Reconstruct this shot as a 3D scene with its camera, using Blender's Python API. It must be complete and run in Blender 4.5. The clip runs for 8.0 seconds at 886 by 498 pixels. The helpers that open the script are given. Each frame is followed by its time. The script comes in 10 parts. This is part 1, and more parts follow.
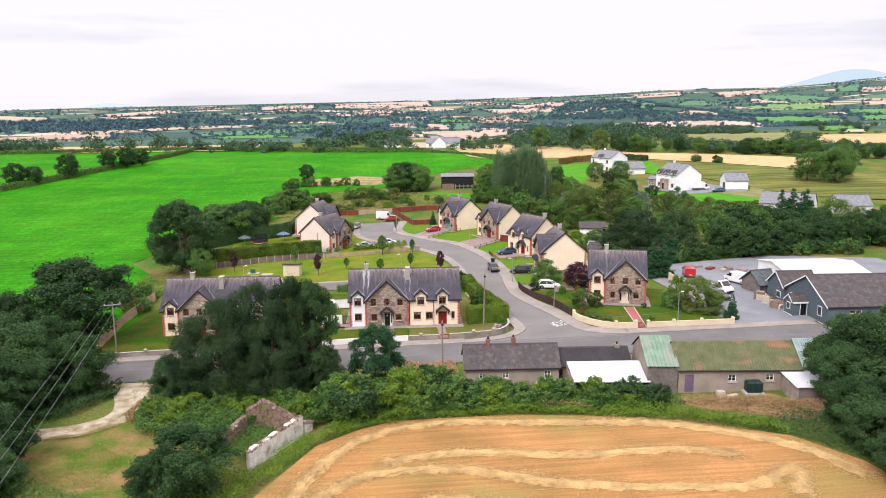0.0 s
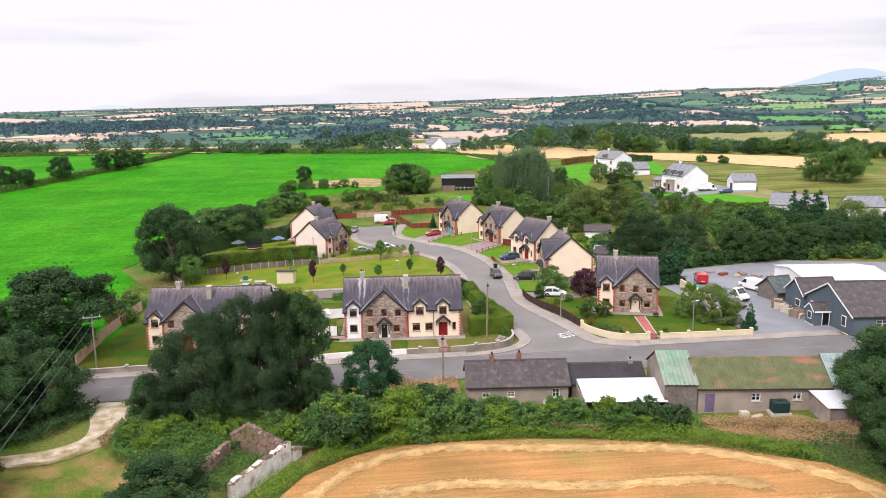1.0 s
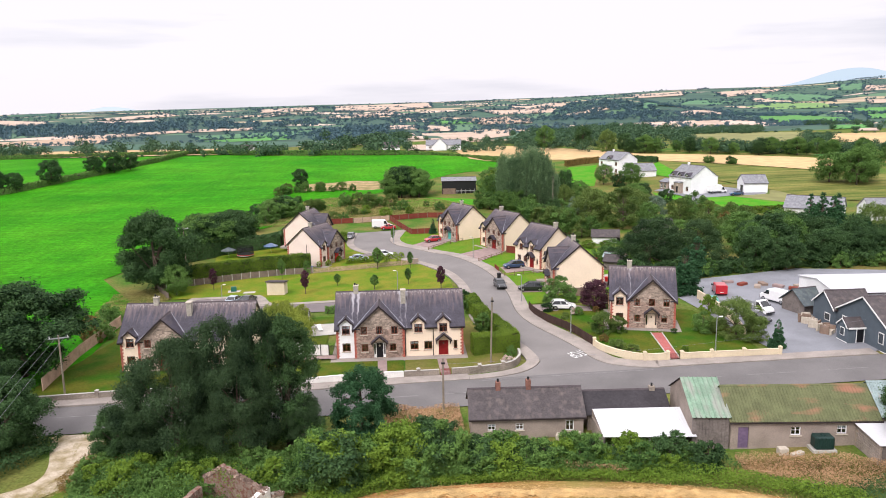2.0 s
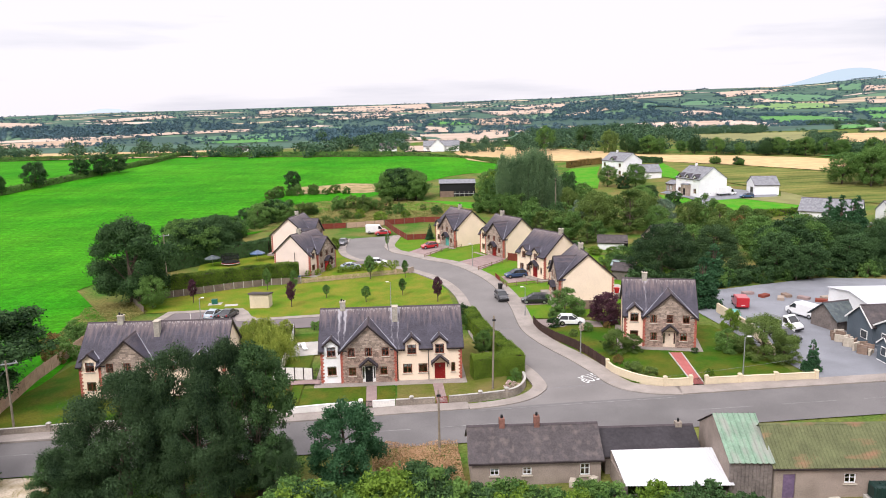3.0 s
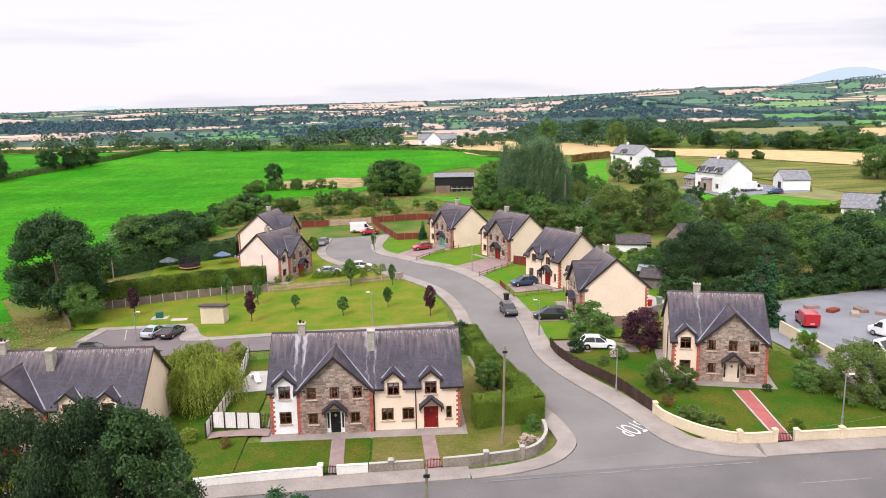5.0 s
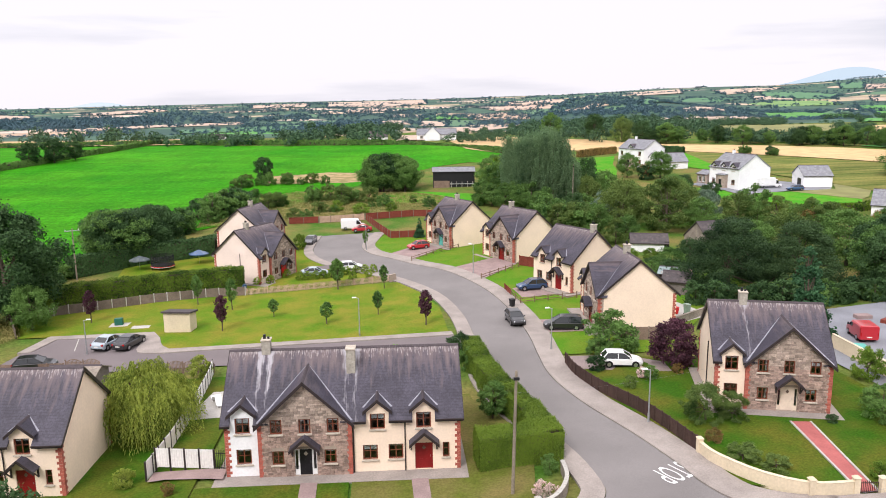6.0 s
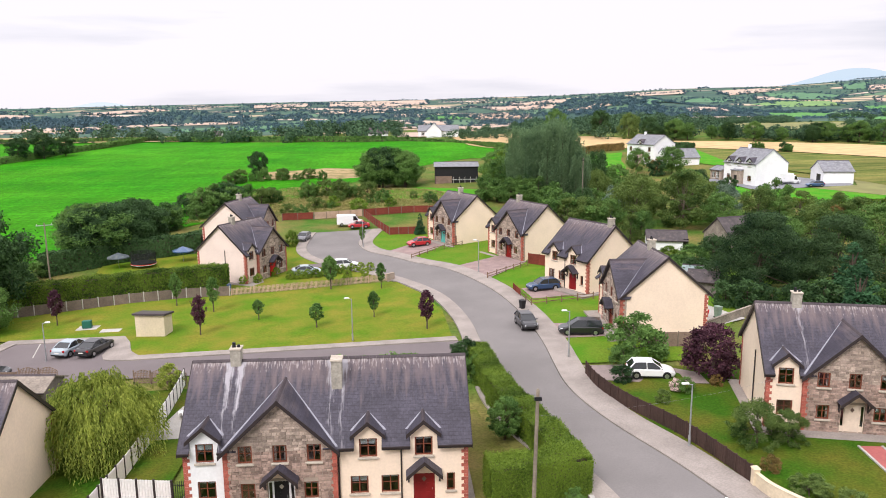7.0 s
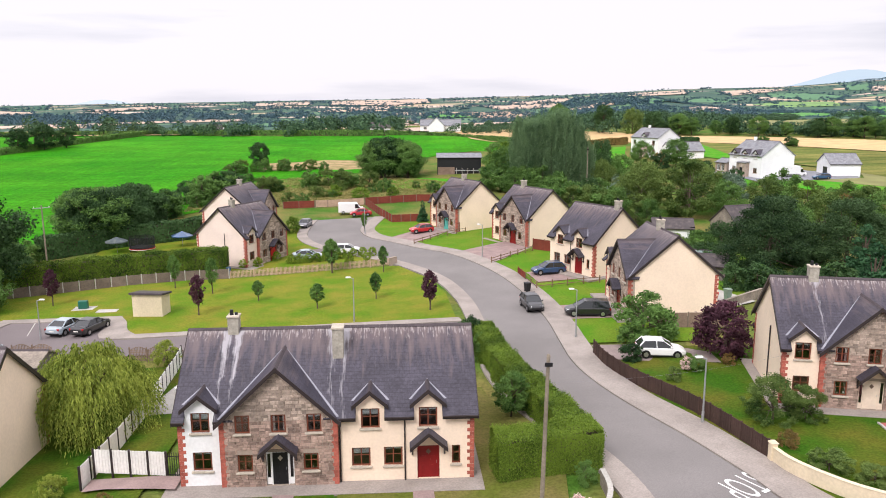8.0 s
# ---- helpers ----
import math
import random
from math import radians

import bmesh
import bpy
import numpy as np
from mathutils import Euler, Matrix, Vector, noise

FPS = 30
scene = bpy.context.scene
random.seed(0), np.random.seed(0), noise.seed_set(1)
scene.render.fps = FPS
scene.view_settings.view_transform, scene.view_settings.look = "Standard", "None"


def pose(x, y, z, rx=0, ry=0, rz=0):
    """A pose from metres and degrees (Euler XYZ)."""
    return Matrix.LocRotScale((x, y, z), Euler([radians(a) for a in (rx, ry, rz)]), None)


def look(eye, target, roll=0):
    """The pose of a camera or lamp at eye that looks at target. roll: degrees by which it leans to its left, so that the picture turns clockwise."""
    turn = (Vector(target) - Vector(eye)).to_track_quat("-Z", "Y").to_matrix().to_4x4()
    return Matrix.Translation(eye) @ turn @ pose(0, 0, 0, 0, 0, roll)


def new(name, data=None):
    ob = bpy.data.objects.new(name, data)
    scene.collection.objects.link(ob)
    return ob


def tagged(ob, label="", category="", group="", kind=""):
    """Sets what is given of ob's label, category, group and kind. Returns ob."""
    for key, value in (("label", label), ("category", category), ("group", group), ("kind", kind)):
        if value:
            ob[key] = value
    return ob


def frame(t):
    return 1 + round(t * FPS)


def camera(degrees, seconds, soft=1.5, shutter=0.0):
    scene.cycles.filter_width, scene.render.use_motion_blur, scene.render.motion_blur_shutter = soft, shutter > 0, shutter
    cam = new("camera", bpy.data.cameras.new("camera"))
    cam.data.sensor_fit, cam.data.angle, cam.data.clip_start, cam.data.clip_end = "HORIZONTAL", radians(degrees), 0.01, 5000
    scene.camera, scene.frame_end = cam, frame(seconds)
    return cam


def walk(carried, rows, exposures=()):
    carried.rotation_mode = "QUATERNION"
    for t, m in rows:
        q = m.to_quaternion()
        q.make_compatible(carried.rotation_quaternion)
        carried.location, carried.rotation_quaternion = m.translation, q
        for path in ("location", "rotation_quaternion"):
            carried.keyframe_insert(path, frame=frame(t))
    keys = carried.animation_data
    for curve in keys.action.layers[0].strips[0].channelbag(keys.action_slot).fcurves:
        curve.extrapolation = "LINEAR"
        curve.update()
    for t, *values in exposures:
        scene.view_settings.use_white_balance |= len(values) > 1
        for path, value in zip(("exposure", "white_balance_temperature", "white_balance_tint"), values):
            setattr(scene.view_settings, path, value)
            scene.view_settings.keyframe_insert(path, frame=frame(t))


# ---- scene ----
cam = camera(61.1, 8.0, 0.95)
PATH = [
    (0, (-0.497, -112.314, 33.357), (-0.384, -110.352, 32.983), -0.5),
    (0.5, (-0.301, -109.561, 33.234), (-0.19, -107.6, 32.86), -0.6),
    (1, (-0.043, -105.853, 33.074), (0.068, -103.891, 32.702), -0.7),
    (1.5, (0.239, -101.725, 32.98), (0.348, -99.762, 32.61), -0.8),
    (2, (0.557, -97.036, 32.912), (0.666, -95.073, 32.542), -0.9),
    (3.5, (1.893, -81.347, 31.723), (2.008, -79.384, 31.357), -1.1),
    (4, (2.222, -75.647, 30.834), (2.342, -73.684, 30.468), -1.1),
    (4.5, (2.698, -70.005, 29.79), (2.819, -68.042, 29.422), -1.0),
    (6, (4.147, -51.387, 26.327), (4.27, -49.426, 25.953), -0.6),
    (6.5, (4.569, -45.766, 25.25), (4.693, -43.805, 24.879), -0.6),
    (7, (4.5, -42.358, 24.013), (4.62, -40.396, 23.641), -0.5),
    (7.5, (4.381, -41.272, 22.792), (4.497, -39.31, 22.418), -0.3),
    (8, (4.274, -40.994, 21.596), (4.391, -39.032, 21.223), -0.2),
]
EXPOSURES = [(0.0, 0.0, 6350, 14), (8.0, 0.0, 6350, 14)]
walk(cam, [(t, look(e, g, r)) for t, e, g, r in PATH], EXPOSURES)

# ---------------------------------------------------------------- world, sun
world = bpy.data.worlds.new("overcast_sky")
scene.world = world
world.use_nodes = True
wn, wl = world.node_tree.nodes, world.node_tree.links
wn.clear()
w_out = wn.new("ShaderNodeOutputWorld")
w_bg = wn.new("ShaderNodeBackground")
w_sky = wn.new("ShaderNodeTexSky")
w_sky.sky_type, w_sky.sun_disc = "NISHITA", False
w_sky.sun_elevation, w_sky.sun_rotation = radians(48), radians(160)
w_sky.air_density, w_sky.dust_density = 1.0, 2.0
w_co = wn.new("ShaderNodeTexCoord")
w_map = wn.new("ShaderNodeMapping")
w_map.inputs["Scale"].default_value = (1.0, 1.0, 9.0)
w_noise = wn.new("ShaderNodeTexNoise")
w_noise.inputs["Scale"].default_value, w_noise.inputs["Detail"].default_value = 2.2, 6.0
w_ramp = wn.new("ShaderNodeValToRGB")
w_ramp.color_ramp.elements[0].position, w_ramp.color_ramp.elements[0].color = 0.33, (0.80, 0.79, 0.84, 1)
w_ramp.color_ramp.elements[1].position, w_ramp.color_ramp.elements[1].color = 0.47, (1.0, 0.965, 0.985, 1)
w_mix = wn.new("ShaderNodeMixRGB")
w_mix.inputs[0].default_value = 0.94
wl.new(w_co.outputs["Generated"], w_map.inputs[0])
wl.new(w_map.outputs[0], w_noise.inputs[0])
wl.new(w_noise.outputs[0], w_ramp.inputs[0])
wl.new(w_sky.outputs[0], w_mix.inputs[1])
# an overcast sky is brighter overhead than at the horizon
w_sep = wn.new("ShaderNodeSeparateXYZ")
wl.new(w_co.outputs["Generated"], w_sep.inputs[0])
w_el = wn.new("ShaderNodeMapRange")
w_el.inputs["From Min"].default_value, w_el.inputs["From Max"].default_value = 0.16, 0.8
w_el.inputs["To Min"].default_value, w_el.inputs["To Max"].default_value = 6.9, 12.6
wl.new(w_sep.outputs["Z"], w_el.inputs["Value"])
w_gain = wn.new("ShaderNodeMixRGB")
w_gain.blend_type, w_gain.inputs[0].default_value = "MULTIPLY", 1.0
wl.new(w_ramp.outputs[0], w_gain.inputs[1])
wl.new(w_el.outputs[0], w_gain.inputs[2])
wl.new(w_gain.outputs[0], w_mix.inputs[2])
wl.new(w_mix.outputs[0], w_bg.inputs[0])
w_bg.inputs[1].default_value = 0.15
wl.new(w_bg.outputs[0], w_out.inputs[0])

sun_lamp = new("sun", bpy.data.lights.new("sun", "SUN"))
sun_lamp.data.energy, sun_lamp.data.angle, sun_lamp.data.color = 2.9, radians(22), (1.0, 0.95, 0.90)
sun_lamp.matrix_world = look((-44, -72, 88), (0, 0, 0))

# ---------------------------------------------------------------- materials
def mat(name, color, rough=0.85, var=0.25, scale=4.0, fine=40.0, bump=0.3, metal=0.0, dist=0.02, tint=None, spec=0.3, obj_var=0.0, isl_var=0.0):
    """Surface with colour variation at two scales and a fine relief, in metres."""
    m = bpy.data.materials.new(name)
    m.use_nodes = True
    nt = m.node_tree
    n, l = nt.nodes, nt.links
    b = n["Principled BSDF"]
    b.inputs["Roughness"].default_value, b.inputs["Metallic"].default_value = rough, metal
    b.inputs["Specular IOR Level"].default_value = spec
    geo = n.new("ShaderNodeNewGeometry")
    big, small = n.new("ShaderNodeTexNoise"), n.new("ShaderNodeTexNoise")
    big.inputs["Scale"].default_value, big.inputs["Detail"].default_value = scale / 10.0, 4
    small.inputs["Scale"].default_value, small.inputs["Detail"].default_value = fine / 10.0, 3
    l.new(geo.outputs["Position"], big.inputs[0]), l.new(geo.outputs["Position"], small.inputs[0])
    r1, r2 = n.new("ShaderNodeValToRGB"), n.new("ShaderNodeValToRGB")
    c = Vector(color)
    t = Vector(tint) if tint else c * (1 - var)
    for r, a, z in ((r1, t, c), (r2, c * 0 + Vector((1 - var * 0.6,) * 3), Vector((1 + var * 0.4,) * 3))):
        r.color_ramp.elements[0].position, r.color_ramp.elements[1].position = 0.35, 0.65
        r.color_ramp.elements[0].color, r.color_ramp.elements[1].color = (*a, 1), (*z, 1)
    l.new(big.outputs[0], r1.inputs[0]), l.new(small.outputs[0], r2.inputs[0])
    mul = n.new("ShaderNodeMixRGB")
    mul.blend_type = "MULTIPLY"
    mul.inputs[0].default_value = 1.0
    l.new(r1.outputs[0], mul.inputs[1]), l.new(r2.outputs[0], mul.inputs[2])
    last = mul.outputs[0]
    if obj_var or isl_var:
        hsv, mr = n.new("ShaderNodeHueSaturation"), n.new("ShaderNodeMapRange")
        v = obj_var or isl_var
        mr.inputs["To Min"].default_value, mr.inputs["To Max"].default_value = 1 - v, 1 + v
        src = n.new("ShaderNodeObjectInfo").outputs["Random"] if obj_var else geo.outputs["Random Per Island"]
        l.new(src, mr.inputs["Value"]), l.new(mr.outputs[0], hsv.inputs["Value"]), l.new(last, hsv.inputs["Color"])
        last = hsv.outputs[0]
    l.new(last, b.inputs["Base Color"])
    if bump:
        bp = n.new("ShaderNodeBump")
        bp.inputs["Strength"].default_value, bp.inputs["Distance"].default_value = bump, dist
        l.new(small.outputs[0], bp.inputs["Height"]), l.new(bp.outputs[0], b.inputs["Normal"])
    return m


def leaf_mat(name, c0, c1, trans=0.25):
    """Leaves: hue varies leaf by leaf and tree by tree; a little light comes through."""
    m = bpy.data.materials.new(name)
    m.use_nodes = True
    n, l = m.node_tree.nodes, m.node_tree.links
    b, out = n["Principled BSDF"], n["Material Output"]
    b.inputs["Roughness"].default_value, b.inputs["Specular IOR Level"].default_value = 0.65, 0.10
    geo, info = n.new("ShaderNodeNewGeometry"), n.new("ShaderNodeObjectInfo")
    nz = n.new("ShaderNodeTexNoise")
    nz.inputs["Scale"].default_value = 0.45
    l.new(geo.outputs["Position"], nz.inputs[0])
    a1 = n.new("ShaderNodeMath")
    a1.operation = "MULTIPLY_ADD"
    a1.inputs[1].default_value = 0.45
    l.new(geo.outputs["Random Per Island"], a1.inputs[0]), l.new(nz.outputs[0], a1.inputs[2])
    a2 = n.new("ShaderNodeMath")
    a2.operation = "MULTIPLY_ADD"
    a2.inputs[1].default_value = 0.3
    l.new(info.outputs["Random"], a2.inputs[0]), l.new(a1.outputs[0], a2.inputs[2])
    r = n.new("ShaderNodeValToRGB")
    r.color_ramp.elements[0].position, r.color_ramp.elements[1].position = 0.45, 1.15
    r.color_ramp.elements[0].color, r.color_ramp.elements[1].color = (*c0, 1), (*c1, 1)
    l.new(a2.outputs[0], r.inputs[0]), l.new(r.outputs[0], b.inputs["Base Color"])
    tr, mx = n.new("ShaderNodeBsdfTranslucent"), n.new("ShaderNodeMixShader")
    mx.inputs[0].default_value = trans
    l.new(r.outputs[0], tr.inputs[0]), l.new(b.outputs[0], mx.inputs[1]), l.new(tr.outputs[0], mx.inputs[2])
    l.new(mx.outputs[0], out.inputs[0])
    return m


def glass_mat(name):
    m = bpy.data.materials.new(name)
    m.use_nodes = True
    b = m.node_tree.nodes["Principled BSDF"]
    b.inputs["Base Color"].default_value = (0.75, 0.82, 0.85, 1)
    b.inputs["Roughness"].default_value, b.inputs["IOR"].default_value = 0.03, 1.5
    b.inputs["Transmission Weight"].default_value = 1.0
    return m



def slate_mat(name, runs=()):
    """Slates in courses up the slope, with brown lichen streaks below the ridge; runs: pale lime washed down below a chimney (x, half gap, width, lowest z)."""
    m = mat(name, (0.066, 0.060, 0.079), 0.55, 0.3, 7, 60, 0.0)
    n, l = m.node_tree.nodes, m.node_tree.links
    b = n["Principled BSDF"]
    base = b.inputs["Base Color"].links[0].from_socket

    def math_node(op, a, c, clamp=False):
        k = n.new("ShaderNodeMath")
        k.operation, k.use_clamp = op, clamp
        for slot, v in zip(k.inputs, (a, c)):
            if isinstance(v, (int, float)):
                slot.default_value = v
            elif v is not None:
                l.new(v, slot)
        return k.outputs[0]

    def span(v, a, c, d, e):
        k = n.new("ShaderNodeMapRange")
        k.inputs["From Min"].default_value, k.inputs["From Max"].default_value, k.inputs["To Min"].default_value, k.inputs["To Max"].default_value = a, c, d, e
        l.new(v, k.inputs["Value"])
        return k.outputs[0]

    def streaks(scale, detail):
        mp, nz = n.new("ShaderNodeMapping"), n.new("ShaderNodeTexNoise")
        mp.inputs["Scale"].default_value = scale
        nz.inputs["Scale"].default_value, nz.inputs["Detail"].default_value = 1.0, detail
        l.new(co.outputs["Object"], mp.inputs[0]), l.new(mp.outputs[0], nz.inputs[0])
        return nz.outputs[0]

    co, sep, comb, br, mul = n.new("ShaderNodeTexCoord"), n.new("ShaderNodeSeparateXYZ"), n.new("ShaderNodeCombineXYZ"), n.new("ShaderNodeTexBrick"), n.new("ShaderNodeMixRGB")
    l.new(co.outputs["Object"], sep.inputs[0])
    l.new(sep.outputs["X"], comb.inputs["X"]), l.new(sep.outputs["Z"], comb.inputs["Y"])
    br.inputs["Scale"].default_value = 1.0
    br.inputs["Color1"].default_value, br.inputs["Color2"].default_value = (1.08, 1.07, 1.08, 1), (0.90, 0.90, 0.92, 1)
    br.inputs["Mortar"].default_value = (0.66, 0.66, 0.66, 1)
    br.inputs["Mortar Size"].default_value = 0.010
    br.inputs["Brick Width"].default_value, br.inputs["Row Height"].default_value = 0.30, 0.16
    l.new(comb.outputs[0], br.inputs["Vector"])
    mul.blend_type, mul.inputs[0].default_value = "MULTIPLY", 1.0
    l.new(base, mul.inputs[1]), l.new(br.outputs["Color"], mul.inputs[2])
    col = mul.outputs[0]
    # lichen: broad brown bloom near the ridge, then pale flecks in streaks
    for scale, detail, z0, lo, hi, p0, p1, tone in (((3.2, 0.45, 0.45), 6, 5.2, -0.38, 0.24, 0.36, 0.74, (0.150, 0.115, 0.115)), ((9.0, 2.0, 2.0), 7, 6.7, -0.42, 0.13, 0.48, 0.70, (0.38, 0.34, 0.33))):
        v = math_node("ADD", streaks(scale, detail), span(sep.outputs["Z"], z0, 8.3, lo, hi))
        f = span(v, p0, p1, 0.0, 0.9)
        mx = n.new("ShaderNodeMixRGB")
        mx.inputs[2].default_value = (*tone, 1)
        l.new(f, mx.inputs[0]), l.new(col, mx.inputs[1])
        col = mx.outputs[0]
    for cx, half, wide, low in runs:
        wob = span(streaks((0.4, 0.4, 1.6), 3), 0.3, 0.7, -0.12, 0.12)
        d = math_node("ABSOLUTE", math_node("SUBTRACT", math_node("ABSOLUTE", math_node("SUBTRACT", math_node("ADD", sep.outputs["X"], wob), cx), None), half), None)
        near = span(d, wide, 0.0, 0.0, 0.62)
        fall = span(sep.outputs["Z"], low, 8.0, -0.16, 0.30)
        v = math_node("ADD", math_node("ADD", near, fall), math_node("MULTIPLY", streaks((10.0, 0.7, 0.7), 6), 1.0))
        f = math_node("MULTIPLY", span(v, 0.84, 1.2, 0.0, 0.9), span(d, wide, wide * 0.6, 0.0, 1.0), True)
        mx = n.new("ShaderNodeMixRGB")
        mx.inputs[2].default_value = (0.36, 0.345, 0.365, 1)
        l.new(f, mx.inputs[0]), l.new(col, mx.inputs[1])
        col = mx.outputs[0]
    l.new(col, b.inputs["Base Color"])
    bp = n.new("ShaderNodeBump")
    bp.invert = True
    bp.inputs["Strength"].default_value, bp.inputs["Distance"].default_value = 0.6, 0.02
    l.new(br.outputs["Fac"], bp.inputs["Height"]), l.new(bp.outputs[0], b.inputs["Normal"])
    return m


def stubble_mat(name):
    """Cut stubble in rows round the field, with scuffed bare and weedy stretches."""
    m = mat(name, (0.44, 0.225, 0.080), 0.95, 0.35, 1.2, 70, 0.9, dist=0.08, tint=(0.29, 0.165, 0.055))
    n, l = m.node_tree.nodes, m.node_tree.links
    b = n["Principled BSDF"]
    base = b.inputs["Base Color"].links[0].from_socket
    geo, mp, nz, rp, mx = n.new("ShaderNodeNewGeometry"), n.new("ShaderNodeMapping"), n.new("ShaderNodeTexNoise"), n.new("ShaderNodeValToRGB"), n.new("ShaderNodeMixRGB")
    mp.inputs["Scale"].default_value = (0.05, 1.6, 1.0)
    mp.inputs["Rotation"].default_value = (0, 0, 0.12)
    nz.inputs["Scale"].default_value, nz.inputs["Detail"].default_value, nz.inputs["Distortion"].default_value = 1.3, 6, 0.6
    l.new(geo.outputs["Position"], mp.inputs[0]), l.new(mp.outputs[0], nz.inputs[0]), l.new(nz.outputs[0], rp.inputs[0])
    rp.color_ramp.elements[0].position, rp.color_ramp.elements[0].color = 0.34, (0.84, 0.80, 0.76, 1)
    rp.color_ramp.elements[1].position, rp.color_ramp.elements[1].color = 0.66, (1.14, 1.12, 1.09, 1)
    mx.blend_type, mx.inputs[0].default_value = "MULTIPLY", 1.0
    l.new(base, mx.inputs[1]), l.new(rp.outputs[0], mx.inputs[2])
    weed, wr, m2 = n.new("ShaderNodeTexNoise"), n.new("ShaderNodeValToRGB"), n.new("ShaderNodeMixRGB")
    weed.inputs["Scale"].default_value, weed.inputs["Detail"].default_value = 0.07, 5
    l.new(geo.outputs["Position"], weed.inputs[0]), l.new(weed.outputs[0], wr.inputs[0])
    wr.color_ramp.elements[0].position, wr.color_ramp.elements[1].position = 0.52, 0.72
    wr.color_ramp.elements[1].color = (0.75, 0.75, 0.75, 1)
    m2.inputs[2].default_value = (0.24, 0.22, 0.06, 1)
    l.new(wr.outputs[0], m2.inputs[0]), l.new(mx.outputs[0], m2.inputs[1]), l.new(m2.outputs[0], b.inputs["Base Color"])
    return m


def pasture_mat(name):
    """Mown grass with faint tramlines, rows and fine tufts."""
    m = mat(name, (0.024, 0.195, 0.003), 0.9, 0.3, 0.35, 22, 0.9, dist=0.12, tint=(0.050, 0.235, 0.006), spec=0.04)
    n, l = m.node_tree.nodes, m.node_tree.links
    b = n["Principled BSDF"]
    base = b.inputs["Base Color"].links[0].from_socket
    geo = n.new("ShaderNodeNewGeometry")
    for rot, sc, lo, hi in ((0.32, (0.03, 0.6, 1), 0.90, 1.08), (-0.5, (0.5, 0.06, 1), 0.92, 1.06), (0.0, (0.9, 0.9, 1), 0.82, 1.14), (0.0, (0.06, 0.06, 1), 0.86, 1.10)):
        mp, nz, rp, mx = n.new("ShaderNodeMapping"), n.new("ShaderNodeTexNoise"), n.new("ShaderNodeValToRGB"), n.new("ShaderNodeMixRGB")
        mp.inputs["Rotation"].default_value, mp.inputs["Scale"].default_value = (0, 0, rot), sc
        nz.inputs["Detail"].default_value, nz.inputs["Scale"].default_value = 5, 1.0
        l.new(geo.outputs["Position"], mp.inputs[0]), l.new(mp.outputs[0], nz.inputs[0]), l.new(nz.outputs[0], rp.inputs[0])
        rp.color_ramp.elements[0].position, rp.color_ramp.elements[0].color = 0.38, (lo, lo, lo, 1)
        rp.color_ramp.elements[1].position, rp.color_ramp.elements[1].color = 0.62, (hi, hi, hi, 1)
        mx.blend_type, mx.inputs[0].default_value = "MULTIPLY", 1.0
        l.new(base, mx.inputs[1]), l.new(rp.outputs[0], mx.inputs[2])
        base = mx.outputs[0]
    l.new(base, b.inputs["Base Color"])
    return m


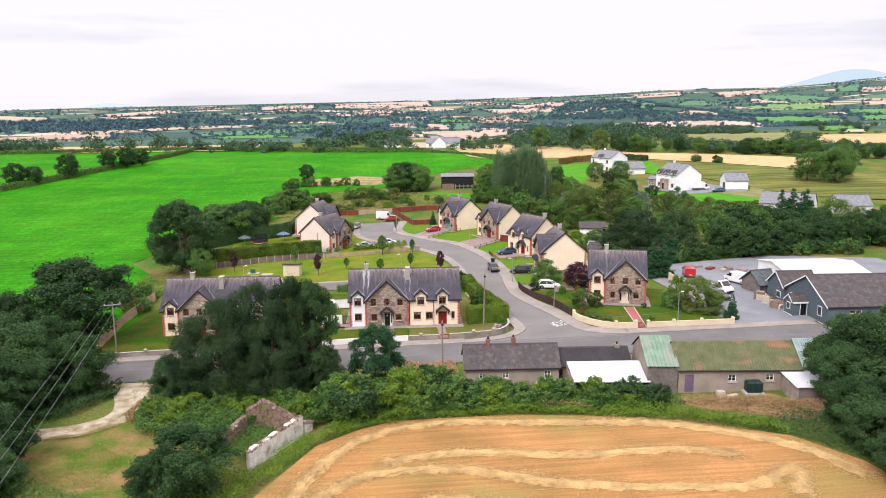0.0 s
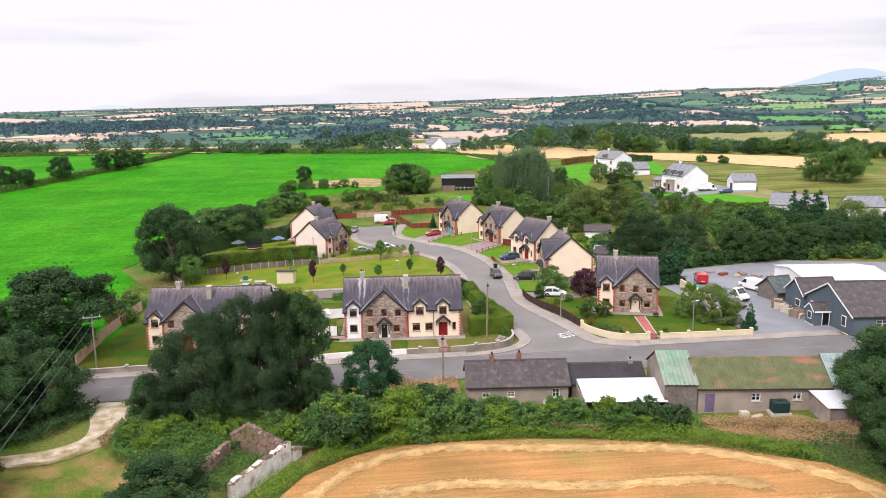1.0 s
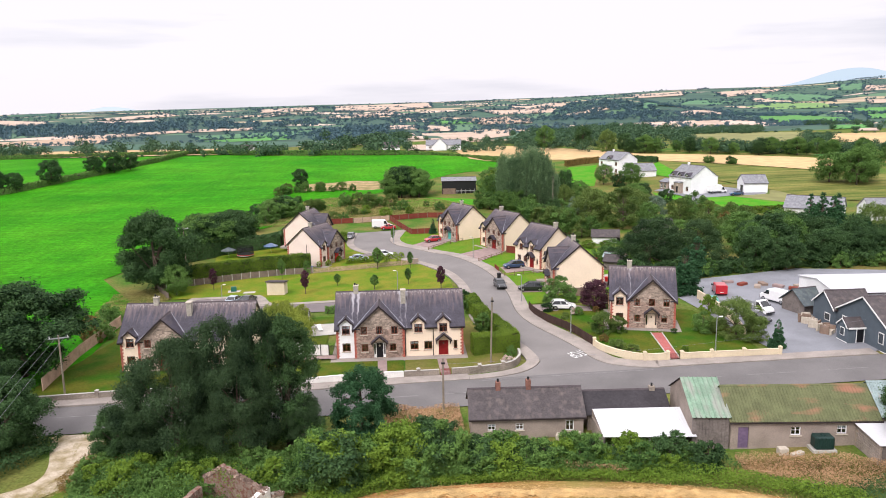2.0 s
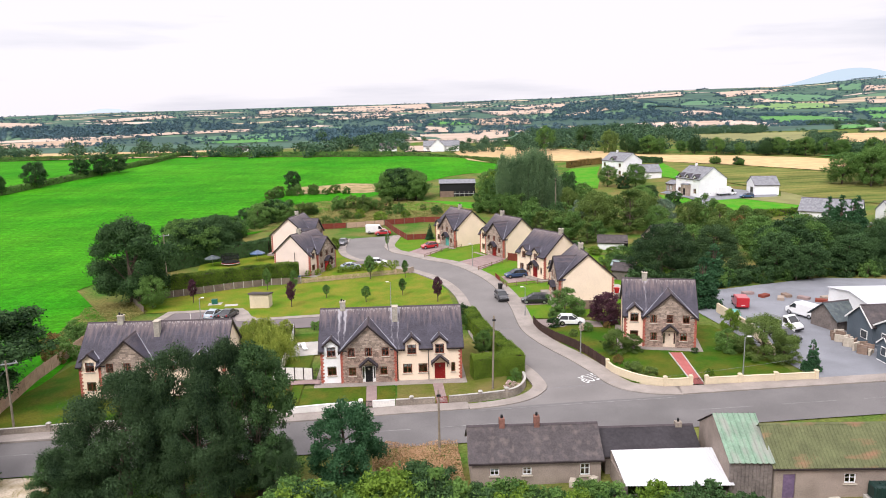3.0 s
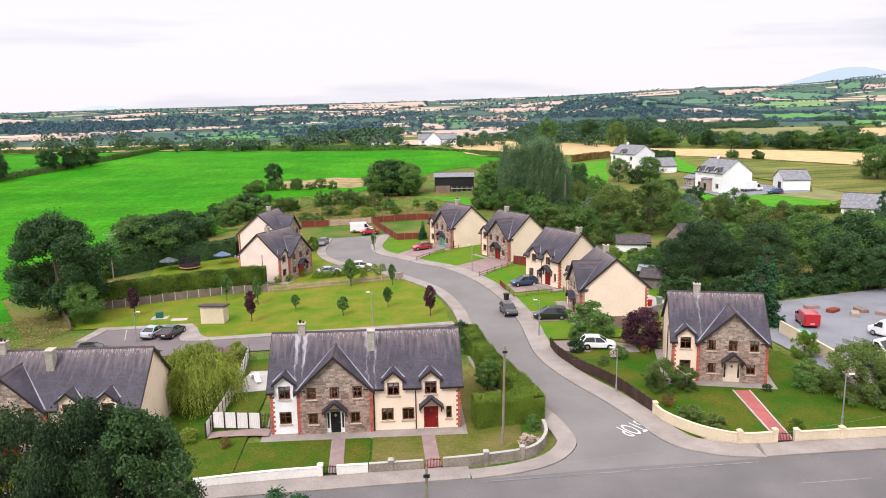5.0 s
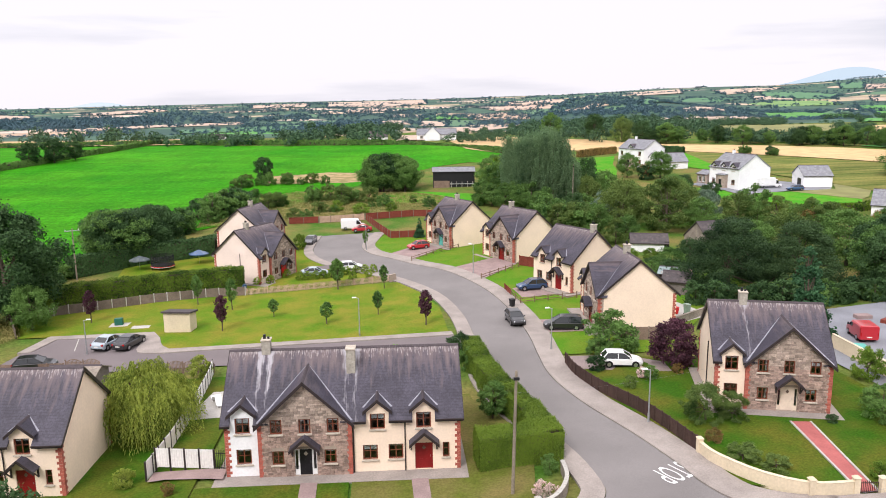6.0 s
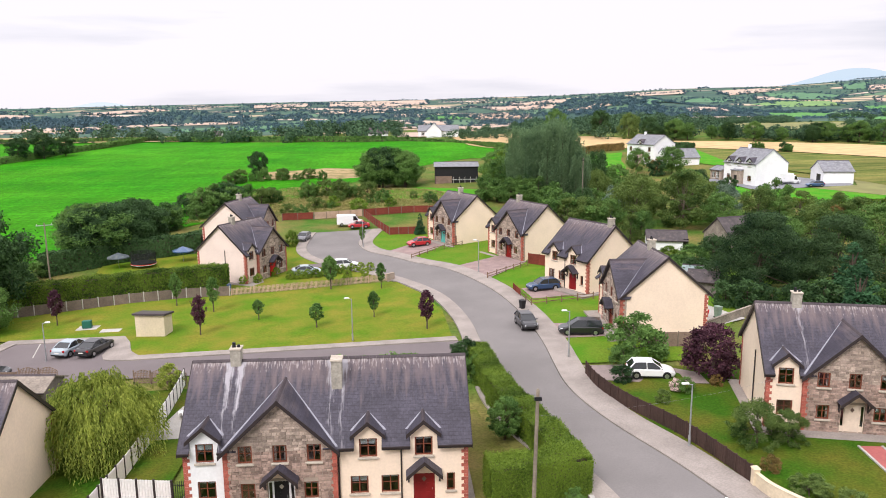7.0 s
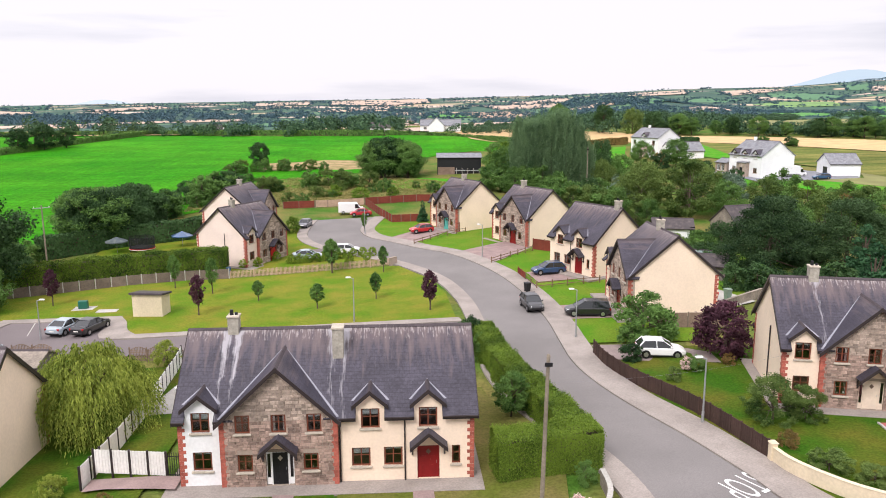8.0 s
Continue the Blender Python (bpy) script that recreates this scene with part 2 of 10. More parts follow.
M = dict(
    render_cream=mat("cream_render", (0.83, 0.675, 0.525), 0.9, 0.07, 5, 60, 0.12),
    render_pink=mat("pale_pink_render", (0.80, 0.66, 0.58), 0.9, 0.08, 6, 60, 0.15),
    render_white=mat("white_render", (0.82, 0.82, 0.82), 0.9, 0.08, 5, 50, 0.15),
    render_grey=mat("grey_blue_render", (0.10, 0.125, 0.15), 0.85, 0.15, 5, 50, 0.2),
    pebble=mat("pebbledash", (0.33, 0.27, 0.23), 0.95, 0.25, 6, 150, 0.6),
    stone=mat("rubble_stone", (0.37, 0.265, 0.215), 0.9, 0.3, 12, 70, 0.5, obj_var=0.38),
    stone_isl=mat("rubble_stone_far", (0.42, 0.335, 0.275), 0.9, 0.3, 12, 70, 0.5, isl_var=0.38),
    mortar=mat("mortar", (0.36, 0.29, 0.235), 0.95, 0.15, 8, 90, 0.4),
    brick_red=mat("red_brick", (0.42, 0.12, 0.085), 0.85, 0.25, 15, 60, 0.3, obj_var=0.18),
    slate=slate_mat("dark_slate"), slate_pair=slate_mat("dark_slate_streaked", ((-5.95, 0.34, 0.34, 5.2), (0.51, 0.34, 0.5, 6.2))), slate_single=slate_mat("dark_slate_one_run", ((-1.82, 0.0, 0.6, 7.5),)),
    ridge=mat("ridge_tile", (0.075, 0.06, 0.065), 0.7, 0.25, 10, 60, 0.3),
    fascia=mat("dark_fascia", (0.035, 0.026, 0.026), 0.5, 0.1, 10, 40, 0.05),
    lead=mat("lead_flashing", (0.28, 0.28, 0.32), 0.55, 0.2, 20, 60, 0.2),
    chimney=mat("chimney_render", (0.40, 0.37, 0.31), 0.9, 0.25, 20, 60, 0.3),
    wood_brown=mat("brown_window_frame", (0.19, 0.058, 0.032), 0.45, 0.15, 10, 50, 0.05),
    white_pvc=mat("white_frame", (0.78, 0.78, 0.76), 0.4, 0.05, 10, 50, 0.0),
    sill=mat("concrete_sill", (0.5, 0.44, 0.36), 0.9, 0.15, 20, 60, 0.2),
    door_red=mat("red_door_paint", (0.22, 0.012, 0.012), 0.4, 0.1, 10, 40, 0.03),
    door_bright=mat("bright_red_door_paint", (0.55, 0.015, 0.015), 0.4, 0.1, 10, 40, 0.03),
    door_black=mat("black_door_paint", (0.012, 0.012, 0.014), 0.35, 0.1, 10, 40, 0.03),
    door_cream=mat("cream_door_paint", (0.70, 0.58, 0.46), 0.45, 0.08, 10, 40, 0.03),
    door_teal=mat("teal_door_paint", (0.10, 0.42, 0.36), 0.45, 0.08, 10, 40, 0.03),
    glass=glass_mat("window_glass"),
    curtain_brown=mat("brown_curtain_cloth", (0.21, 0.125, 0.08), 0.95, 0.2, 15, 50, 0.1),
    dark=mat("dark_interior", (0.15, 0.10, 0.075), 0.95, 0.1, 5, 20, 0),
    asphalt=mat("asphalt", (0.165, 0.155, 0.152), 0.9, 0.22, 1.6, 120, 0.35),
    asphalt_new=mat("estate_asphalt", (0.205, 0.190, 0.182), 0.92, 0.18, 1.6, 120, 0.35),
    tarmac_red=mat("reddish_parking_tarmac", (0.17, 0.145, 0.145), 0.92, 0.12, 2.0, 120, 0.35),
    concrete=mat("concrete_footpath", (0.325, 0.285, 0.255), 0.92, 0.22, 5, 90, 0.3),
    kerb=mat("kerb_concrete", (0.45, 0.43, 0.39), 0.92, 0.18, 5, 90, 0.3),
    yard=mat("yard_gravel", (0.235, 0.242, 0.265), 0.95, 0.2, 2.5, 200, 0.4),
    paving=mat("red_paving", (0.31, 0.225, 0.21), 0.9, 0.2, 8, 90, 0.3),
    paving_red=mat("bright_red_paving", (0.40, 0.12, 0.11), 0.9, 0.2, 8, 90, 0.3),
    drive_pink=mat("dusty_pink_drive", (0.27, 0.215, 0.20), 0.92, 0.2, 4, 90, 0.3),
    paint_worn=mat("worn_road_paint", (0.27, 0.26, 0.255), 0.85, 0.4, 12, 90, 0.2),
    paint=mat("road_paint", (0.72, 0.72, 0.70), 0.8, 0.2, 20, 90, 0.2),
    lawn=mat("lawn_grass", (0.092, 0.178, 0.010), 0.9, 0.36, 2.6, 60, 0.8, spec=0.06, dist=0.06, tint=(0.190, 0.188, 0.024)),
    lawn_fresh=mat("fresh_lawn_grass", (0.076, 0.195, 0.010), 0.9, 0.34, 2.6, 60, 0.8, spec=0.06, dist=0.06, tint=(0.135, 0.195, 0.020)),
    # Darker green than the other lawns, for the front, corner and west gardens.
    lawn_darker=mat("darker_lawn_grass", (0.034, 0.098, 0.006), 0.9, 0.4, 3.0, 60, 0.8, spec=0.06, dist=0.06, tint=(0.098, 0.104, 0.014)),
    lawn_bright=mat("bright_lawn_grass", (0.045, 0.26, 0.008), 0.9, 0.3, 2.6, 40, 0.6, spec=0.06, dist=0.06, tint=(0.10, 0.25, 0.02)),
    lawn_dry=mat("dry_lawn_grass", (0.10, 0.12, 0.02), 0.9, 0.3, 3, 60, 0.7, spec=0.06, dist=0.05, tint=(0.17, 0.14, 0.05)),
    pasture=pasture_mat("pasture_grass"),
    rough=mat("rough_grass", (0.060, 0.140, 0.018), 0.95, 0.45, 1.2, 30, 0.9, spec=0.06, dist=0.15, tint=(0.18, 0.155, 0.05)),
    stubble=stubble_mat("straw_stubble"),
    straw=mat("straw_swath", (0.58, 0.385, 0.165), 0.95, 0.3, 6, 90, 0.9, dist=0.08, isl_var=0.25),
    fence_pale=mat("pale_fence_wood", (0.50, 0.35, 0.255), 0.9, 0.25, 10, 60, 0.3, obj_var=0.10),
    dirt=mat("dirt_track", (0.50, 0.42, 0.32), 0.95, 0.3, 7, 60, 0.6, tint=(0.24, 0.19, 0.09)),
    dry_grass=mat("dry_cut_grass", (0.40, 0.28, 0.15), 0.95, 0.3, 3, 40, 0.6, tint=(0.20, 0.17, 0.06)),
    meadow=mat("trodden_meadow", (0.085, 0.150, 0.018), 0.95, 0.4, 3.2, 60, 0.9, spec=0.06, dist=0.08, tint=(0.27, 0.175, 0.075)),
    fence_wood=mat("fence_wood", (0.24, 0.17, 0.13), 0.9, 0.25, 10, 60, 0.3, obj_var=0.12),
    fence_red=mat("stained_red_fence", (0.20, 0.045, 0.028), 0.85, 0.2, 10, 60, 0.3, obj_var=0.12),
    fence_dark=mat("dark_brown_fence", (0.06, 0.035, 0.028), 0.8, 0.2, 10, 60, 0.3, obj_var=0.12),
    fence_conc=mat("concrete_panel", (0.185, 0.145, 0.115), 0.9, 0.25, 8, 60, 0.3, obj_var=0.14),
    wall_cream=mat("cream_wall_paint", (0.66, 0.56, 0.40), 0.9, 0.12, 5, 60, 0.2),
    wall_white=mat("white_wall_paint", (0.78, 0.76, 0.72), 0.9, 0.12, 5, 60, 0.2),
    kiosk_green=mat("dark_green_paint", (0.02, 0.12, 0.085), 0.5, 0.1, 10, 40, 0.05),
    fence_brown=mat("brown_rail_wood", (0.19, 0.120, 0.075), 0.9, 0.25, 10, 60, 0.3, obj_var=0.12),
    wall_stone=mat("weathered_wall_render", (0.31, 0.265, 0.22), 0.95, 0.35, 8, 60, 0.4),
    bark=mat("bark", (0.10, 0.075, 0.055), 0.95, 0.3, 20, 60, 0.8),
    metal_grey=mat("galvanised_steel", (0.42, 0.43, 0.44), 0.45, 0.15, 20, 60, 0.1, metal=0.6),
    pole_wood=mat("weathered_pole_wood", (0.25, 0.21, 0.16), 0.9, 0.25, 10, 60, 0.4),
    black_plastic=mat("black_plastic", (0.015, 0.015, 0.017), 0.5, 0.1, 10, 40, 0.1),
    leaf_dark=leaf_mat("dark_foliage", (0.011, 0.032, 0.013), (0.062, 0.122, 0.042), 0.2),
    leaf_mid=leaf_mat("mid_foliage", (0.024, 0.070, 0.018), (0.132, 0.240, 0.058), 0.25),
    leaf_light=leaf_mat("light_foliage", (0.035, 0.085, 0.010), (0.17, 0.27, 0.036)),
    leaf_hedge=leaf_mat("privet_foliage", (0.017, 0.050, 0.008), (0.17, 0.255, 0.032)),
    leaf_straw=leaf_mat("dry_grass_blades", (0.11, 0.12, 0.03), (0.36, 0.31, 0.12)),
    leaf_poplar=leaf_mat("poplar_foliage", (0.036, 0.088, 0.046), (0.165, 0.26, 0.125), 0.3),
    leaf_blue=leaf_mat("conifer_foliage", (0.014, 0.048, 0.020), (0.052, 0.130, 0.055)),
    leaf_elm=leaf_mat("elm_foliage", (0.008, 0.022, 0.011), (0.056, 0.100, 0.042), 0.2),
    leaf_purple=leaf_mat("purple_foliage", (0.024, 0.011, 0.017), (0.105, 0.044, 0.062)),
    leaf_rust=leaf_mat("rusty_scrub", (0.08, 0.07, 0.02), (0.26, 0.17, 0.06)),
    leaf_flower=leaf_mat("pale_pink_flowers", (0.10, 0.16, 0.05), (0.85, 0.62, 0.60)),
    leaf_dry=leaf_mat("dry_seeding_grass", (0.17, 0.11, 0.055), (0.50, 0.32, 0.185)),
    # Far and valley leaves: the blue of distance haze is put into their colour.
    leaf_far_haze=leaf_mat("far_woodland", (0.028, 0.064, 0.086), (0.074, 0.130, 0.155), 0.1),
    leaf_valley_haze=leaf_mat("valley_trees", (0.020, 0.054, 0.034), (0.078, 0.140, 0.068), 0.15),
    leaf_pine=leaf_mat("pine_foliage", (0.010, 0.030, 0.013), (0.062, 0.112, 0.042)),
    leaf_ball=leaf_mat("box_foliage", (0.05, 0.12, 0.012), (0.24, 0.34, 0.04)),
    leaf_olive=leaf_mat("olive_foliage", (0.030, 0.074, 0.018), (0.150, 0.215, 0.055), 0.3),
    leaf_silver=leaf_mat("silvery_foliage", (0.06, 0.11, 0.075), (0.19, 0.26, 0.18)),
    leaf_willow=leaf_mat("willow_foliage", (0.048, 0.100, 0.013), (0.36, 0.42, 0.078), 0.35),
)

# ---------------------------------------------------------------- building blocks
IDENT = Matrix.Identity(4)


def thing(name, m, label, category, group="", kind=""):
    ob = new(name)
    ob.matrix_basis = m
    return tagged(ob, label, category, group, kind)


def mesh_of(name, bm, material):
    me = bpy.data.meshes.new(name)
    bm.to_mesh(me)
    bm.free()
    me.materials.append(material)
    return me


def part(name, bm, material, parent=None, label="", m=None):
    me = bm if isinstance(bm, bpy.types.Mesh) else mesh_of(name, bm, material)
    ob = new(name, me)
    if parent is not None:
        ob.parent = parent
    if m is not None:
        ob.matrix_basis = m
    if label:
        ob["label"] = label
    return ob


def B():
    return bmesh.new()


def face(bm, pts):
    try:
        return bm.faces.new([bm.verts.new(p) for p in pts])
    except ValueError:
        return None


def hexa(bm, p):
    """Eight corners: four below, four above, each anticlockwise."""
    v = [bm.verts.new(q) for q in p]
    for f in ((3, 2, 1, 0), (4, 5, 6, 7), (0, 1, 5, 4), (1, 2, 6, 5), (2, 3, 7, 6), (3, 0, 4, 7)):
        bm.faces.new([v[i] for i in f])
    return bm


def box(bm, x0, x1, y0, y1, z0, z1):
    return hexa(bm, [(x0, y0, z0), (x1, y0, z0), (x1, y1, z0), (x0, y1, z0), (x0, y0, z1), (x1, y0, z1), (x1, y1, z1), (x0, y1, z1)])


def soft_box(bm, x0, x1, y0, y1, z0, z1, r=0.02):
    n0 = len(bm.verts)
    box(bm, x0, x1, y0, y1, z0, z1)
    bm.verts.ensure_lookup_table()
    vs = bm.verts[n0:]
    es = list({e for v in vs for e in v.link_edges})
    bmesh.ops.bevel(bm, geom=es, offset=r, segments=1, affect="EDGES")
    return bm


def prism(bm, prof, axis, a, b):
    """A closed profile of (u, z), drawn out along x ('x') or y ('y') from a to b."""
    P = (lambda u, z, s: (s, u, z)) if axis == "x" else (lambda u, z, s: (u, s, z))
    va, vb = [bm.verts.new(P(u, z, a)) for u, z in prof], [bm.verts.new(P(u, z, b)) for u, z in prof]
    n = len(prof)
    bm.faces.new(va), bm.faces.new(vb[::-1])
    for i in range(n):
        bm.faces.new((va[i], vb[i], vb[(i + 1) % n], va[(i + 1) % n]))
    bmesh.ops.recalc_face_normals(bm, faces=bm.faces)
    return bm


def rod(bm, p, q, r0, r1=None, n=8):
    r1 = r0 if r1 is None else r1
    p, q = Vector(p), Vector(q)
    d = (q - p).normalized()
    s = d.orthogonal().normalized()
    t = d.cross(s)
    ring = [[bm.verts.new(c + (s * math.cos(k * 2 * math.pi / n) + t * math.sin(k * 2 * math.pi / n)) * r) for k in range(n)] for c, r in ((p, r0), (q, r1))]
    for k in range(n):
        bm.faces.new((ring[0][k], ring[0][(k + 1) % n], ring[1][(k + 1) % n], ring[1][k]))
    bm.faces.new(ring[0][::-1]), bm.faces.new(ring[1])
    return bm


def slab(bm, quad, thick):
    """A sheet of that thickness under four corners."""
    a, b, c, d = [Vector(p) for p in quad]
    nrm = (b - a).cross(d - a).normalized()
    if nrm.z < 0:
        a, b, c, d = d, c, b, a
        nrm = -nrm
    return hexa(bm, [p - nrm * thick for p in (a, b, c, d)] + [a, b, c, d])


# ---------------------------------------------------------------- the ground
def smooth(t):
    t = max(0.0, min(1.0, t))
    return t * t * (3 - 2 * t)


PADS = ((0.0, 3.5, 0.0, 10.5, 19.0), (-28.3, 3.5, -0.8, 10.5, 17.0), (35.0, 9.3, 1.1, 7.0, 13.0))


SKY_LINE = ((-0.504, 28), (-0.434, 36), (-0.364, 45), (-0.279, 49), (-0.105, 61), (0.041, 67), (0.146, 80), (0.227, 86), (0.373, 120), (0.527, 130), (0.605, 158), (0.658, 179))


def sky_height(u):
    """Height of the far ridge, 4.7 km off, by its bearing x / y."""
    for (u0, z0), (u1, z1) in zip(SKY_LINE, SKY_LINE[1:]):
        if u <= u1:
            t = max(0.0, (u - u0) / (u1 - u0))
            return z0 + (z1 - z0) * t
    return SKY_LINE[-1][1]


def ground_z(x, y):
    a = 0.028 * x if x > 0 else -2.0 * math.tanh(-0.014 * x)
    if x > 150:
        a = 4.2 + min(30.0, (x - 150) * 0.01)
    z = a + 9 * smooth((y - 50) / 280.0)
    # the row of houses stands on a low shelf, and the land behind it lies lower
    z += smooth((y - 30) / 40.0) * (0.55 * smooth((x + 10) / 25.0) - 2.3 * smooth((x - 28) / 20.0))
    for px, py, pz, r0, r1 in PADS:
        d = math.hypot(x - px, y - py)
        if d < r1:
            w = 1 - smooth((d - r0) / (r1 - r0))
            z += (pz - z) * w
    if y > 450:
        z -= 15 * smooth((y - 480) / 480)
        z += 2.0 * math.sin(x * 0.0031 + 1.3) * smooth((y - 900) / 800) + 3 * math.sin(x * 0.0017 + y * 0.0013) * smooth((y - 1600) / 1500)
        z += (sky_height(x / (y + 112)) - z) * smooth((y - 1000) / 3700) ** 0.85
        # wooded hill
        z += 36 * math.exp(-((x - 490) / 150) ** 2 - ((y - 1750) / 420) ** 2)
    return z


def drape(name, poly, dz, material, step=10.0, label="", category="", parent=None, kind="structure"):
    """A sheet over the ground inside a plan outline."""
    bm = B()
    bm.faces.new([bm.verts.new((x, y, 0)) for x, y in poly])
    xs, ys = [p[0] for p in poly], [p[1] for p in poly]
    for k in range(int(min(xs) // step) + 1, int(max(xs) // step) + 1):
        bmesh.ops.bisect_plane(bm, geom=bm.verts[:] + bm.edges[:] + bm.faces[:], plane_co=(k * step, 0, 0), plane_no=(1, 0, 0))
    for k in range(int(min(ys) // step) + 1, int(max(ys) // step) + 1):
        bmesh.ops.bisect_plane(bm, geom=bm.verts[:] + bm.edges[:] + bm.faces[:], plane_co=(0, k * step, 0), plane_no=(0, 1, 0))
    bmesh.ops.triangulate(bm, faces=bm.faces[:])
    for v in bm.verts:
        v.co.z = ground_z(v.co.x, v.co.y) + dz
    bmesh.ops.recalc_face_normals(bm, faces=bm.faces)
    if sum(f.normal.z for f in bm.faces) < 0:
        bmesh.ops.reverse_faces(bm, faces=bm.faces)
    ob = part(name, bm, material, parent)
    return tagged(ob, label, category, "", kind)


def ribbon(name, left, right, dz, material, label, category, thick=0.0, kind="structure"):
    """A strip between two lines of plan points; thick: its depth below the top."""
    bm = B()
    L = [bm.verts.new((x, y, ground_z(x, y) + dz)) for x, y in left]
    R = [bm.verts.new((x, y, ground_z(x, y) + dz)) for x, y in right]
    for i in range(len(L) - 1):
        bm.faces.new((L[i], R[i], R[i + 1], L[i + 1]))
    bmesh.ops.recalc_face_normals(bm, faces=bm.faces)
    if sum(f.normal.z for f in bm.faces) < 0:
        bmesh.ops.reverse_faces(bm, faces=bm.faces)
    if thick:
        top = bm.faces[:]
        ext = bmesh.ops.extrude_face_region(bm, geom=top)
        for v in [g for g in ext["geom"] if isinstance(g, bmesh.types.BMVert)]:
            pass
        for v in {v for f in top for v in f.verts}:
            v.co.z -= thick
        bmesh.ops.recalc_face_normals(bm, faces=bm.faces)
    ob = part(name, bm, material)
    return tagged(ob, label, category, "", kind)


def curve_pts(pts, n=6):
    """A smooth line through plan points."""
    out = []
    P = [Vector(p) for p in pts]
    for i in range(len(P) - 1):
        p0, p1, p2, p3 = P[max(i - 1, 0)], P[i], P[i + 1], P[min(i + 2, len(P) - 1)]
        for k in range(n):
            t = k / n
            q = 0.5 * ((2 * p1) + (p2 - p0) * t + (2 * p0 - 5 * p1 + 4 * p2 - p3) * t * t + (3 * p1 - p0 - 3 * p2 + p3) * t ** 3)
            out.append((q.x, q.y))
    out.append((P[-1].x, P[-1].y))
    return out


def offset_line(pts, d):
    """The line moved d metres to its left."""
    out = []
    for i, p in enumerate(pts):
        a, b = Vector(pts[max(i - 1, 0)]), Vector(pts[min(i + 1, len(pts) - 1)])
        t = (b - a).normalized()
        out.append((p[0] - t.y * d, p[1] + t.x * d))
    return out

# ---------------------------------------------------------------- ground, roads, lawns
def farmland_mat():
    """Far patchwork of crops and grass with darker boundaries; its greens carry haze blue."""
    m = mat("distant_farmland", (0.10, 0.20, 0.06), 0.95, 0.2, 0.1, 2, 0)
    n, l = m.node_tree.nodes, m.node_tree.links
    b = n["Principled BSDF"]
    base = b.inputs["Base Color"].links[0].from_socket
    geo, vo, rp, ed, er, mx, mul = n.new("ShaderNodeNewGeometry"), n.new("ShaderNodeTexVoronoi"), n.new("ShaderNodeValToRGB"), n.new("ShaderNodeTexVoronoi"), n.new("ShaderNodeMapRange"), n.new("ShaderNodeMixRGB"), n.new("ShaderNodeMixRGB")
    vo.inputs["Scale"].default_value = ed.inputs["Scale"].default_value = 0.006
    ed.feature = "DISTANCE_TO_EDGE"
    l.new(geo.outputs["Position"], vo.inputs["Vector"]), l.new(geo.outputs["Position"], ed.inputs["Vector"])
    sep = n.new("ShaderNodeSeparateColor")
    l.new(vo.outputs["Color"], sep.inputs[0]), l.new(sep.outputs[0], rp.inputs[0])
    rp.color_ramp.interpolation = "CONSTANT"
    e = rp.color_ramp.elements
    e[0].position, e[0].color = 0.0, (0.045, 0.105, 0.07, 1)
    e[1].position, e[1].color = 0.30, (0.48, 0.36, 0.26, 1)
    for pos, c in ((0.38, (0.035, 0.085, 0.065, 1)), (0.60, (0.54, 0.42, 0.34, 1)), (0.67, (0.085, 0.17, 0.095, 1)), (0.82, (0.38, 0.31, 0.20, 1)), (0.87, (0.03, 0.075, 0.06, 1))):
        x = e.new(pos)
        x.color = c
    er.inputs["From Min"].default_value, er.inputs["From Max"].default_value = 0.04, 0.08
    l.new(ed.outputs["Distance"], er.inputs["Value"])
    l.new(er.outputs[0], mx.inputs[0])
    mx.inputs[1].default_value = (0.03, 0.07, 0.05, 1)
    l.new(rp.outputs[0], mx.inputs[2])
    l.new(mx.outputs[0], b.inputs["Base Color"])
    return m


def ground_sheet():
    xs = [-3200, -2400, -1800, -1300, -950, -700, -520, -400, -310, -250, -200, -170, -140, -120, -100, -85] + list(range(-75, 76, 5)) + [85, 100, 120, 140, 170, 200, 250, 310, 400, 520, 700, 950, 1150, 1350, 1600, 1900, 2300, 2800, 3400]
    ys = [-900, -600, -400, -280, -200, -160, -130, -110] + list(range(-100, 131, 5)) + list(range(140, 341, 10)) + [370, 400, 440, 480, 520, 570, 630, 700, 780, 880, 1000, 1150, 1300, 1500, 1700, 1900, 2100, 2300, 2500, 2800, 3200, 3700, 4300, 4800]
    vs = [(x, y, ground_z(x, y) - 0.08) for y in ys for x in xs]
    n = len(xs)
    fs = [(j * n + i, j * n + i + 1, (j + 1) * n + i + 1, (j + 1) * n + i) for j in range(len(ys) - 1) for i in range(n - 1)]
    me = bpy.data.meshes.new("ground")
    me.from_pydata(vs, [], fs)
    me.materials.append(M["rough"])
    me.materials.append(farmland_mat())
    for f in me.polygons:
        f.material_index = 1 if f.center.y > 440 else 0
    return tagged(new("ground", me), "rough green and tan grassland that reaches the horizon", "ground", "", "structure")


ground_sheet()
drape("pasture", [(-420, 345), (-128, 372), (0, 300), (48, 255), (50, 225), (20, 205), (-12, 165), (-30, 125), (-52, 96), (-62, 60), (-46, 34), (-44, 6), (-46, -8), (-75, -6), (-200, -2), (-420, 10)], 0.05, M["pasture"], 10, "bright green mown pasture with faint tramlines", "field")

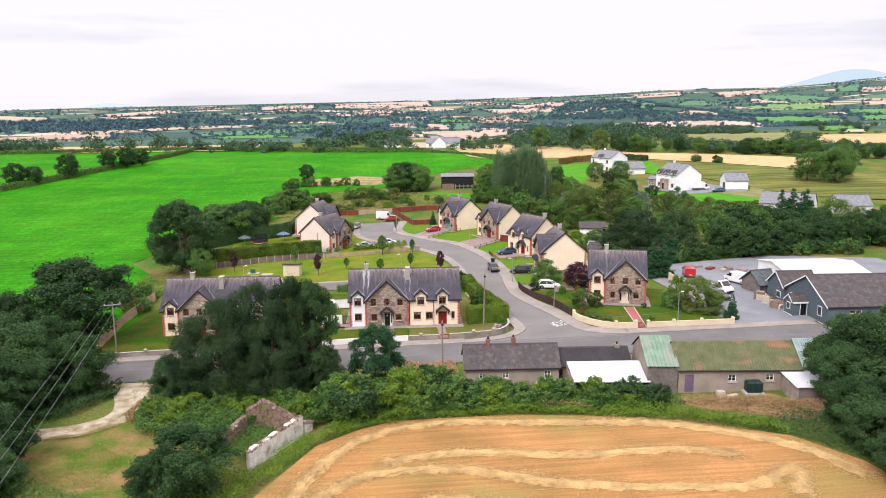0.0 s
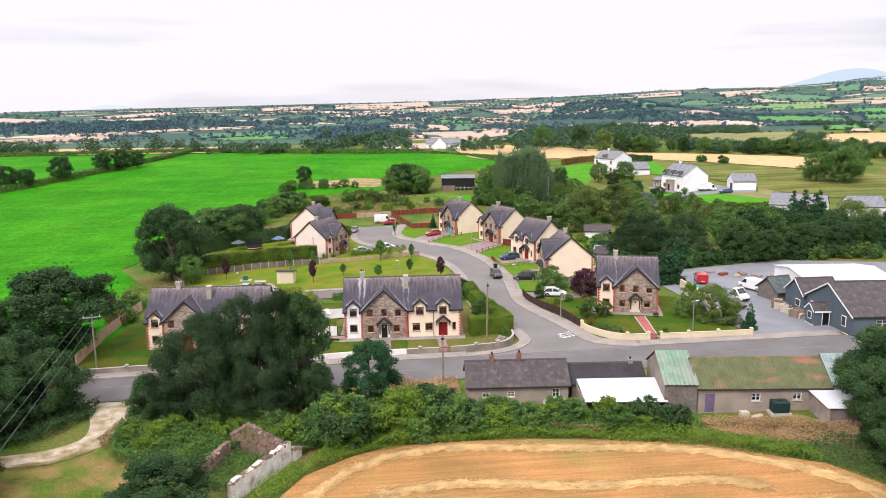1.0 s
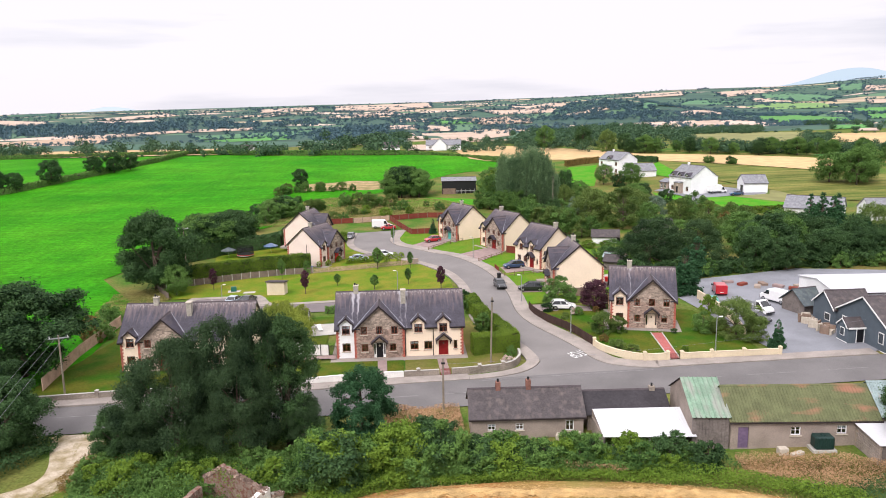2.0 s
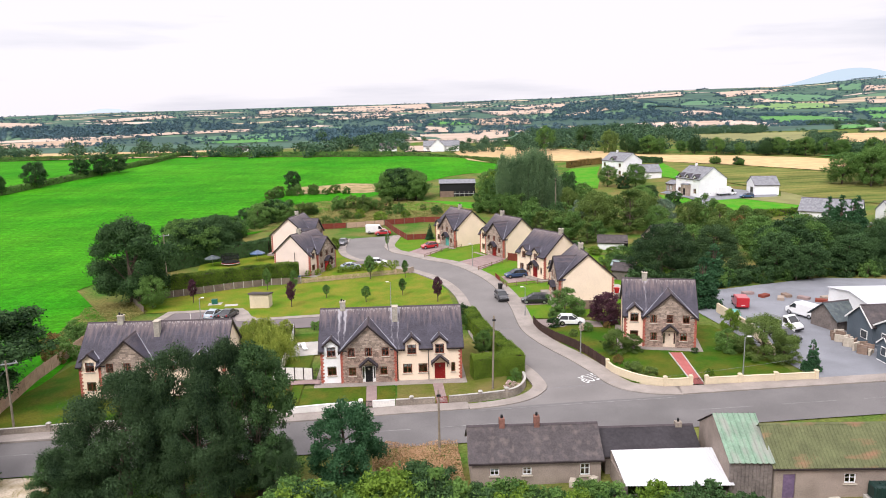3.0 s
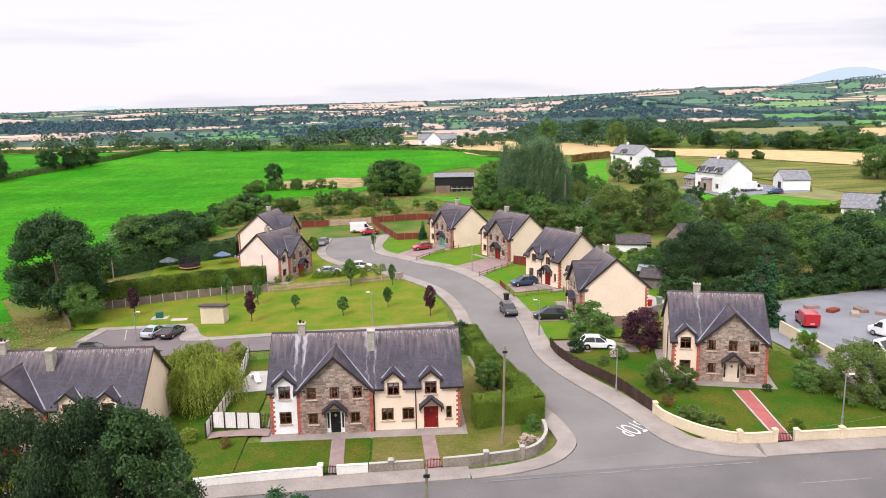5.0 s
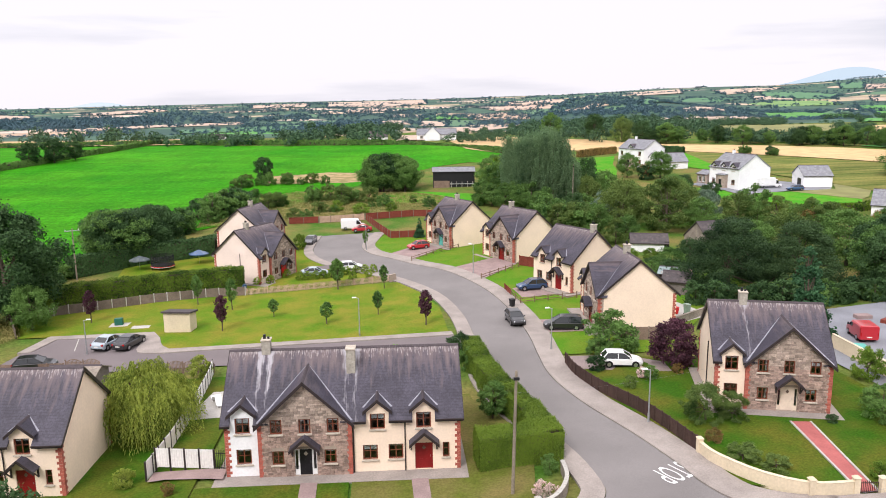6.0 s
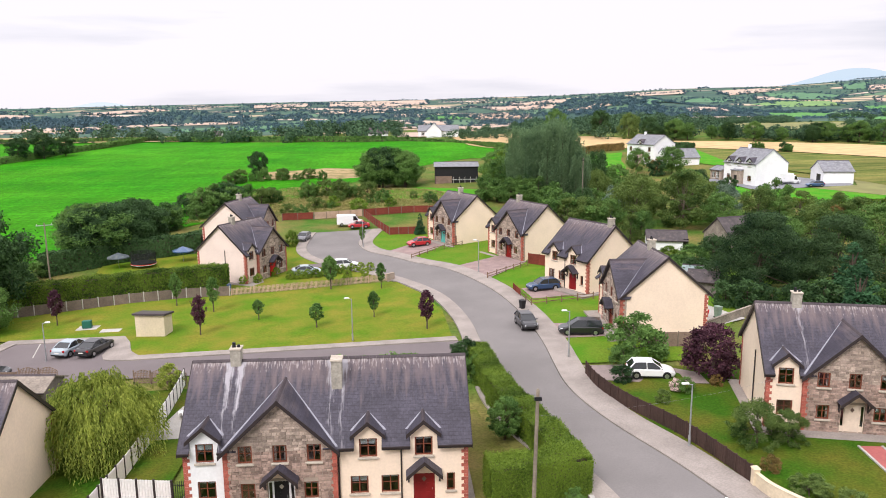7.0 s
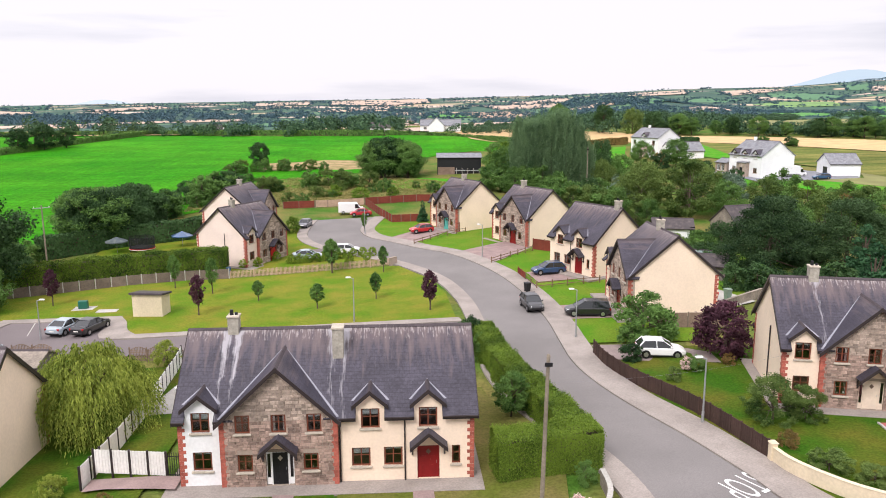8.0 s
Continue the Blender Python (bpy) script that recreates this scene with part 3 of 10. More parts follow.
ROAD_N, ROAD_S = -10.4, -18.4
drape("main_road", [(-320, ROAD_S - 1.5), (-60, ROAD_S - 1.5), (0, ROAD_S), (60, ROAD_S), (320, ROAD_S + 4), (320, ROAD_N + 4), (60, ROAD_N), (31.5, ROAD_N + 0.2), (9.5, ROAD_N + 0.3), (0, ROAD_N), (-60, ROAD_N - 1.5), (-320, ROAD_N - 1.5)], 0.03, M["asphalt"], 10, "grey asphalt main road with worn edges", "road")
EST_R = curve_pts([(32.0, -10.3), (28.8, -9.5), (26.0, -7.6), (24.7, -5.0), (24.1, -2.2), (22.6, 3.0), (20.4, 9.2), (19.1, 14.3), (18.6, 18.6), (18.7, 23.7), (18.9, 31.0), (18.4, 40.6), (16.3, 52.0), (12.0, 63.0), (7.0, 69.5), (3.3, 75.3), (-0.6, 81.0), (-2.4, 88.0), (-1.6, 95.0), (-0.4, 101.0)])
EST_L = curve_pts([(8.5, -10.3), (12.5, -9.9), (15.6, -8.6), (17.6, -6.2), (18.0, -3.6), (17.0, 2.2), (14.4, 9.2), (13.1, 14.3), (12.6, 18.6), (12.6, 23.7), (12.8, 31.0), (12.3, 40.0), (10.4, 49.5), (6.8, 57.5), (2.2, 64.5), (-3.6, 71.3), (-8.3, 77.8), (-10.8, 84.0), (-11.5, 91.0), (-11.0, 101.0)])
ribbon("estate_road", EST_L, EST_R, 0.045, M["asphalt_new"], "pale grey asphalt estate road curving to a turning area", "road")
ribbon("footpath_east", offset_line(EST_R, -0.05), offset_line(EST_R, -2.5), 0.13, M["concrete"], "pale concrete footpath with a kerb along the estate road", "footpath", 0.2)
ribbon("footpath_west", offset_line(EST_L[0:49], 0.05), offset_line(EST_L[0:49], 1.7), 0.13, M["concrete"], "pale concrete footpath with a kerb at the road corner", "footpath", 0.2)
ribbon("footpath_green", offset_line(EST_L[60:], 0.05), offset_line(EST_L[60:], 1.8), 0.13, M["concrete"], "pale concrete footpath beside the green", "footpath", 0.2)
ribbon("footpath_main_west", [(-60, -11.9), (0, -10.35), (8.4, -10.1)], [(-60, -9.6), (0, -8.2), (8.4, -8.0)], 0.13, M["concrete"], "pale concrete footpath along the main road", "footpath", 0.2)
ribbon("footpath_main_east", [(32, -10.1), (60, -10.3)], [(32, -7.9), (60, -8.2)], 0.13, M["concrete"], "pale concrete footpath along the main road", "footpath", 0.2)
drape("parking_road", [(13.2, 31.6), (-7.8, 31.2), (-23.0, 30.8), (-25.0, 39.2), (-38.0, 40.0), (-40.0, 25.0), (-22.0, 25.6), (13.0, 25.2)], 0.04, M["tarmac_red"], 10, "dull reddish tarmac parking lane behind the houses", "road")
ribbon("footpath_parking", [(10.5, 31.7), (-7.8, 31.3), (-22.0, 30.95), (-23.8, 31.0), (-25.2, 31.5), (-25.8, 32.8), (-26.0, 35.0), (-26.9, 38.1), (-37.0, 38.3), (-38.0, 33.6)], [(10.3, 33.0), (-7.8, 32.6), (-22.0, 32.3), (-22.5, 32.9), (-23.2, 33.8), (-23.7, 35.0), (-24.4, 37.0), (-25.8, 39.5), (-38.4, 39.7), (-39.4, 33.6)], 0.13, M["concrete"], "pale concrete footpath edging the green and the parking bays", "footpath", 0.2)
drape("yard", [(48.5, -9.0), (47.5, 2), (47, 12), (46, 24), (52, 33), (75, 38), (95, 30), (95, -9)], 0.03, M["yard"], 10, "pale grey gravel yard", "yard")
drape("green_lawn", [(10.0, 33.2), (9.6, 43.2), (7.6, 51.0), (4.2, 58.5), (-4, 58.6), (-17.8, 56.3), (-23.6, 56.2), (-30.5, 54.7), (-37.3, 51.9), (-46.6, 48.1), (-42.2, 39.6), (-38.3, 39.6), (-25.9, 39.4), (-24.5, 37.0), (-23.8, 35.0), (-23.3, 33.8), (-22.6, 32.9), (-21.8, 32.2)], 0.06, M["lawn"], 5, "mown green lawn with drier yellow patches", "lawn")
drape("front_garden_lawn", [(-10.5, -8.0), (0.4, -7.6), (0.4, -1.6), (-10.5, -1.6)], 0.06, M["lawn_darker"], 5, "mown front lawn", "lawn")
drape("front_garden_dry_lawn", [(0.6, -7.6), (9.5, -7.6), (13, -6), (14, 0), (11.5, 8), (10.5, 14), (9, 14), (9, -1.6), (0.6, -1.6)], 0.06, M["lawn_dry"], 5, "dry yellowing front lawn", "lawn")
drape("corner_garden_lawn", [(26.2, -5.0), (31, -7.0), (47, -7.3), (46.5, 2), (45.5, 14), (34, 20), (20.8, 22), (22.4, 10), (24.2, 3)], 0.06, M["lawn_darker"], 5, "mown garden lawn round the stone house", "lawn")
drape("west_garden_lawn", [(-47, -8.5), (-10.6, -8), (-10.6, 22), (-42, 22)], 0.06, M["lawn_darker"], 5, "mown garden lawn beside the house", "lawn")
drape("row_garden_lawn", [(20.6, 23), (32, 22), (60, 60), (30, 90), (10, 92), (0, 100), (-1.0, 92), (-1, 84), (4.8, 76), (8.2, 70), (13.5, 64), (18, 52.5), (20.3, 41)], 0.055, M["lawn_fresh"], 5, "mown garden lawns in front of the row", "lawn")
drape("stubble_field", [(-14, -51), (-9.4, -41), (-5, -37.5), (-1.4, -36), (11, -36), (20, -37.6), (28.1, -40), (37.7, -45), (41.5, -51), (47, -75), (40, -108), (-20, -108), (-24, -75)], 0.05, M["stubble"], 5, "golden cereal stubble with lines of straw", "field")
ribbon("dirt_track", curve_pts([(-37.2, -19.6), (-36.2, -22.5), (-34.4, -27), (-34.2, -30), (-36.4, -32.0), (-39.5, -32.8), (-47, -33.6)]), curve_pts([(-30.4, -19.6), (-30.4, -23.5), (-29.9, -28.6), (-31.6, -32.4), (-35.0, -35.2), (-38.6, -35.6), (-47, -36.6)]), 0.05, M["dirt"], "pale dusty dirt track with grassy edges", "track")

drape("meadow", [(-47, -37.5), (-39, -36.4), (-35.2, -35.8), (-31.8, -33.0), (-30.2, -29.0), (-26.5, -30.5), (-24.4, -38), (-25.0, -46), (-26, -60), (-47, -60)], 0.03, M["meadow"], 5, "trodden meadow with green and dry brown patches", "meadow")

# ---------------------------------------------------------------- houses
MESHES = {}


def strip_wall(bm, x0, x1, top, holes, y0, y1, cuts=(), z0=-0.3):
    """A wall along x with a top line and openings (x0, x1, z0, z1) that go through it."""
    xs = sorted({round(v, 4) for v in (x0, x1, *cuts, *[h[0] for h in holes], *[h[1] for h in holes]) if x0 <= v <= x1})
    for a, b in zip(xs, xs[1:]):
        ta, tb = top(a + 1e-3), top(b - 1e-3)
        segs, low = [], z0
        for h in sorted([h for h in holes if h[0] < b - 1e-4 and h[1] > a + 1e-4], key=lambda h: h[2]):
            segs.append((low, low, h[2], h[2]))
            low = h[3]
        segs.append((low, low, ta, tb))
        for la, lb, ha, hb in segs:
            if max(ha - la, hb - lb) < 0.01:
                continue
            hexa(bm, [(a, y0, la), (b, y0, lb), (b, y1, lb), (a, y1, la), (a, y0, ha), (b, y0, hb), (b, y1, hb), (a, y1, ha)])
    return bm


def window_parts(parent, x, z, w, h, y, frame="wood_brown", blind=False, sill="sill"):
    """A framed window in the opening whose lower left is at (x, z), in a wall whose face is at y."""
    key = ("win", round(w, 2), round(h, 2), frame)
    if key not in MESHES:
        bm, f = B(), 0.09
        box(bm, 0, w, 0, 0.07, 0, f), box(bm, 0, w, 0, 0.07, h - f, h)
        box(bm, 0, f, 0, 0.07, f, h - f), box(bm, w - f, w, 0, 0.07, f, h - f)
        if w > 0.7:
            box(bm, w / 2 - 0.035, w / 2 + 0.035, 0.005, 0.065, f, h - f)
            for a, b in ((f, w / 2 - 0.035), (w / 2 + 0.035, w - f)):
                box(bm, a, b, 0.01, 0.06, h * 0.55, h * 0.55 + 0.045)
        else:
            box(bm, f, w - f, 0.01, 0.06, h * 0.55, h * 0.55 + 0.045)
        g = box(B(), f - 0.01, w - f + 0.01, 0.028, 0.038, f - 0.01, h - f + 0.01)
        s = soft_box(B(), -0.1, w + 0.1, -0.20, 0.0, -0.11, 0.0, 0.015)
        MESHES[key] = (mesh_of("window_frame", bm, M[frame]), mesh_of("pane", g, M["glass"]), mesh_of("window_sill", s, M[sill]))
    fr, gl, si = MESHES[key]
    win = part("window", fr, None, parent, m=pose(x, y + 0.10, z))
    part("pane", gl, None, win)
    part("window_sill", si, None, win, m=pose(0, -0.02, 0))
    k = int(abs(x * 13.7 + z * 5.1 + w * 31)) % 5
    if w > 0.7 and k >= 3:
        bk = ("blind", round(w, 2), round(h, 2))
        if bk not in MESHES:
            MESHES[bk] = mesh_of("curtain", box(B(), 0.05, w - 0.05, 0.17, 0.185, 0.03, h - 0.04), M["curtain_brown"])
        part("curtain", MESHES[bk], None, win)
    if k < 3 and w > 0.7:
        ck = ("curtain", round(w, 2), round(h, 2), k)
        if ck not in MESHES:
            cb = B()
            if k == 0:
                for a, b in ((0.06, w * 0.24), (w * 0.76, w - 0.06)):
                    for i in range(5):
                        box(cb, a + (b - a) * i / 5, a + (b - a) * (i + 0.8) / 5, 0.16 + 0.02 * (i % 2), 0.18 + 0.02 * (i % 2), 0.03, h - 0.03)
            else:
                box(cb, 0.05, w - 0.05, 0.15, 0.165, h * (0.62 if k == 1 else 0.8), h - 0.04)
            MESHES[ck] = mesh_of("curtain", cb, M["white_pvc"] if k else M["render_pink"])
        part("curtain", MESHES[ck], None, win)
    return win


def door_parts(parent, xc, y, w, color, sides=0.0):
    """A panelled front door with frame, handle and glass lights beside it."""
    d = part("door", soft_box(B(), -w / 2 + 0.06, w / 2 - 0.06, 0, 0.06, 0.08, 2.06, 0.01), M[color], parent, m=pose(xc, y + 0.10, 0))
    fb = B()
    for a, b in ((-w / 2, -w / 2 + 0.06), (w / 2 - 0.06, w / 2)):
        box(fb, a, b, -0.02, 0.08, 0.05, 2.12)
    box(fb, -w / 2, w / 2, -0.02, 0.08, 2.06, 2.12)
    fm = M["white_pvc"] if color == "door_black" else M[color]
    part("door_frame", fb, fm, d)
    pb = B()
    for z0, z1 in ((0.25, 0.85), (1.05, 1.45)):
        for s in (-1, 1):
            soft_box(pb, s * w * 0.2 - 0.12, s * w * 0.2 + 0.12, -0.018, 0.0, z0, z1, 0.012)
    part("door_panel", pb, M[color], d)
    lb = B()
    hexa(lb, [(0, -0.012, 1.52), (0.15, -0.012, 1.7), (0.15, 0.002, 1.7), (0, 0.002, 1.52), (-0.15, -0.012, 1.7), (0, -0.012, 1.88), (0, 0.002, 1.88), (-0.15, 0.002, 1.7)])
    part("door_light", lb, M["sill"] if color == "door_black" else M["dark"], d)
    part("handle", rod(B(), (w / 2 - 0.16, -0.05, 1.0), (w / 2 - 0.16, -0.05, 1.16), 0.012, n=6), M["metal_grey"], d)
    if sides:
        for s in (-1, 1):
            xa = s * (w / 2 + sides / 2)
            sb = B()
            box(sb, xa - sides / 2 + 0.01, xa + sides / 2 - 0.01, 0, 0.06, 0.08, 0.5)
            box(sb, xa - sides / 2 + 0.01, xa + sides / 2 - 0.01, 0, 0.06, 1.98, 2.06)
            for e in (-1, 1):
                box(sb, xa + e * (sides / 2 - 0.035) - 0.025, xa + e * (sides / 2 - 0.035) + 0.025, 0, 0.06, 0.5, 1.98)
            part("side_light_frame", sb, fm, d)
            part("pane", box(B(), xa - sides / 2 + 0.03, xa + sides / 2 - 0.03, 0.02, 0.03, 0.5, 1.98), M["glass"], d)
    return d


def chevron(bm, c, half, zlow, ztop, deep, a, b, axis="y"):
    """Two mitred boards under a gable: level cuts at the foot, a plumb joint at the top."""
    return prism(bm, [(c - half, zlow), (c, ztop), (c + half, zlow), (c + half, zlow - deep), (c, ztop - deep), (c - half, zlow - deep)], axis, a, b)


def porch(parent, xc, y, w=2.2, z=2.35, rise=0.95):
    """A slated gable canopy on timber brackets over a door."""
    bm = B()
    for s in (-1, 1):
        slab(bm, [(0, -0.95, z + rise), (s * w / 2, -0.95, z), (s * w / 2, 0.02, z), (0, 0.02, z + rise)], 0.09)
    c = part("porch_canopy", bm, M["slate"], parent, m=pose(xc, y, 0))
    part("bargeboard", chevron(B(), 0, w / 2, z + 0.03, z + rise + 0.03, 0.24, -1.0, -0.95), M["fascia"], c)
    part("gable_infill", prism(B(), [(-w / 2 + 0.35, z - 0.02), (0, z + rise - 0.32), (w / 2 - 0.35, z - 0.02)], "y", -0.06, -0.004), M["render_cream"], c)
    for s in (-1, 1):
        bb = B()
        xx = s * (w / 2 - 0.16)
        box(bb, xx - 0.05, xx + 0.05, -0.85, 0.0, z - 0.12, z - 0.01)
        box(bb, xx - 0.05, xx + 0.05, -0.1, 0.0, z - 0.75, z - 0.1)
        hexa(bb, [(xx - 0.04, -0.1, z - 0.72), (xx + 0.04, -0.1, z - 0.72), (xx + 0.04, -0.02, z - 0.72), (xx - 0.04, -0.02, z - 0.72), (xx - 0.04, -0.75, z - 0.1), (xx + 0.04, -0.75, z - 0.1), (xx + 0.04, -0.65, z - 0.1), (xx - 0.04, -0.65, z - 0.1)])
        part("bracket", bb, M["fascia"], c)
    return c


def gable_roof(parent, xc, half, ze, zr, yf, yb, label="roof_gable"):
    """A roof with its ridge along y, over a gable that faces the front."""
    bm, sl = B(), (zr - ze) / half
    o = 0.22
    for s in (-1, 1):
        slab(bm, [(xc, yf, zr + 0.1), (xc + s * (half + o), yf, ze - sl * o + 0.1), (xc + s * (half + o), 0.62, ze - sl * o + 0.1), (xc, yb, zr + 0.1)], 0.1)
    r = part(label, bm, M["slate"], parent)
    part("bargeboard", chevron(B(), xc, half + o + 0.02, ze - sl * (o + 0.02) + 0.13, zr + 0.13, 0.2 * math.hypot(1, sl), yf - 0.04, yf - 0.003), M["fascia"], r)
    rb = B()
    prism(rb, [(xc - 0.13, zr + 0.03), (xc, zr + 0.16), (xc + 0.13, zr + 0.03)], "y", yf - 0.02, yb)
    part("ridge_tile", rb, M["ridge"], r)
    return r


def valley(parent, xc, half, ze, zr, he, sl):
    """Pale lead strips in the two valleys between a front gable roof and the main slope."""
    yt = (zr - he) / sl + 0.03
    xe = half + 0.2
    zb = max(ze - (zr - ze) / half * 0.2, he - 0.3 * sl)
    xb = (zr - zb) / ((zr - ze) / half)
    yb = (zb - he) / sl
    for s in (-1, 1):
        w = 0.09
        p, q = Vector((xc, yt, zr + 0.15)), Vector((xc + s * xb, yb, zb + 0.15))
        side = Vector((s * w, 0.02, 0.0))
        part("valley_flashing", slab(B(), [p - side * 0.6, p + side, q + side, q - side], 0.05), M["lead"], parent)


def stone_meshes():
    out = []
    rnd = random.Random(5)
    for k in range(8):
        bm = B()
        j = lambda: rnd.uniform(-0.06, 0.06)
        lo = [(-0.5 + j(), 0, -0.5 + j()), (0.5 + j(), 0, -0.5 + j()), (0.5 + j(), 0, 0.5 + j()), (-0.5 + j(), 0, 0.5 + j())]
        hi = [(p[0] * 0.86, -1 + rnd.uniform(-0.15, 0.15), p[2] * 0.82) for p in lo]
        va, vb = [bm.verts.new(p) for p in lo], [bm.verts.new(p) for p in hi]
        bm.faces.new(vb)
        for i in range(4):
            bm.faces.new((va[i], va[(i + 1) % 4], vb[(i + 1) % 4], vb[i]))
        bmesh.ops.recalc_face_normals(bm, faces=bm.faces)
        bm.normal_update()
        out.append(mesh_of("stone", bm, M["stone"]))
    return out


STONES = stone_meshes()


def stone_face(parent, x0, x1, top, holes, y, seed, single=True):
    """Rubble stones laid in rough courses over a gable front, each standing proud of its joints."""
    rnd = random.Random(seed)
    z, verts, faces, made = 0.0, [], [], 0
    while z < 7.2:
        hc = rnd.uniform(0.13, 0.25)
        x = x0 + rnd.uniform(-0.2, 0.0)
        while x < x1:
            w = rnd.uniform(0.17, 0.46)
            a, b = max(x, x0), min(x + w, x1)
            x += w
            spans = [(a, b)]
            zc0, zc1 = z, z + hc
            for h in holes:
                if zc1 > h[2] - 0.02 and zc0 < h[3] + 0.02:
                    nxt = []
                    for p, q in spans:
                        if q <= h[0] or p >= h[1]:
                            nxt.append((p, q))
                        else:
                            if p < h[0]:
                                nxt.append((p, h[0]))
                            if q > h[1]:
                                nxt.append((h[1], q))
                    spans = nxt
            for p, q in spans:
                if q - p < 0.09 or top((p + q) / 2) < zc1 or top(p) < zc1 - 0.12 or top(q) < zc1 - 0.12:
                    continue
                dpt = rnd.uniform(0.025, 0.05)
                k = rnd.randrange(8)
                made += 1
                if single and made <= 300:
                    ob = part("stone", STONES[k], None, parent)
                    ob.matrix_basis = Matrix.LocRotScale(((p + q) / 2, y, (zc0 + zc1) / 2), None, (q - p - 0.02, dpt, hc - 0.02))
                else:
                    me, n0 = STONES[k], len(verts)
                    verts += [((p + q) / 2 + v.co.x * (q - p - 0.02), y + v.co.y * dpt, (zc0 + zc1) / 2 + v.co.z * (hc - 0.02)) for v in me.vertices]
                    faces += [[n0 + i for i in f.vertices] for f in me.polygons]
        z += hc
    if verts:
        me = bpy.data.meshes.new("rubble_stone")
        me.from_pydata(verts, [], faces)
        me.materials.append(M["stone_isl"])
        tagged(part("rubble_stone", me, None, parent), kind="stuff")


def quoins(parent, x, y, sx, top=4.2, single=True, side=0):
    """Toothed red brick quoins up a corner at (x, y); sx: the way along the front."""
    if "quoin" not in MESHES:
        MESHES["quoin"] = mesh_of("quoin", soft_box(B(), 0, 1, 0, 1, 0, 1, 0.02), M["brick_red"])
    z, k, bm = 0.0, 0, B()
    while z < top - 0.1:
        w = 0.42 if k % 2 else 0.27
        d = 0.27 if k % 2 else 0.42
        h = min(0.225, top - z) - 0.012
        xa = x if sx > 0 else x - w
        if sx > 0:
            xa -= 0.02
        else:
            xa += 0.02
        if single:
            ob = part("quoin", MESHES["quoin"], None, parent)
            ob.matrix_basis = Matrix.LocRotScale((xa, y - 0.02, z), None, (w, d, h))
        else:
            box(bm, xa, xa + w, y - 0.02, y - 0.02 + d, z, z + h)
        z += 0.225
        k += 1
    if single:
        bm.free()
    else:
        part("quoin_strip", bm, M["brick_red"], parent)


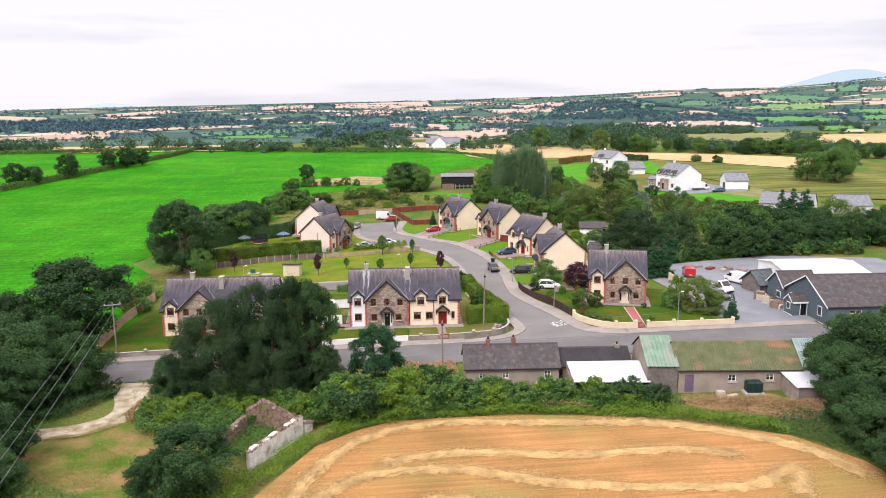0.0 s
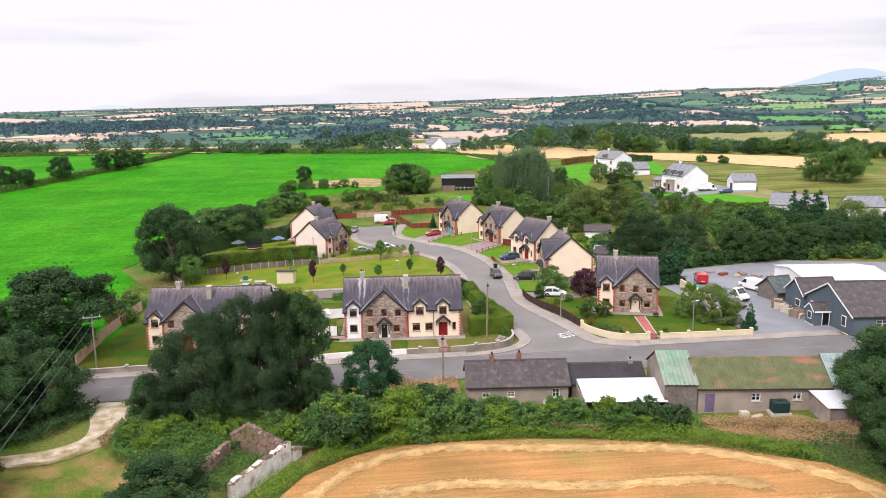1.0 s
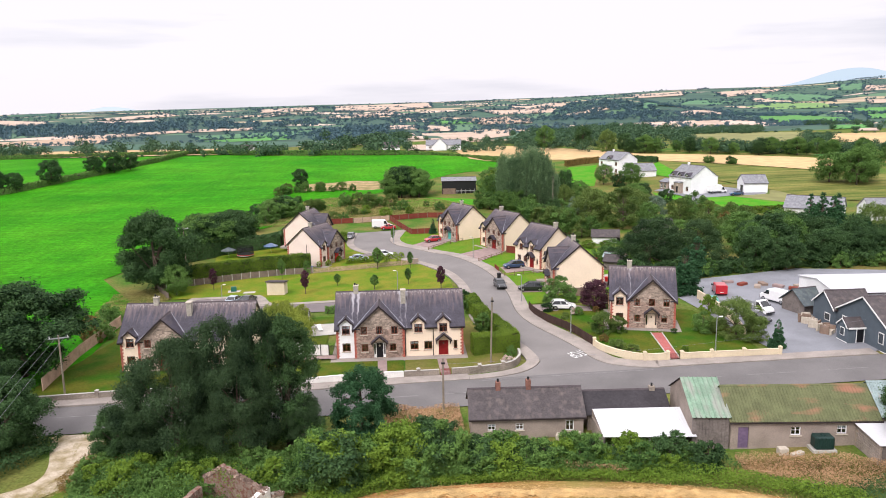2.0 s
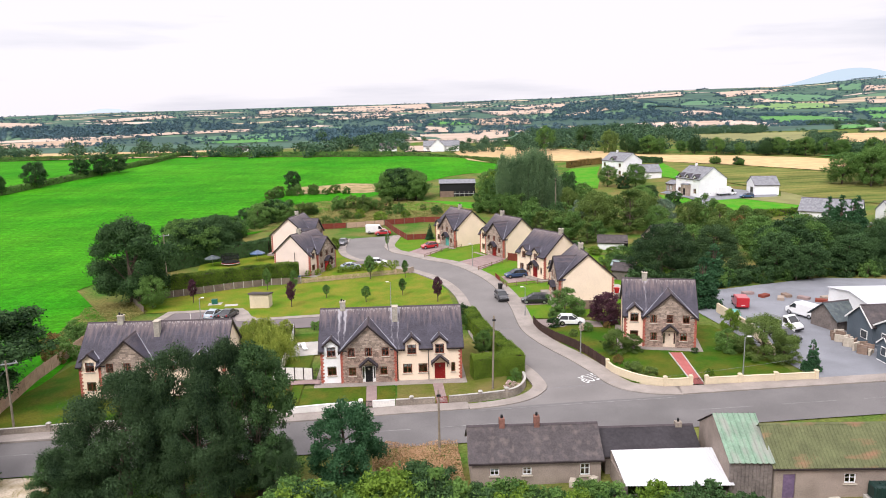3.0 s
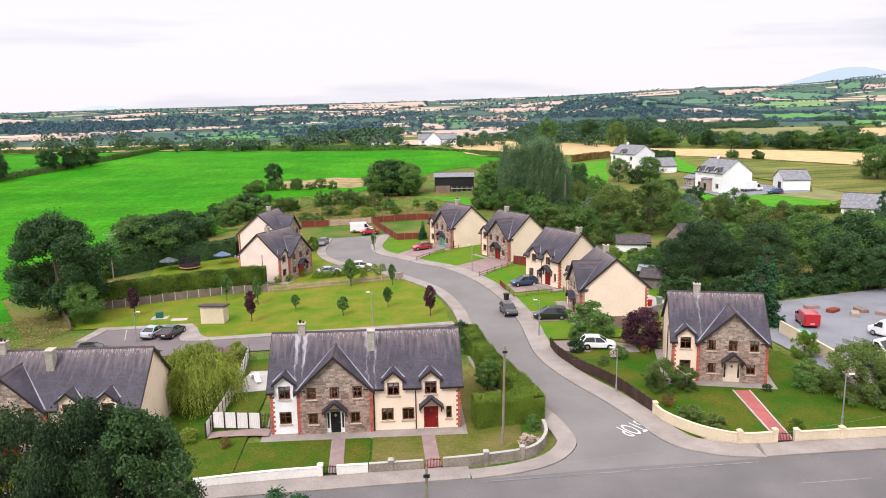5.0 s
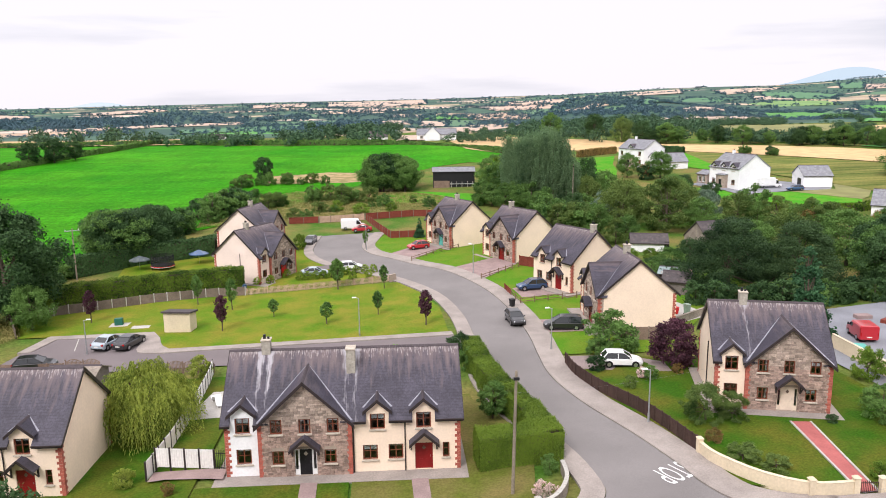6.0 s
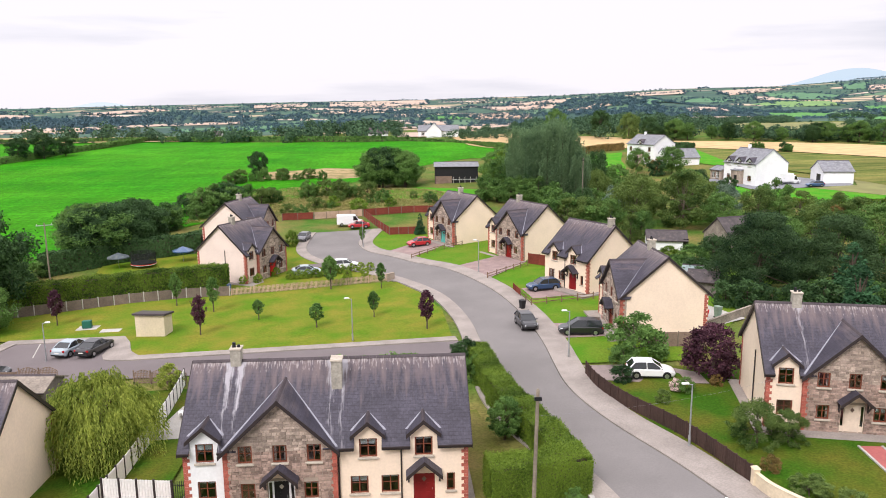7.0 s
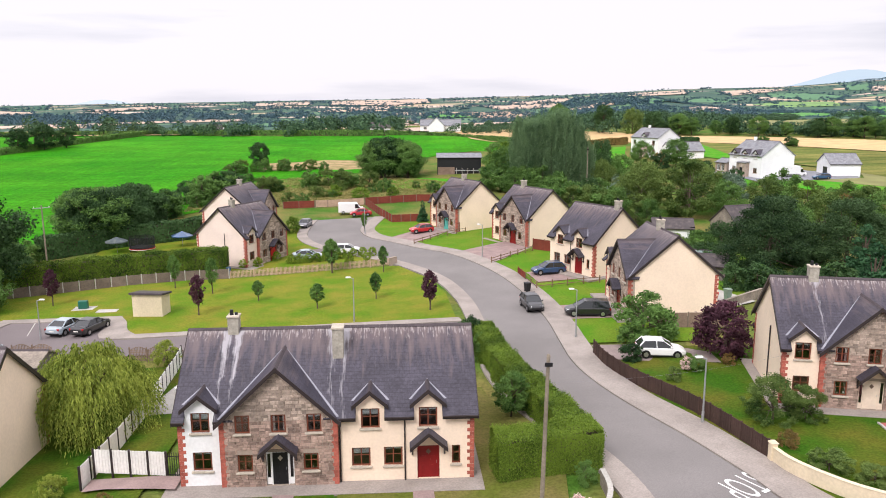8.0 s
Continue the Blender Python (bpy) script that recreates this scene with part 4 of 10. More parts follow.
def estate_house(m, units, doors, label, near=True, seed=1, render="render_cream", chim=((0.27, 0),), first_white=False, slate="slate", name="house"):
    """A storey-and-a-half house. Units from the left: 'A' has a dormer and a stone gable, 'B' two dormers and a porch."""
    LEN = {"A": 9.1, "B": 7.9}
    L, D, he, hr = sum(LEN[u] for u in units), 8.7, 4.3, 8.05
    sl = (hr - he) / (D / 2)
    h = thing(name, m, label, "house", "houses of the estate")
    T = 0.32
    X = -L / 2
    front_gaps, gutter_gaps = [], []
    for ui, u in enumerate(units):
        x0, x1 = X, X + LEN[u]
        if u == "A":
            dormers, gab = [x0 + 1.28], (x0 + 2.4, x1)
            wins = [(x0 + 0.76, 0.95, 1.08, 1.15), (x0 + 0.76, 3.3, 1.05, 1.2)]
        else:
            dormers, gab = [x0 + 1.87, x0 + 5.22], None
            wins = [(x0 + 0.76, 0.95, 1.08, 1.15), (x0 + 2.63, 0.95, 1.08, 1.15), (x0 + 6.6, 0.95, 0.5, 1.15)] + [(d - 0.54, 3.3, 1.08, 1.2) for d in dormers]
        wall_end = gab[0] if gab else x1
        holes = [(w[0], w[0] + w[2], w[1], w[1] + w[3]) for w in wins]
        if u == "B":
            holes.append((x0 + 5.22 - 0.65, x0 + 5.22 + 0.65, 0.05, 2.12))

        def top(x, dm=dormers):
            for d in dm:
                if abs(x - d) < 0.82:
                    return 4.85 + (0.82 - abs(x - d)) * 0.85
            return he
        cuts = [c for d in dormers for c in (d - 0.82, d, d + 0.82)]
        rm = M["render_white"] if (first_white and ui == 0) else M[render]
        part("front_wall", strip_wall(B(), x0, wall_end, top, holes, 0, T, cuts), rm, h)
        for w in wins:
            window_parts(h, *w, 0.0)
        for d in dormers:
            gable_roof(h, d, 0.82, 4.85, 5.55, -0.28, (5.6 - he) / sl + 0.25, "dormer_roof")
            front_gaps.append((d - 0.82, d + 0.82))
            gutter_gaps.append((d - 0.82, d + 0.82))
            for s in (-1, 1):
                cb, xx = B(), d + s * 0.76
                hexa(cb, [(xx - 0.06, T, he - 0.1), (xx + 0.06, T, he - 0.1), (xx + 0.06, 0.75, he + 0.5), (xx - 0.06, 0.75, he + 0.5), (xx - 0.06, T, 4.88), (xx + 0.06, T, 4.88), (xx + 0.06, 0.75, 4.9), (xx - 0.06, 0.75, 4.9)])
                part("dormer_cheek", cb, rm, h)
            valley(h, d, 0.82, 4.85, 5.55, he, sl)
        if gab:
            gx0, gx1 = gab
            xc, half = (gx0 + gx1) / 2, (gx1 - gx0) / 2
            zr, yw = 7.2, -0.28
            gtop = lambda x: 4.05 + (zr - 4.05) * (1 - abs(x - xc) / half)
            gw = [(gx0 + 0.95, 0.95, 0.86, 1.05), (gx1 - 2.0, 0.95, 0.86, 1.05), (gx0 + 0.88, 3.3, 0.84, 1.1), (xc - 0.42, 3.3, 0.84, 1.1), (gx1 - 1.75, 3.3, 0.84, 1.1)]
            dw = 1.0
            gh = [(w[0], w[0] + w[2], w[1], w[1] + w[3]) for w in gw] + [(xc - dw / 2 - 0.3, xc + dw / 2 + 0.3, 0.05, 2.12)]
            gwall = part("stone_gable", strip_wall(B(), gx0, gx1, gtop, gh, yw, T, (xc,)), M["mortar"], h, "rubble stone gable front")
            stone_face(gwall, gx0 + 0.28, gx1 - 0.28, lambda x: gtop(x) - 0.05, gh, yw, seed * 7 + ui, near)
            for w in gw:
                window_parts(h, *w, yw - 0.03)
            quoins(h, gx0, yw, 1, 4.1), quoins(h, gx1, yw, -1, 4.1)
            door_parts(h, xc, yw, dw, doors[ui], 0.3)
            porch(h, xc, yw)
            gable_roof(h, xc, half, 4.05, zr, yw - 0.35, (zr + 0.1 - he) / sl + 0.3, "gable_roof")
            front_gaps.append((gx0 + 0.8, gx1 - 0.8))
            gutter_gaps.append((gx0, gx1))
            valley(h, xc, half, 4.05, zr, he, sl)
        else:
            door_parts(h, x0 + 5.22, 0.0, 1.3, doors[ui])
            porch(h, x0 + 5.22, 0.0)
            part("downpipe", rod(B(), (x0 + 3.85, -0.07, 0), (x0 + 3.85, -0.07, 4.2), 0.045, n=8), M["fascia"], h)
        X = x1
    if units[0] == "A":
        quoins(h, -L / 2, 0, 1, 4.2)
    if units[-1] == "B":
        quoins(h, L / 2, 0, -1, 4.2)
    if units == "A":
        part("gable_pipe", rod(B(), (-L / 2 - 0.06, 3.6, 0), (-L / 2 - 0.06, 3.6, 4.6), 0.05, n=8), M["fascia"], h)
    if len(units) > 1:
        part("downpipe", rod(B(), (-L / 2 + 9.2, -0.1, 0), (-L / 2 + 9.2, -0.1, 4.2), 0.05, n=8), M["fascia"], h)
    quoins(h, L / 2, D - 0.38, -1, 4.2), quoins(h, -L / 2, D - 0.38, 1, 4.2)
    # gable ends and back wall
    prof = [(T, -0.3), (D, -0.3), (D, he), (D / 2, hr - 0.02), (T, he + T * sl)]
    for s in (-1, 1):
        a, b = (s * L / 2 - s * 0.3, s * L / 2)
        part("gable_wall", prism(B(), prof, "x", min(a, b), max(a, b)), M[render], h)
    part("back_wall", box(B(), -L / 2 + 0.3, L / 2 - 0.3, D - 0.3, D - 0.002, -0.3, he), M[render], h)
    part("floor", box(B(), -L / 2 + 0.3, L / 2 - 0.3, T, D - 0.3, -0.1, 0.02), M["dark"], h)
    part("upper_floor", box(B(), -L / 2 + 0.3, L / 2 - 0.3, T, D - 0.3, 2.55, 2.75), M["dark"], h)
    part("plinth_path", box(B(), -L / 2 - 0.8, L / 2 + 0.8, -1.5, D + 0.8, -0.4, 0.03), M["concrete"], h, "concrete path round the foot of the walls")
    # main roof, broken where dormers and gable break the eaves
    gx = 0.22
    xs = sorted({-L / 2 - gx, L / 2 + gx, *[v for g in front_gaps for v in g]})
    for a, b in zip(xs, xs[1:]):
        gap = any(g[0] <= (a + b) / 2 <= g[1] for g in front_gaps)
        ys = 0.34 if gap else -0.38
        part("roof_slope", slab(B(), [(a, ys, he + ys * sl + 0.13), (b, ys, he + ys * sl + 0.13), (b, D / 2, hr + 0.13), (a, D / 2, hr + 0.13)], 0.12), M[slate], h, "dark slate roof streaked with pale lichen")
    part("roof_slope", slab(B(), [(-L / 2 - gx, D / 2, hr + 0.13), (L / 2 + gx, D / 2, hr + 0.13), (L / 2 + gx, D + 0.38, he - 0.38 * sl + 0.13), (-L / 2 - gx, D + 0.38, he - 0.38 * sl + 0.13)], 0.12), M["slate"], h)
    rb = B()
    x = -L / 2 - gx
    while x < L / 2 + gx - 0.05:
        e = min(x + 0.44, L / 2 + gx)
        prism(rb, [(D / 2 - 0.15, hr + 0.05), (D / 2, hr + 0.2), (D / 2 + 0.15, hr + 0.05)], "x", x, e)
        x += 0.45
    part("ridge_tile", rb, M["ridge"], h)
    for s in (-1, 1):
        xa = s * (L / 2 + gx)
        part("bargeboard", chevron(B(), D / 2, D / 2 + 0.38, he - 0.38 * sl + 0.15, hr + 0.15, 0.3, xa + min(0.003 * s, 0.04 * s), xa + max(0.003 * s, 0.04 * s), "x"), M["fascia"], h)
    xs = sorted({-L / 2 - gx, L / 2 + gx, *[v for g in gutter_gaps for v in g]})
    for a, b in zip(xs, xs[1:]):
        if not any(g[0] <= (a + b) / 2 <= g[1] for g in gutter_gaps):
            part("gutter", prism(B(), [(-0.50, he - 0.2), (-0.48, he - 0.31), (-0.38, he - 0.33), (-0.38, he - 0.42), (-0.36, he - 0.42), (-0.36, he - 0.2)], "x", a, b), M["fascia"], h)
    for cx, on_slope in chim:
        xx = -L / 2 + cx * L
        cy0, cy1, cz0, cz1 = (2.6, 3.5, 5.9, 8.5) if on_slope else (D / 2 - 0.36, D / 2 + 0.36, 7.2, 8.95)
        c = part("chimney", soft_box(B(), xx - 0.33, xx + 0.33, cy0, cy1, cz0, cz1, 0.03), M["chimney"], h)
        part("chimney_cap", soft_box(B(), xx - 0.38, xx + 0.38, cy0 - 0.06, cy1 + 0.08, cz1 - 0.02, cz1 + 0.1, 0.02), M["sill"], c)
        if on_slope:
            continue
        pb = B()
        rod(pb, (xx - 0.12, (cy0 + cy1) / 2, cz1 + 0.08), (xx - 0.12, (cy0 + cy1) / 2, cz1 + 0.42), 0.12, 0.1, 10)
        part("chimney_pot", pb, M["black_plastic"], c)
        if not on_slope:
            part("chimney_pot", rod(B(), (xx + 0.17, (cy0 + cy1) / 2, cz1 + 0.08), (xx + 0.17, (cy0 + cy1) / 2, cz1 + 0.26), 0.1, 0.08, 10), M["black_plastic"], c)
    return h


def at(x, y, rz=0.0, dz=0.0):
    return pose(x, y, ground_z(x, y) + dz, 0, 0, rz)


estate_house(pose(0, 0, 0), "AB", ("door_black", "door_red"), "pair of joined cream and stone houses with dark slate roof", True, 1, chim=((0.15, 0), (0.53, 1)), first_white=True, slate="slate_pair", name="semi_detached_house")
estate_house(pose(-28.3, -0.2, -0.8, 0, 0, -1), "AB", ("door_red", "door_red"), "pair of joined cream houses half hidden behind tall trees", False, 2, chim=((0.22, 0), (0.50, 1)), name="semi_detached_house")
estate_house(pose(35.0, 5.9, 1.15, 0, 0, -14), "A", ("door_cream",), "cream house with a rubble stone gable and cream door", True, 3, chim=((0.30, 0),), slate="slate_single")
estate_house(at(27.0, 33.95, -90, 0.25), "A", ("door_red",), "cream house with a blank gable beside the estate road", False, 4, chim=((0.45, 0),))
estate_house(at(25.7, 49.6, -60, 0.2), "B", ("door_red",), "cream house with two dormers and a timber porch", False, 5, chim=((0.93, 0),))
estate_house(at(21.0, 70.4, -62), "A", ("door_red",), "cream house with a stone gable in the row", False, 6, chim=((0.25, 0),))
estate_house(at(11.9, 84.6, -63), "A", ("door_teal",), "cream house with a stone gable and teal door", False, 7, chim=((0.45, 0),))
estate_house(at(-14.7, 66.3, 62), "A", ("door_bright",), "pink rendered house with a bright red door", False, 8, "render_pink", chim=((0.30, 0),))
estate_house(at(-18.1, 84.5, 75, 0.9), "A", ("door_red",), "pink rendered house behind its neighbour", False, 9, "render_pink", chim=((0.55, 0),))

# ---------------------------------------------------------------- trees and hedges
def leaf_cloud(rng, centers, radii, n, size, squash=0.85, up=0.3):
    """Leaf quads over the shells of many clumps; returns vertices and faces."""
    k = rng.integers(0, len(centers), n)
    w = radii[k] ** 2
    keep = rng.random(n) < w / w.max()
    k = np.concatenate([k[keep], rng.choice(len(centers), max(0, n - keep.sum()), p=radii ** 2 / (radii ** 2).sum())])
    d = rng.normal(size=(len(k), 3))
    d[:, 2] += up
    d /= np.linalg.norm(d, axis=1)[:, None]
    f = 1.15 * rng.beta(3.2, 1.5, (len(k), 1))
    sprig = rng.random((len(k), 1)) < 0.10
    f = np.where(sprig, 1.0 + 0.5 * rng.random((len(k), 1)), f)
    p = centers[k] + d * radii[k][:, None] * f * np.array([1, 1, squash]) + rng.normal(size=d.shape) * size * 0.5
    nrm = d * 0.7 + rng.normal(size=d.shape) * 0.6 + np.array([0, 0, 0.25])
    nrm /= np.linalg.norm(nrm, axis=1)[:, None]
    a = np.cross(nrm, rng.normal(size=d.shape))
    a /= np.linalg.norm(a, axis=1)[:, None]
    b = np.cross(nrm, a)
    s = (size * (0.6 + 0.8 * rng.random(len(k))))[:, None]
    v = np.stack([p - a * s, p + b * s * 0.55 - nrm * s * 0.15, p + a * s, p - b * s * 0.55 - nrm * s * 0.15], 1).reshape(-1, 3)
    f = np.arange(len(k) * 4).reshape(-1, 4)
    return v, f


def leaves_mesh(name, v, f, material):
    me = bpy.data.meshes.new(name)
    me.from_pydata(v.tolist(), [], f.tolist())
    me.materials.append(material)
    return me


TREES = {}


def make_tree(key, seed, h, w, leaf, n, size, shape="round", trunk=0.25, clear=0.18):
    """Meshes of a tree: a tapered trunk with limbs and a crown of many leaves in uneven clumps."""
    rng = np.random.default_rng(seed)
    z0 = h * clear
    cs, rs = [], []
    m = {"round": 130, "cone": 90, "column": 70, "bush": 60, "weep": 60, "layer": 120, "crag": 150}[shape]
    for i in range(m):
        t = rng.random()
        if shape == "cone":
            t = t ** 1.4
            rad = w / 2 * (1 - t) ** 0.8 * 0.85 + 0.05
            r = w * 0.13 * (1.15 - t)
        elif shape == "layer":
            t = (int(t * 7) + 0.55 * rng.random()) / 7
            rad = w / 2 * (1 - 0.75 * t) * 0.95
            r = w * rng.choice([0.04, 0.055, 0.08])
        elif shape == "crag":
            t = rng.random() ** 0.9
            rad = w / 2 * math.sqrt(max(0.02, 1 - (1.85 * t - 0.8) ** 2)) * 0.95
            r = w * rng.choice([0.045, 0.06, 0.085, 0.11])
        elif shape == "column":
            rad = w / 2 * (0.95 - 0.55 * t) * 0.75
            r = w * 0.16 * (1.15 - 0.5 * t)
        else:
            rad = w / 2 * math.sqrt(max(0.02, 1 - (2 * t * 0.92 - 0.84) ** 2)) * 0.86 * (1 + 0.22 * math.sin(3 * t * 6.28 + seed) * rng.random())
            r = w * rng.choice([0.05, 0.07, 0.095, 0.13], p=[0.3, 0.32, 0.28, 0.10])
        th = rng.random() * 2 * math.pi
        q = rad * math.sqrt(rng.uniform(0.25, 1.2))
        cs.append((q * math.cos(th), q * math.sin(th), z0 + (h - z0) * t * 0.94 - r * 0.2))
        rs.append(r)
    cs, rs = np.array(cs), np.array(rs)
    v, f = leaf_cloud(rng, cs, rs, n, size)
    if shape == "weep":
        fall = rng.random(len(v) // 4).repeat(4) * h * 0.35
        v[:, 2] = np.maximum(0.3, v[:, 2] - fall * (np.hypot(v[:, 0], v[:, 1]) / (w / 2)) ** 1.5)
    crown = leaves_mesh("crown", v, f, M[leaf])
    bm = B()
    tr = max(0.06, h * 0.022)
    base, topv = Vector((0, 0, -0.3)), Vector((rng.normal() * 0.1, rng.normal() * 0.1, h * 0.72))
    rod(bm, base, base.lerp(topv, 0.5), tr * 1.3, tr * 0.85, 9)
    rod(bm, base.lerp(topv, 0.5), topv, tr * 0.85, tr * 0.25, 8)
    for i in rng.choice(len(cs), min(14, len(cs)), replace=False):
        s = base.lerp(topv, rng.uniform(0.3, 0.8))
        rod(bm, s, Vector(cs[i]), tr * 0.38, tr * 0.1, 6)
    trunk_me = mesh_of("trunk", bm, M["bark"])
    TREES[key] = (crown, trunk_me, h)


def make_poplar(key, seed, h, w):
    """A poplar: steep branches that rise close to the stem, each a feather of small leaves."""
    rng = np.random.default_rng(seed)
    V = []
    for i in range(130):
        th, z0 = rng.random() * 2 * math.pi, h * (0.02 + 0.74 * rng.random() ** 1.15)
        L = (h - z0) * rng.uniform(0.32, 0.66) + 0.3
        lean = w * rng.uniform(0.12, 0.50) * (1.12 - 0.85 * z0 / h)
        n = int(95 * L / (h * 0.4)) + 25
        s = rng.random(n) ** 0.8
        r = lean * (1 - (1 - s) ** 1.6)
        p = np.stack([r * math.cos(th), r * math.sin(th), z0 + L * s], 1) + rng.normal(size=(n, 3)) * np.array([0.10, 0.10, 0.12]) * (0.5 + (1 - s))[:, None]
        up = np.array([math.cos(th) * 0.3, math.sin(th) * 0.3, 1.0]) + rng.normal(size=(n, 3)) * 0.55
        up /= np.linalg.norm(up, axis=1)[:, None]
        sd = np.cross(up, rng.normal(size=(n, 3)))
        sd /= np.linalg.norm(sd, axis=1)[:, None]
        q = 0.055 * (0.6 + 0.8 * rng.random(n))[:, None]
        V.append(np.stack([p - up * q, p + sd * q * 0.6, p + up * q, p - sd * q * 0.6], 1).reshape(-1, 3))
    v = np.concatenate(V)
    crown = leaves_mesh("crown", v, np.arange(len(v)).reshape(-1, 4), M["leaf_poplar"])
    bm = rod(B(), (0, 0, -0.3), (0, 0, h * 0.85), 0.13, 0.02, 8)
    TREES[key] = (crown, mesh_of("trunk", bm, M["bark"]), h)


def make_willow(key, seed, h, w):
    """A weeping willow: many arching branches, from each of which a curtain of long leafy strands hangs."""
    rng = np.random.default_rng(seed)
    V = []
    for i in range(120):
        th, q = rng.random() * 2 * math.pi, math.sqrt(rng.random())
        hx, hy = q * w * 0.44 * math.cos(th), q * w * 0.44 * math.sin(th)
        hz = h * (1.0 - 0.42 * q * q) - rng.random() * h * 0.16
        spread = rng.uniform(0.18, 0.5)
        for k in range(11):
            x, y, z = hx + rng.normal() * spread, hy + rng.normal() * spread, hz + rng.normal() * 0.18
            L = min(z - 0.25, h * rng.uniform(0.30, 0.62) * (0.5 + 0.6 * q))
            n = max(4, int(L / 0.075))
            s = np.linspace(0, 1, n)
            out = 0.75 * np.sin(s * 1.5) * (0.3 + q)
            p = np.stack([x + math.cos(th) * out, y + math.sin(th) * out, z + 0.3 * np.sin(s * 3.1) * (1 - s) - L * s ** 1.25], 1) + rng.normal(size=(n, 3)) * 0.04
            ax = np.array([math.cos(th) * 0.3, math.sin(th) * 0.3, -1.0]) + rng.normal(size=(n, 3)) * 0.28
            ax /= np.linalg.norm(ax, axis=1)[:, None]
            sd = np.cross(ax, rng.normal(size=(n, 3)))
            sd /= np.linalg.norm(sd, axis=1)[:, None]
            V.append(np.stack([p, p + ax * 0.10 + sd * 0.032, p + ax * 0.24, p + ax * 0.10 - sd * 0.032], 1).reshape(-1, 3))
    v = np.concatenate(V)
    crown = leaves_mesh("crown", v, np.arange(len(v)).reshape(-1, 4), M["leaf_willow"])
    bm = B()
    rod(bm, (0, 0, -0.3), (0.1, 0, h * 0.45), 0.22, 0.16, 9)
    for i in range(9):
        th = i * 0.7
        rod(bm, (0.1, 0, h * 0.42), (math.cos(th) * w * 0.22, math.sin(th) * w * 0.22, h * 0.8), 0.10, 0.03, 6)
    TREES[key] = (crown, mesh_of("trunk", bm, M["bark"]), h)


def tree(key, x, y, h=None, rz=0.0, wide=1.0, label="", name="tree", dz=0.0, group=""):
    crown, tr, h0 = TREES[key]
    s = (h or h0) / h0
    t = thing(name, at(x, y, rz, dz) @ Matrix.Diagonal((s * wide, s * wide, s, 1)), label or "leafy green broadleaf tree", "tree" if name != "shrub" else "shrub", group)
    part("trunk", tr, None, t), part("crown", crown, None, t)
    return t


make_tree("elm", 51, 10, 9.5, "leaf_elm", 60000, 0.075, "crag")
make_tree("elm2", 52, 10, 9.0, "leaf_elm", 60000, 0.075, "crag")
make_tree("near", 11, 10, 10, "leaf_dark", 50000, 0.12, "round")
make_tree("oak", 13, 10, 10, "leaf_mid", 14000, 0.16, "round")
make_tree("oak2", 14, 10, 8.5, "leaf_dark", 14000, 0.16, "round")
make_tree("ash", 15, 10, 7, "leaf_light", 8000, 0.22, "round")
make_poplar("poplar", 16, 10, 3.3)
make_poplar("poplar2", 36, 10, 2.7)
make_poplar("poplar3", 37, 10, 3.9)
make_tree("olive", 31, 10, 11, "leaf_olive", 15000, 0.155, "round", clear=0.05)
make_tree("olive2", 32, 10, 10, "leaf_olive", 15000, 0.15, "bush", clear=0.05)
make_tree("silver", 33, 10, 9, "leaf_silver", 11000, 0.18, "round", clear=0.05)
make_tree("cedar", 34, 10, 13, "leaf_pine", 46000, 0.095, "layer", clear=0.02)
make_tree("conifer", 17, 10, 5, "leaf_blue", 11000, 0.17, "cone", clear=0.04)
make_tree("bush", 18, 4, 5, "leaf_mid", 6500, 0.12, "bush", clear=0.0)
make_tree("dense_bush", 61, 4, 5, "leaf_olive", 20000, 0.062, "bush", clear=0.0)
make_tree("bush_dark", 19, 4, 5, "leaf_dark", 6500, 0.12, "bush", clear=0.0)
make_tree("bush_light", 20, 4, 5, "leaf_light", 6000, 0.12, "bush", clear=0.0)
make_tree("flower_bush", 56, 1.2, 1.4, "leaf_flower", 1800, 0.06, "bush", clear=0.0)
make_tree("ball", 41, 2, 2.0, "leaf_ball", 3000, 0.07, "bush", clear=0.0)
make_tree("bush_olive", 42, 4, 5, "leaf_olive", 6000, 0.12, "bush", clear=0.0)
make_tree("bush_willow", 43, 4, 5, "leaf_willow", 6000, 0.12, "bush", clear=0.0)
make_tree("near_round", 44, 3.4, 2.6, "leaf_mid", 9000, 0.07, "round", clear=0.2)
make_tree("bush_rust", 21, 4, 5, "leaf_rust", 5000, 0.12, "bush", clear=0.0)
make_tree("purple", 22, 4, 4.2, "leaf_purple", 7000, 0.11, "round", clear=0.08)
make_tree("purple_small", 25, 4, 2.0, "leaf_purple", 1500, 0.14, "round", clear=0.34)
make_tree("sapling", 23, 4, 2.0, "leaf_mid", 1500, 0.14, "round", clear=0.34)
make_willow("willow", 24, 6.4, 6.6)
make_tree("tall_light", 55, 10, 5.4, "leaf_dark", 40000, 0.075, "crag", clear=0.1)
make_tree("cone_round", 27, 7.4, 5.6, "leaf_blue", 30000, 0.095, "round", clear=0.02)
make_tree("oak_rust", 28, 10, 9, "leaf_rust", 8000, 0.23, "round")


for key, seed, h, w, leaf, shape in (("bush", 18, 4, 5, "leaf_mid", "bush"), ("bush_dark", 19, 4, 5, "leaf_dark", "bush"), ("bush_light", 20, 4, 5, "leaf_light", "bush"), ("bush_rust", 21, 4, 5, "leaf_rust", "bush"), ("bush_olive", 42, 4, 5, "leaf_olive", "bush")):
    make_tree(key + "_far", seed, h, w, leaf, 2400, 0.185, shape, clear=0.0)


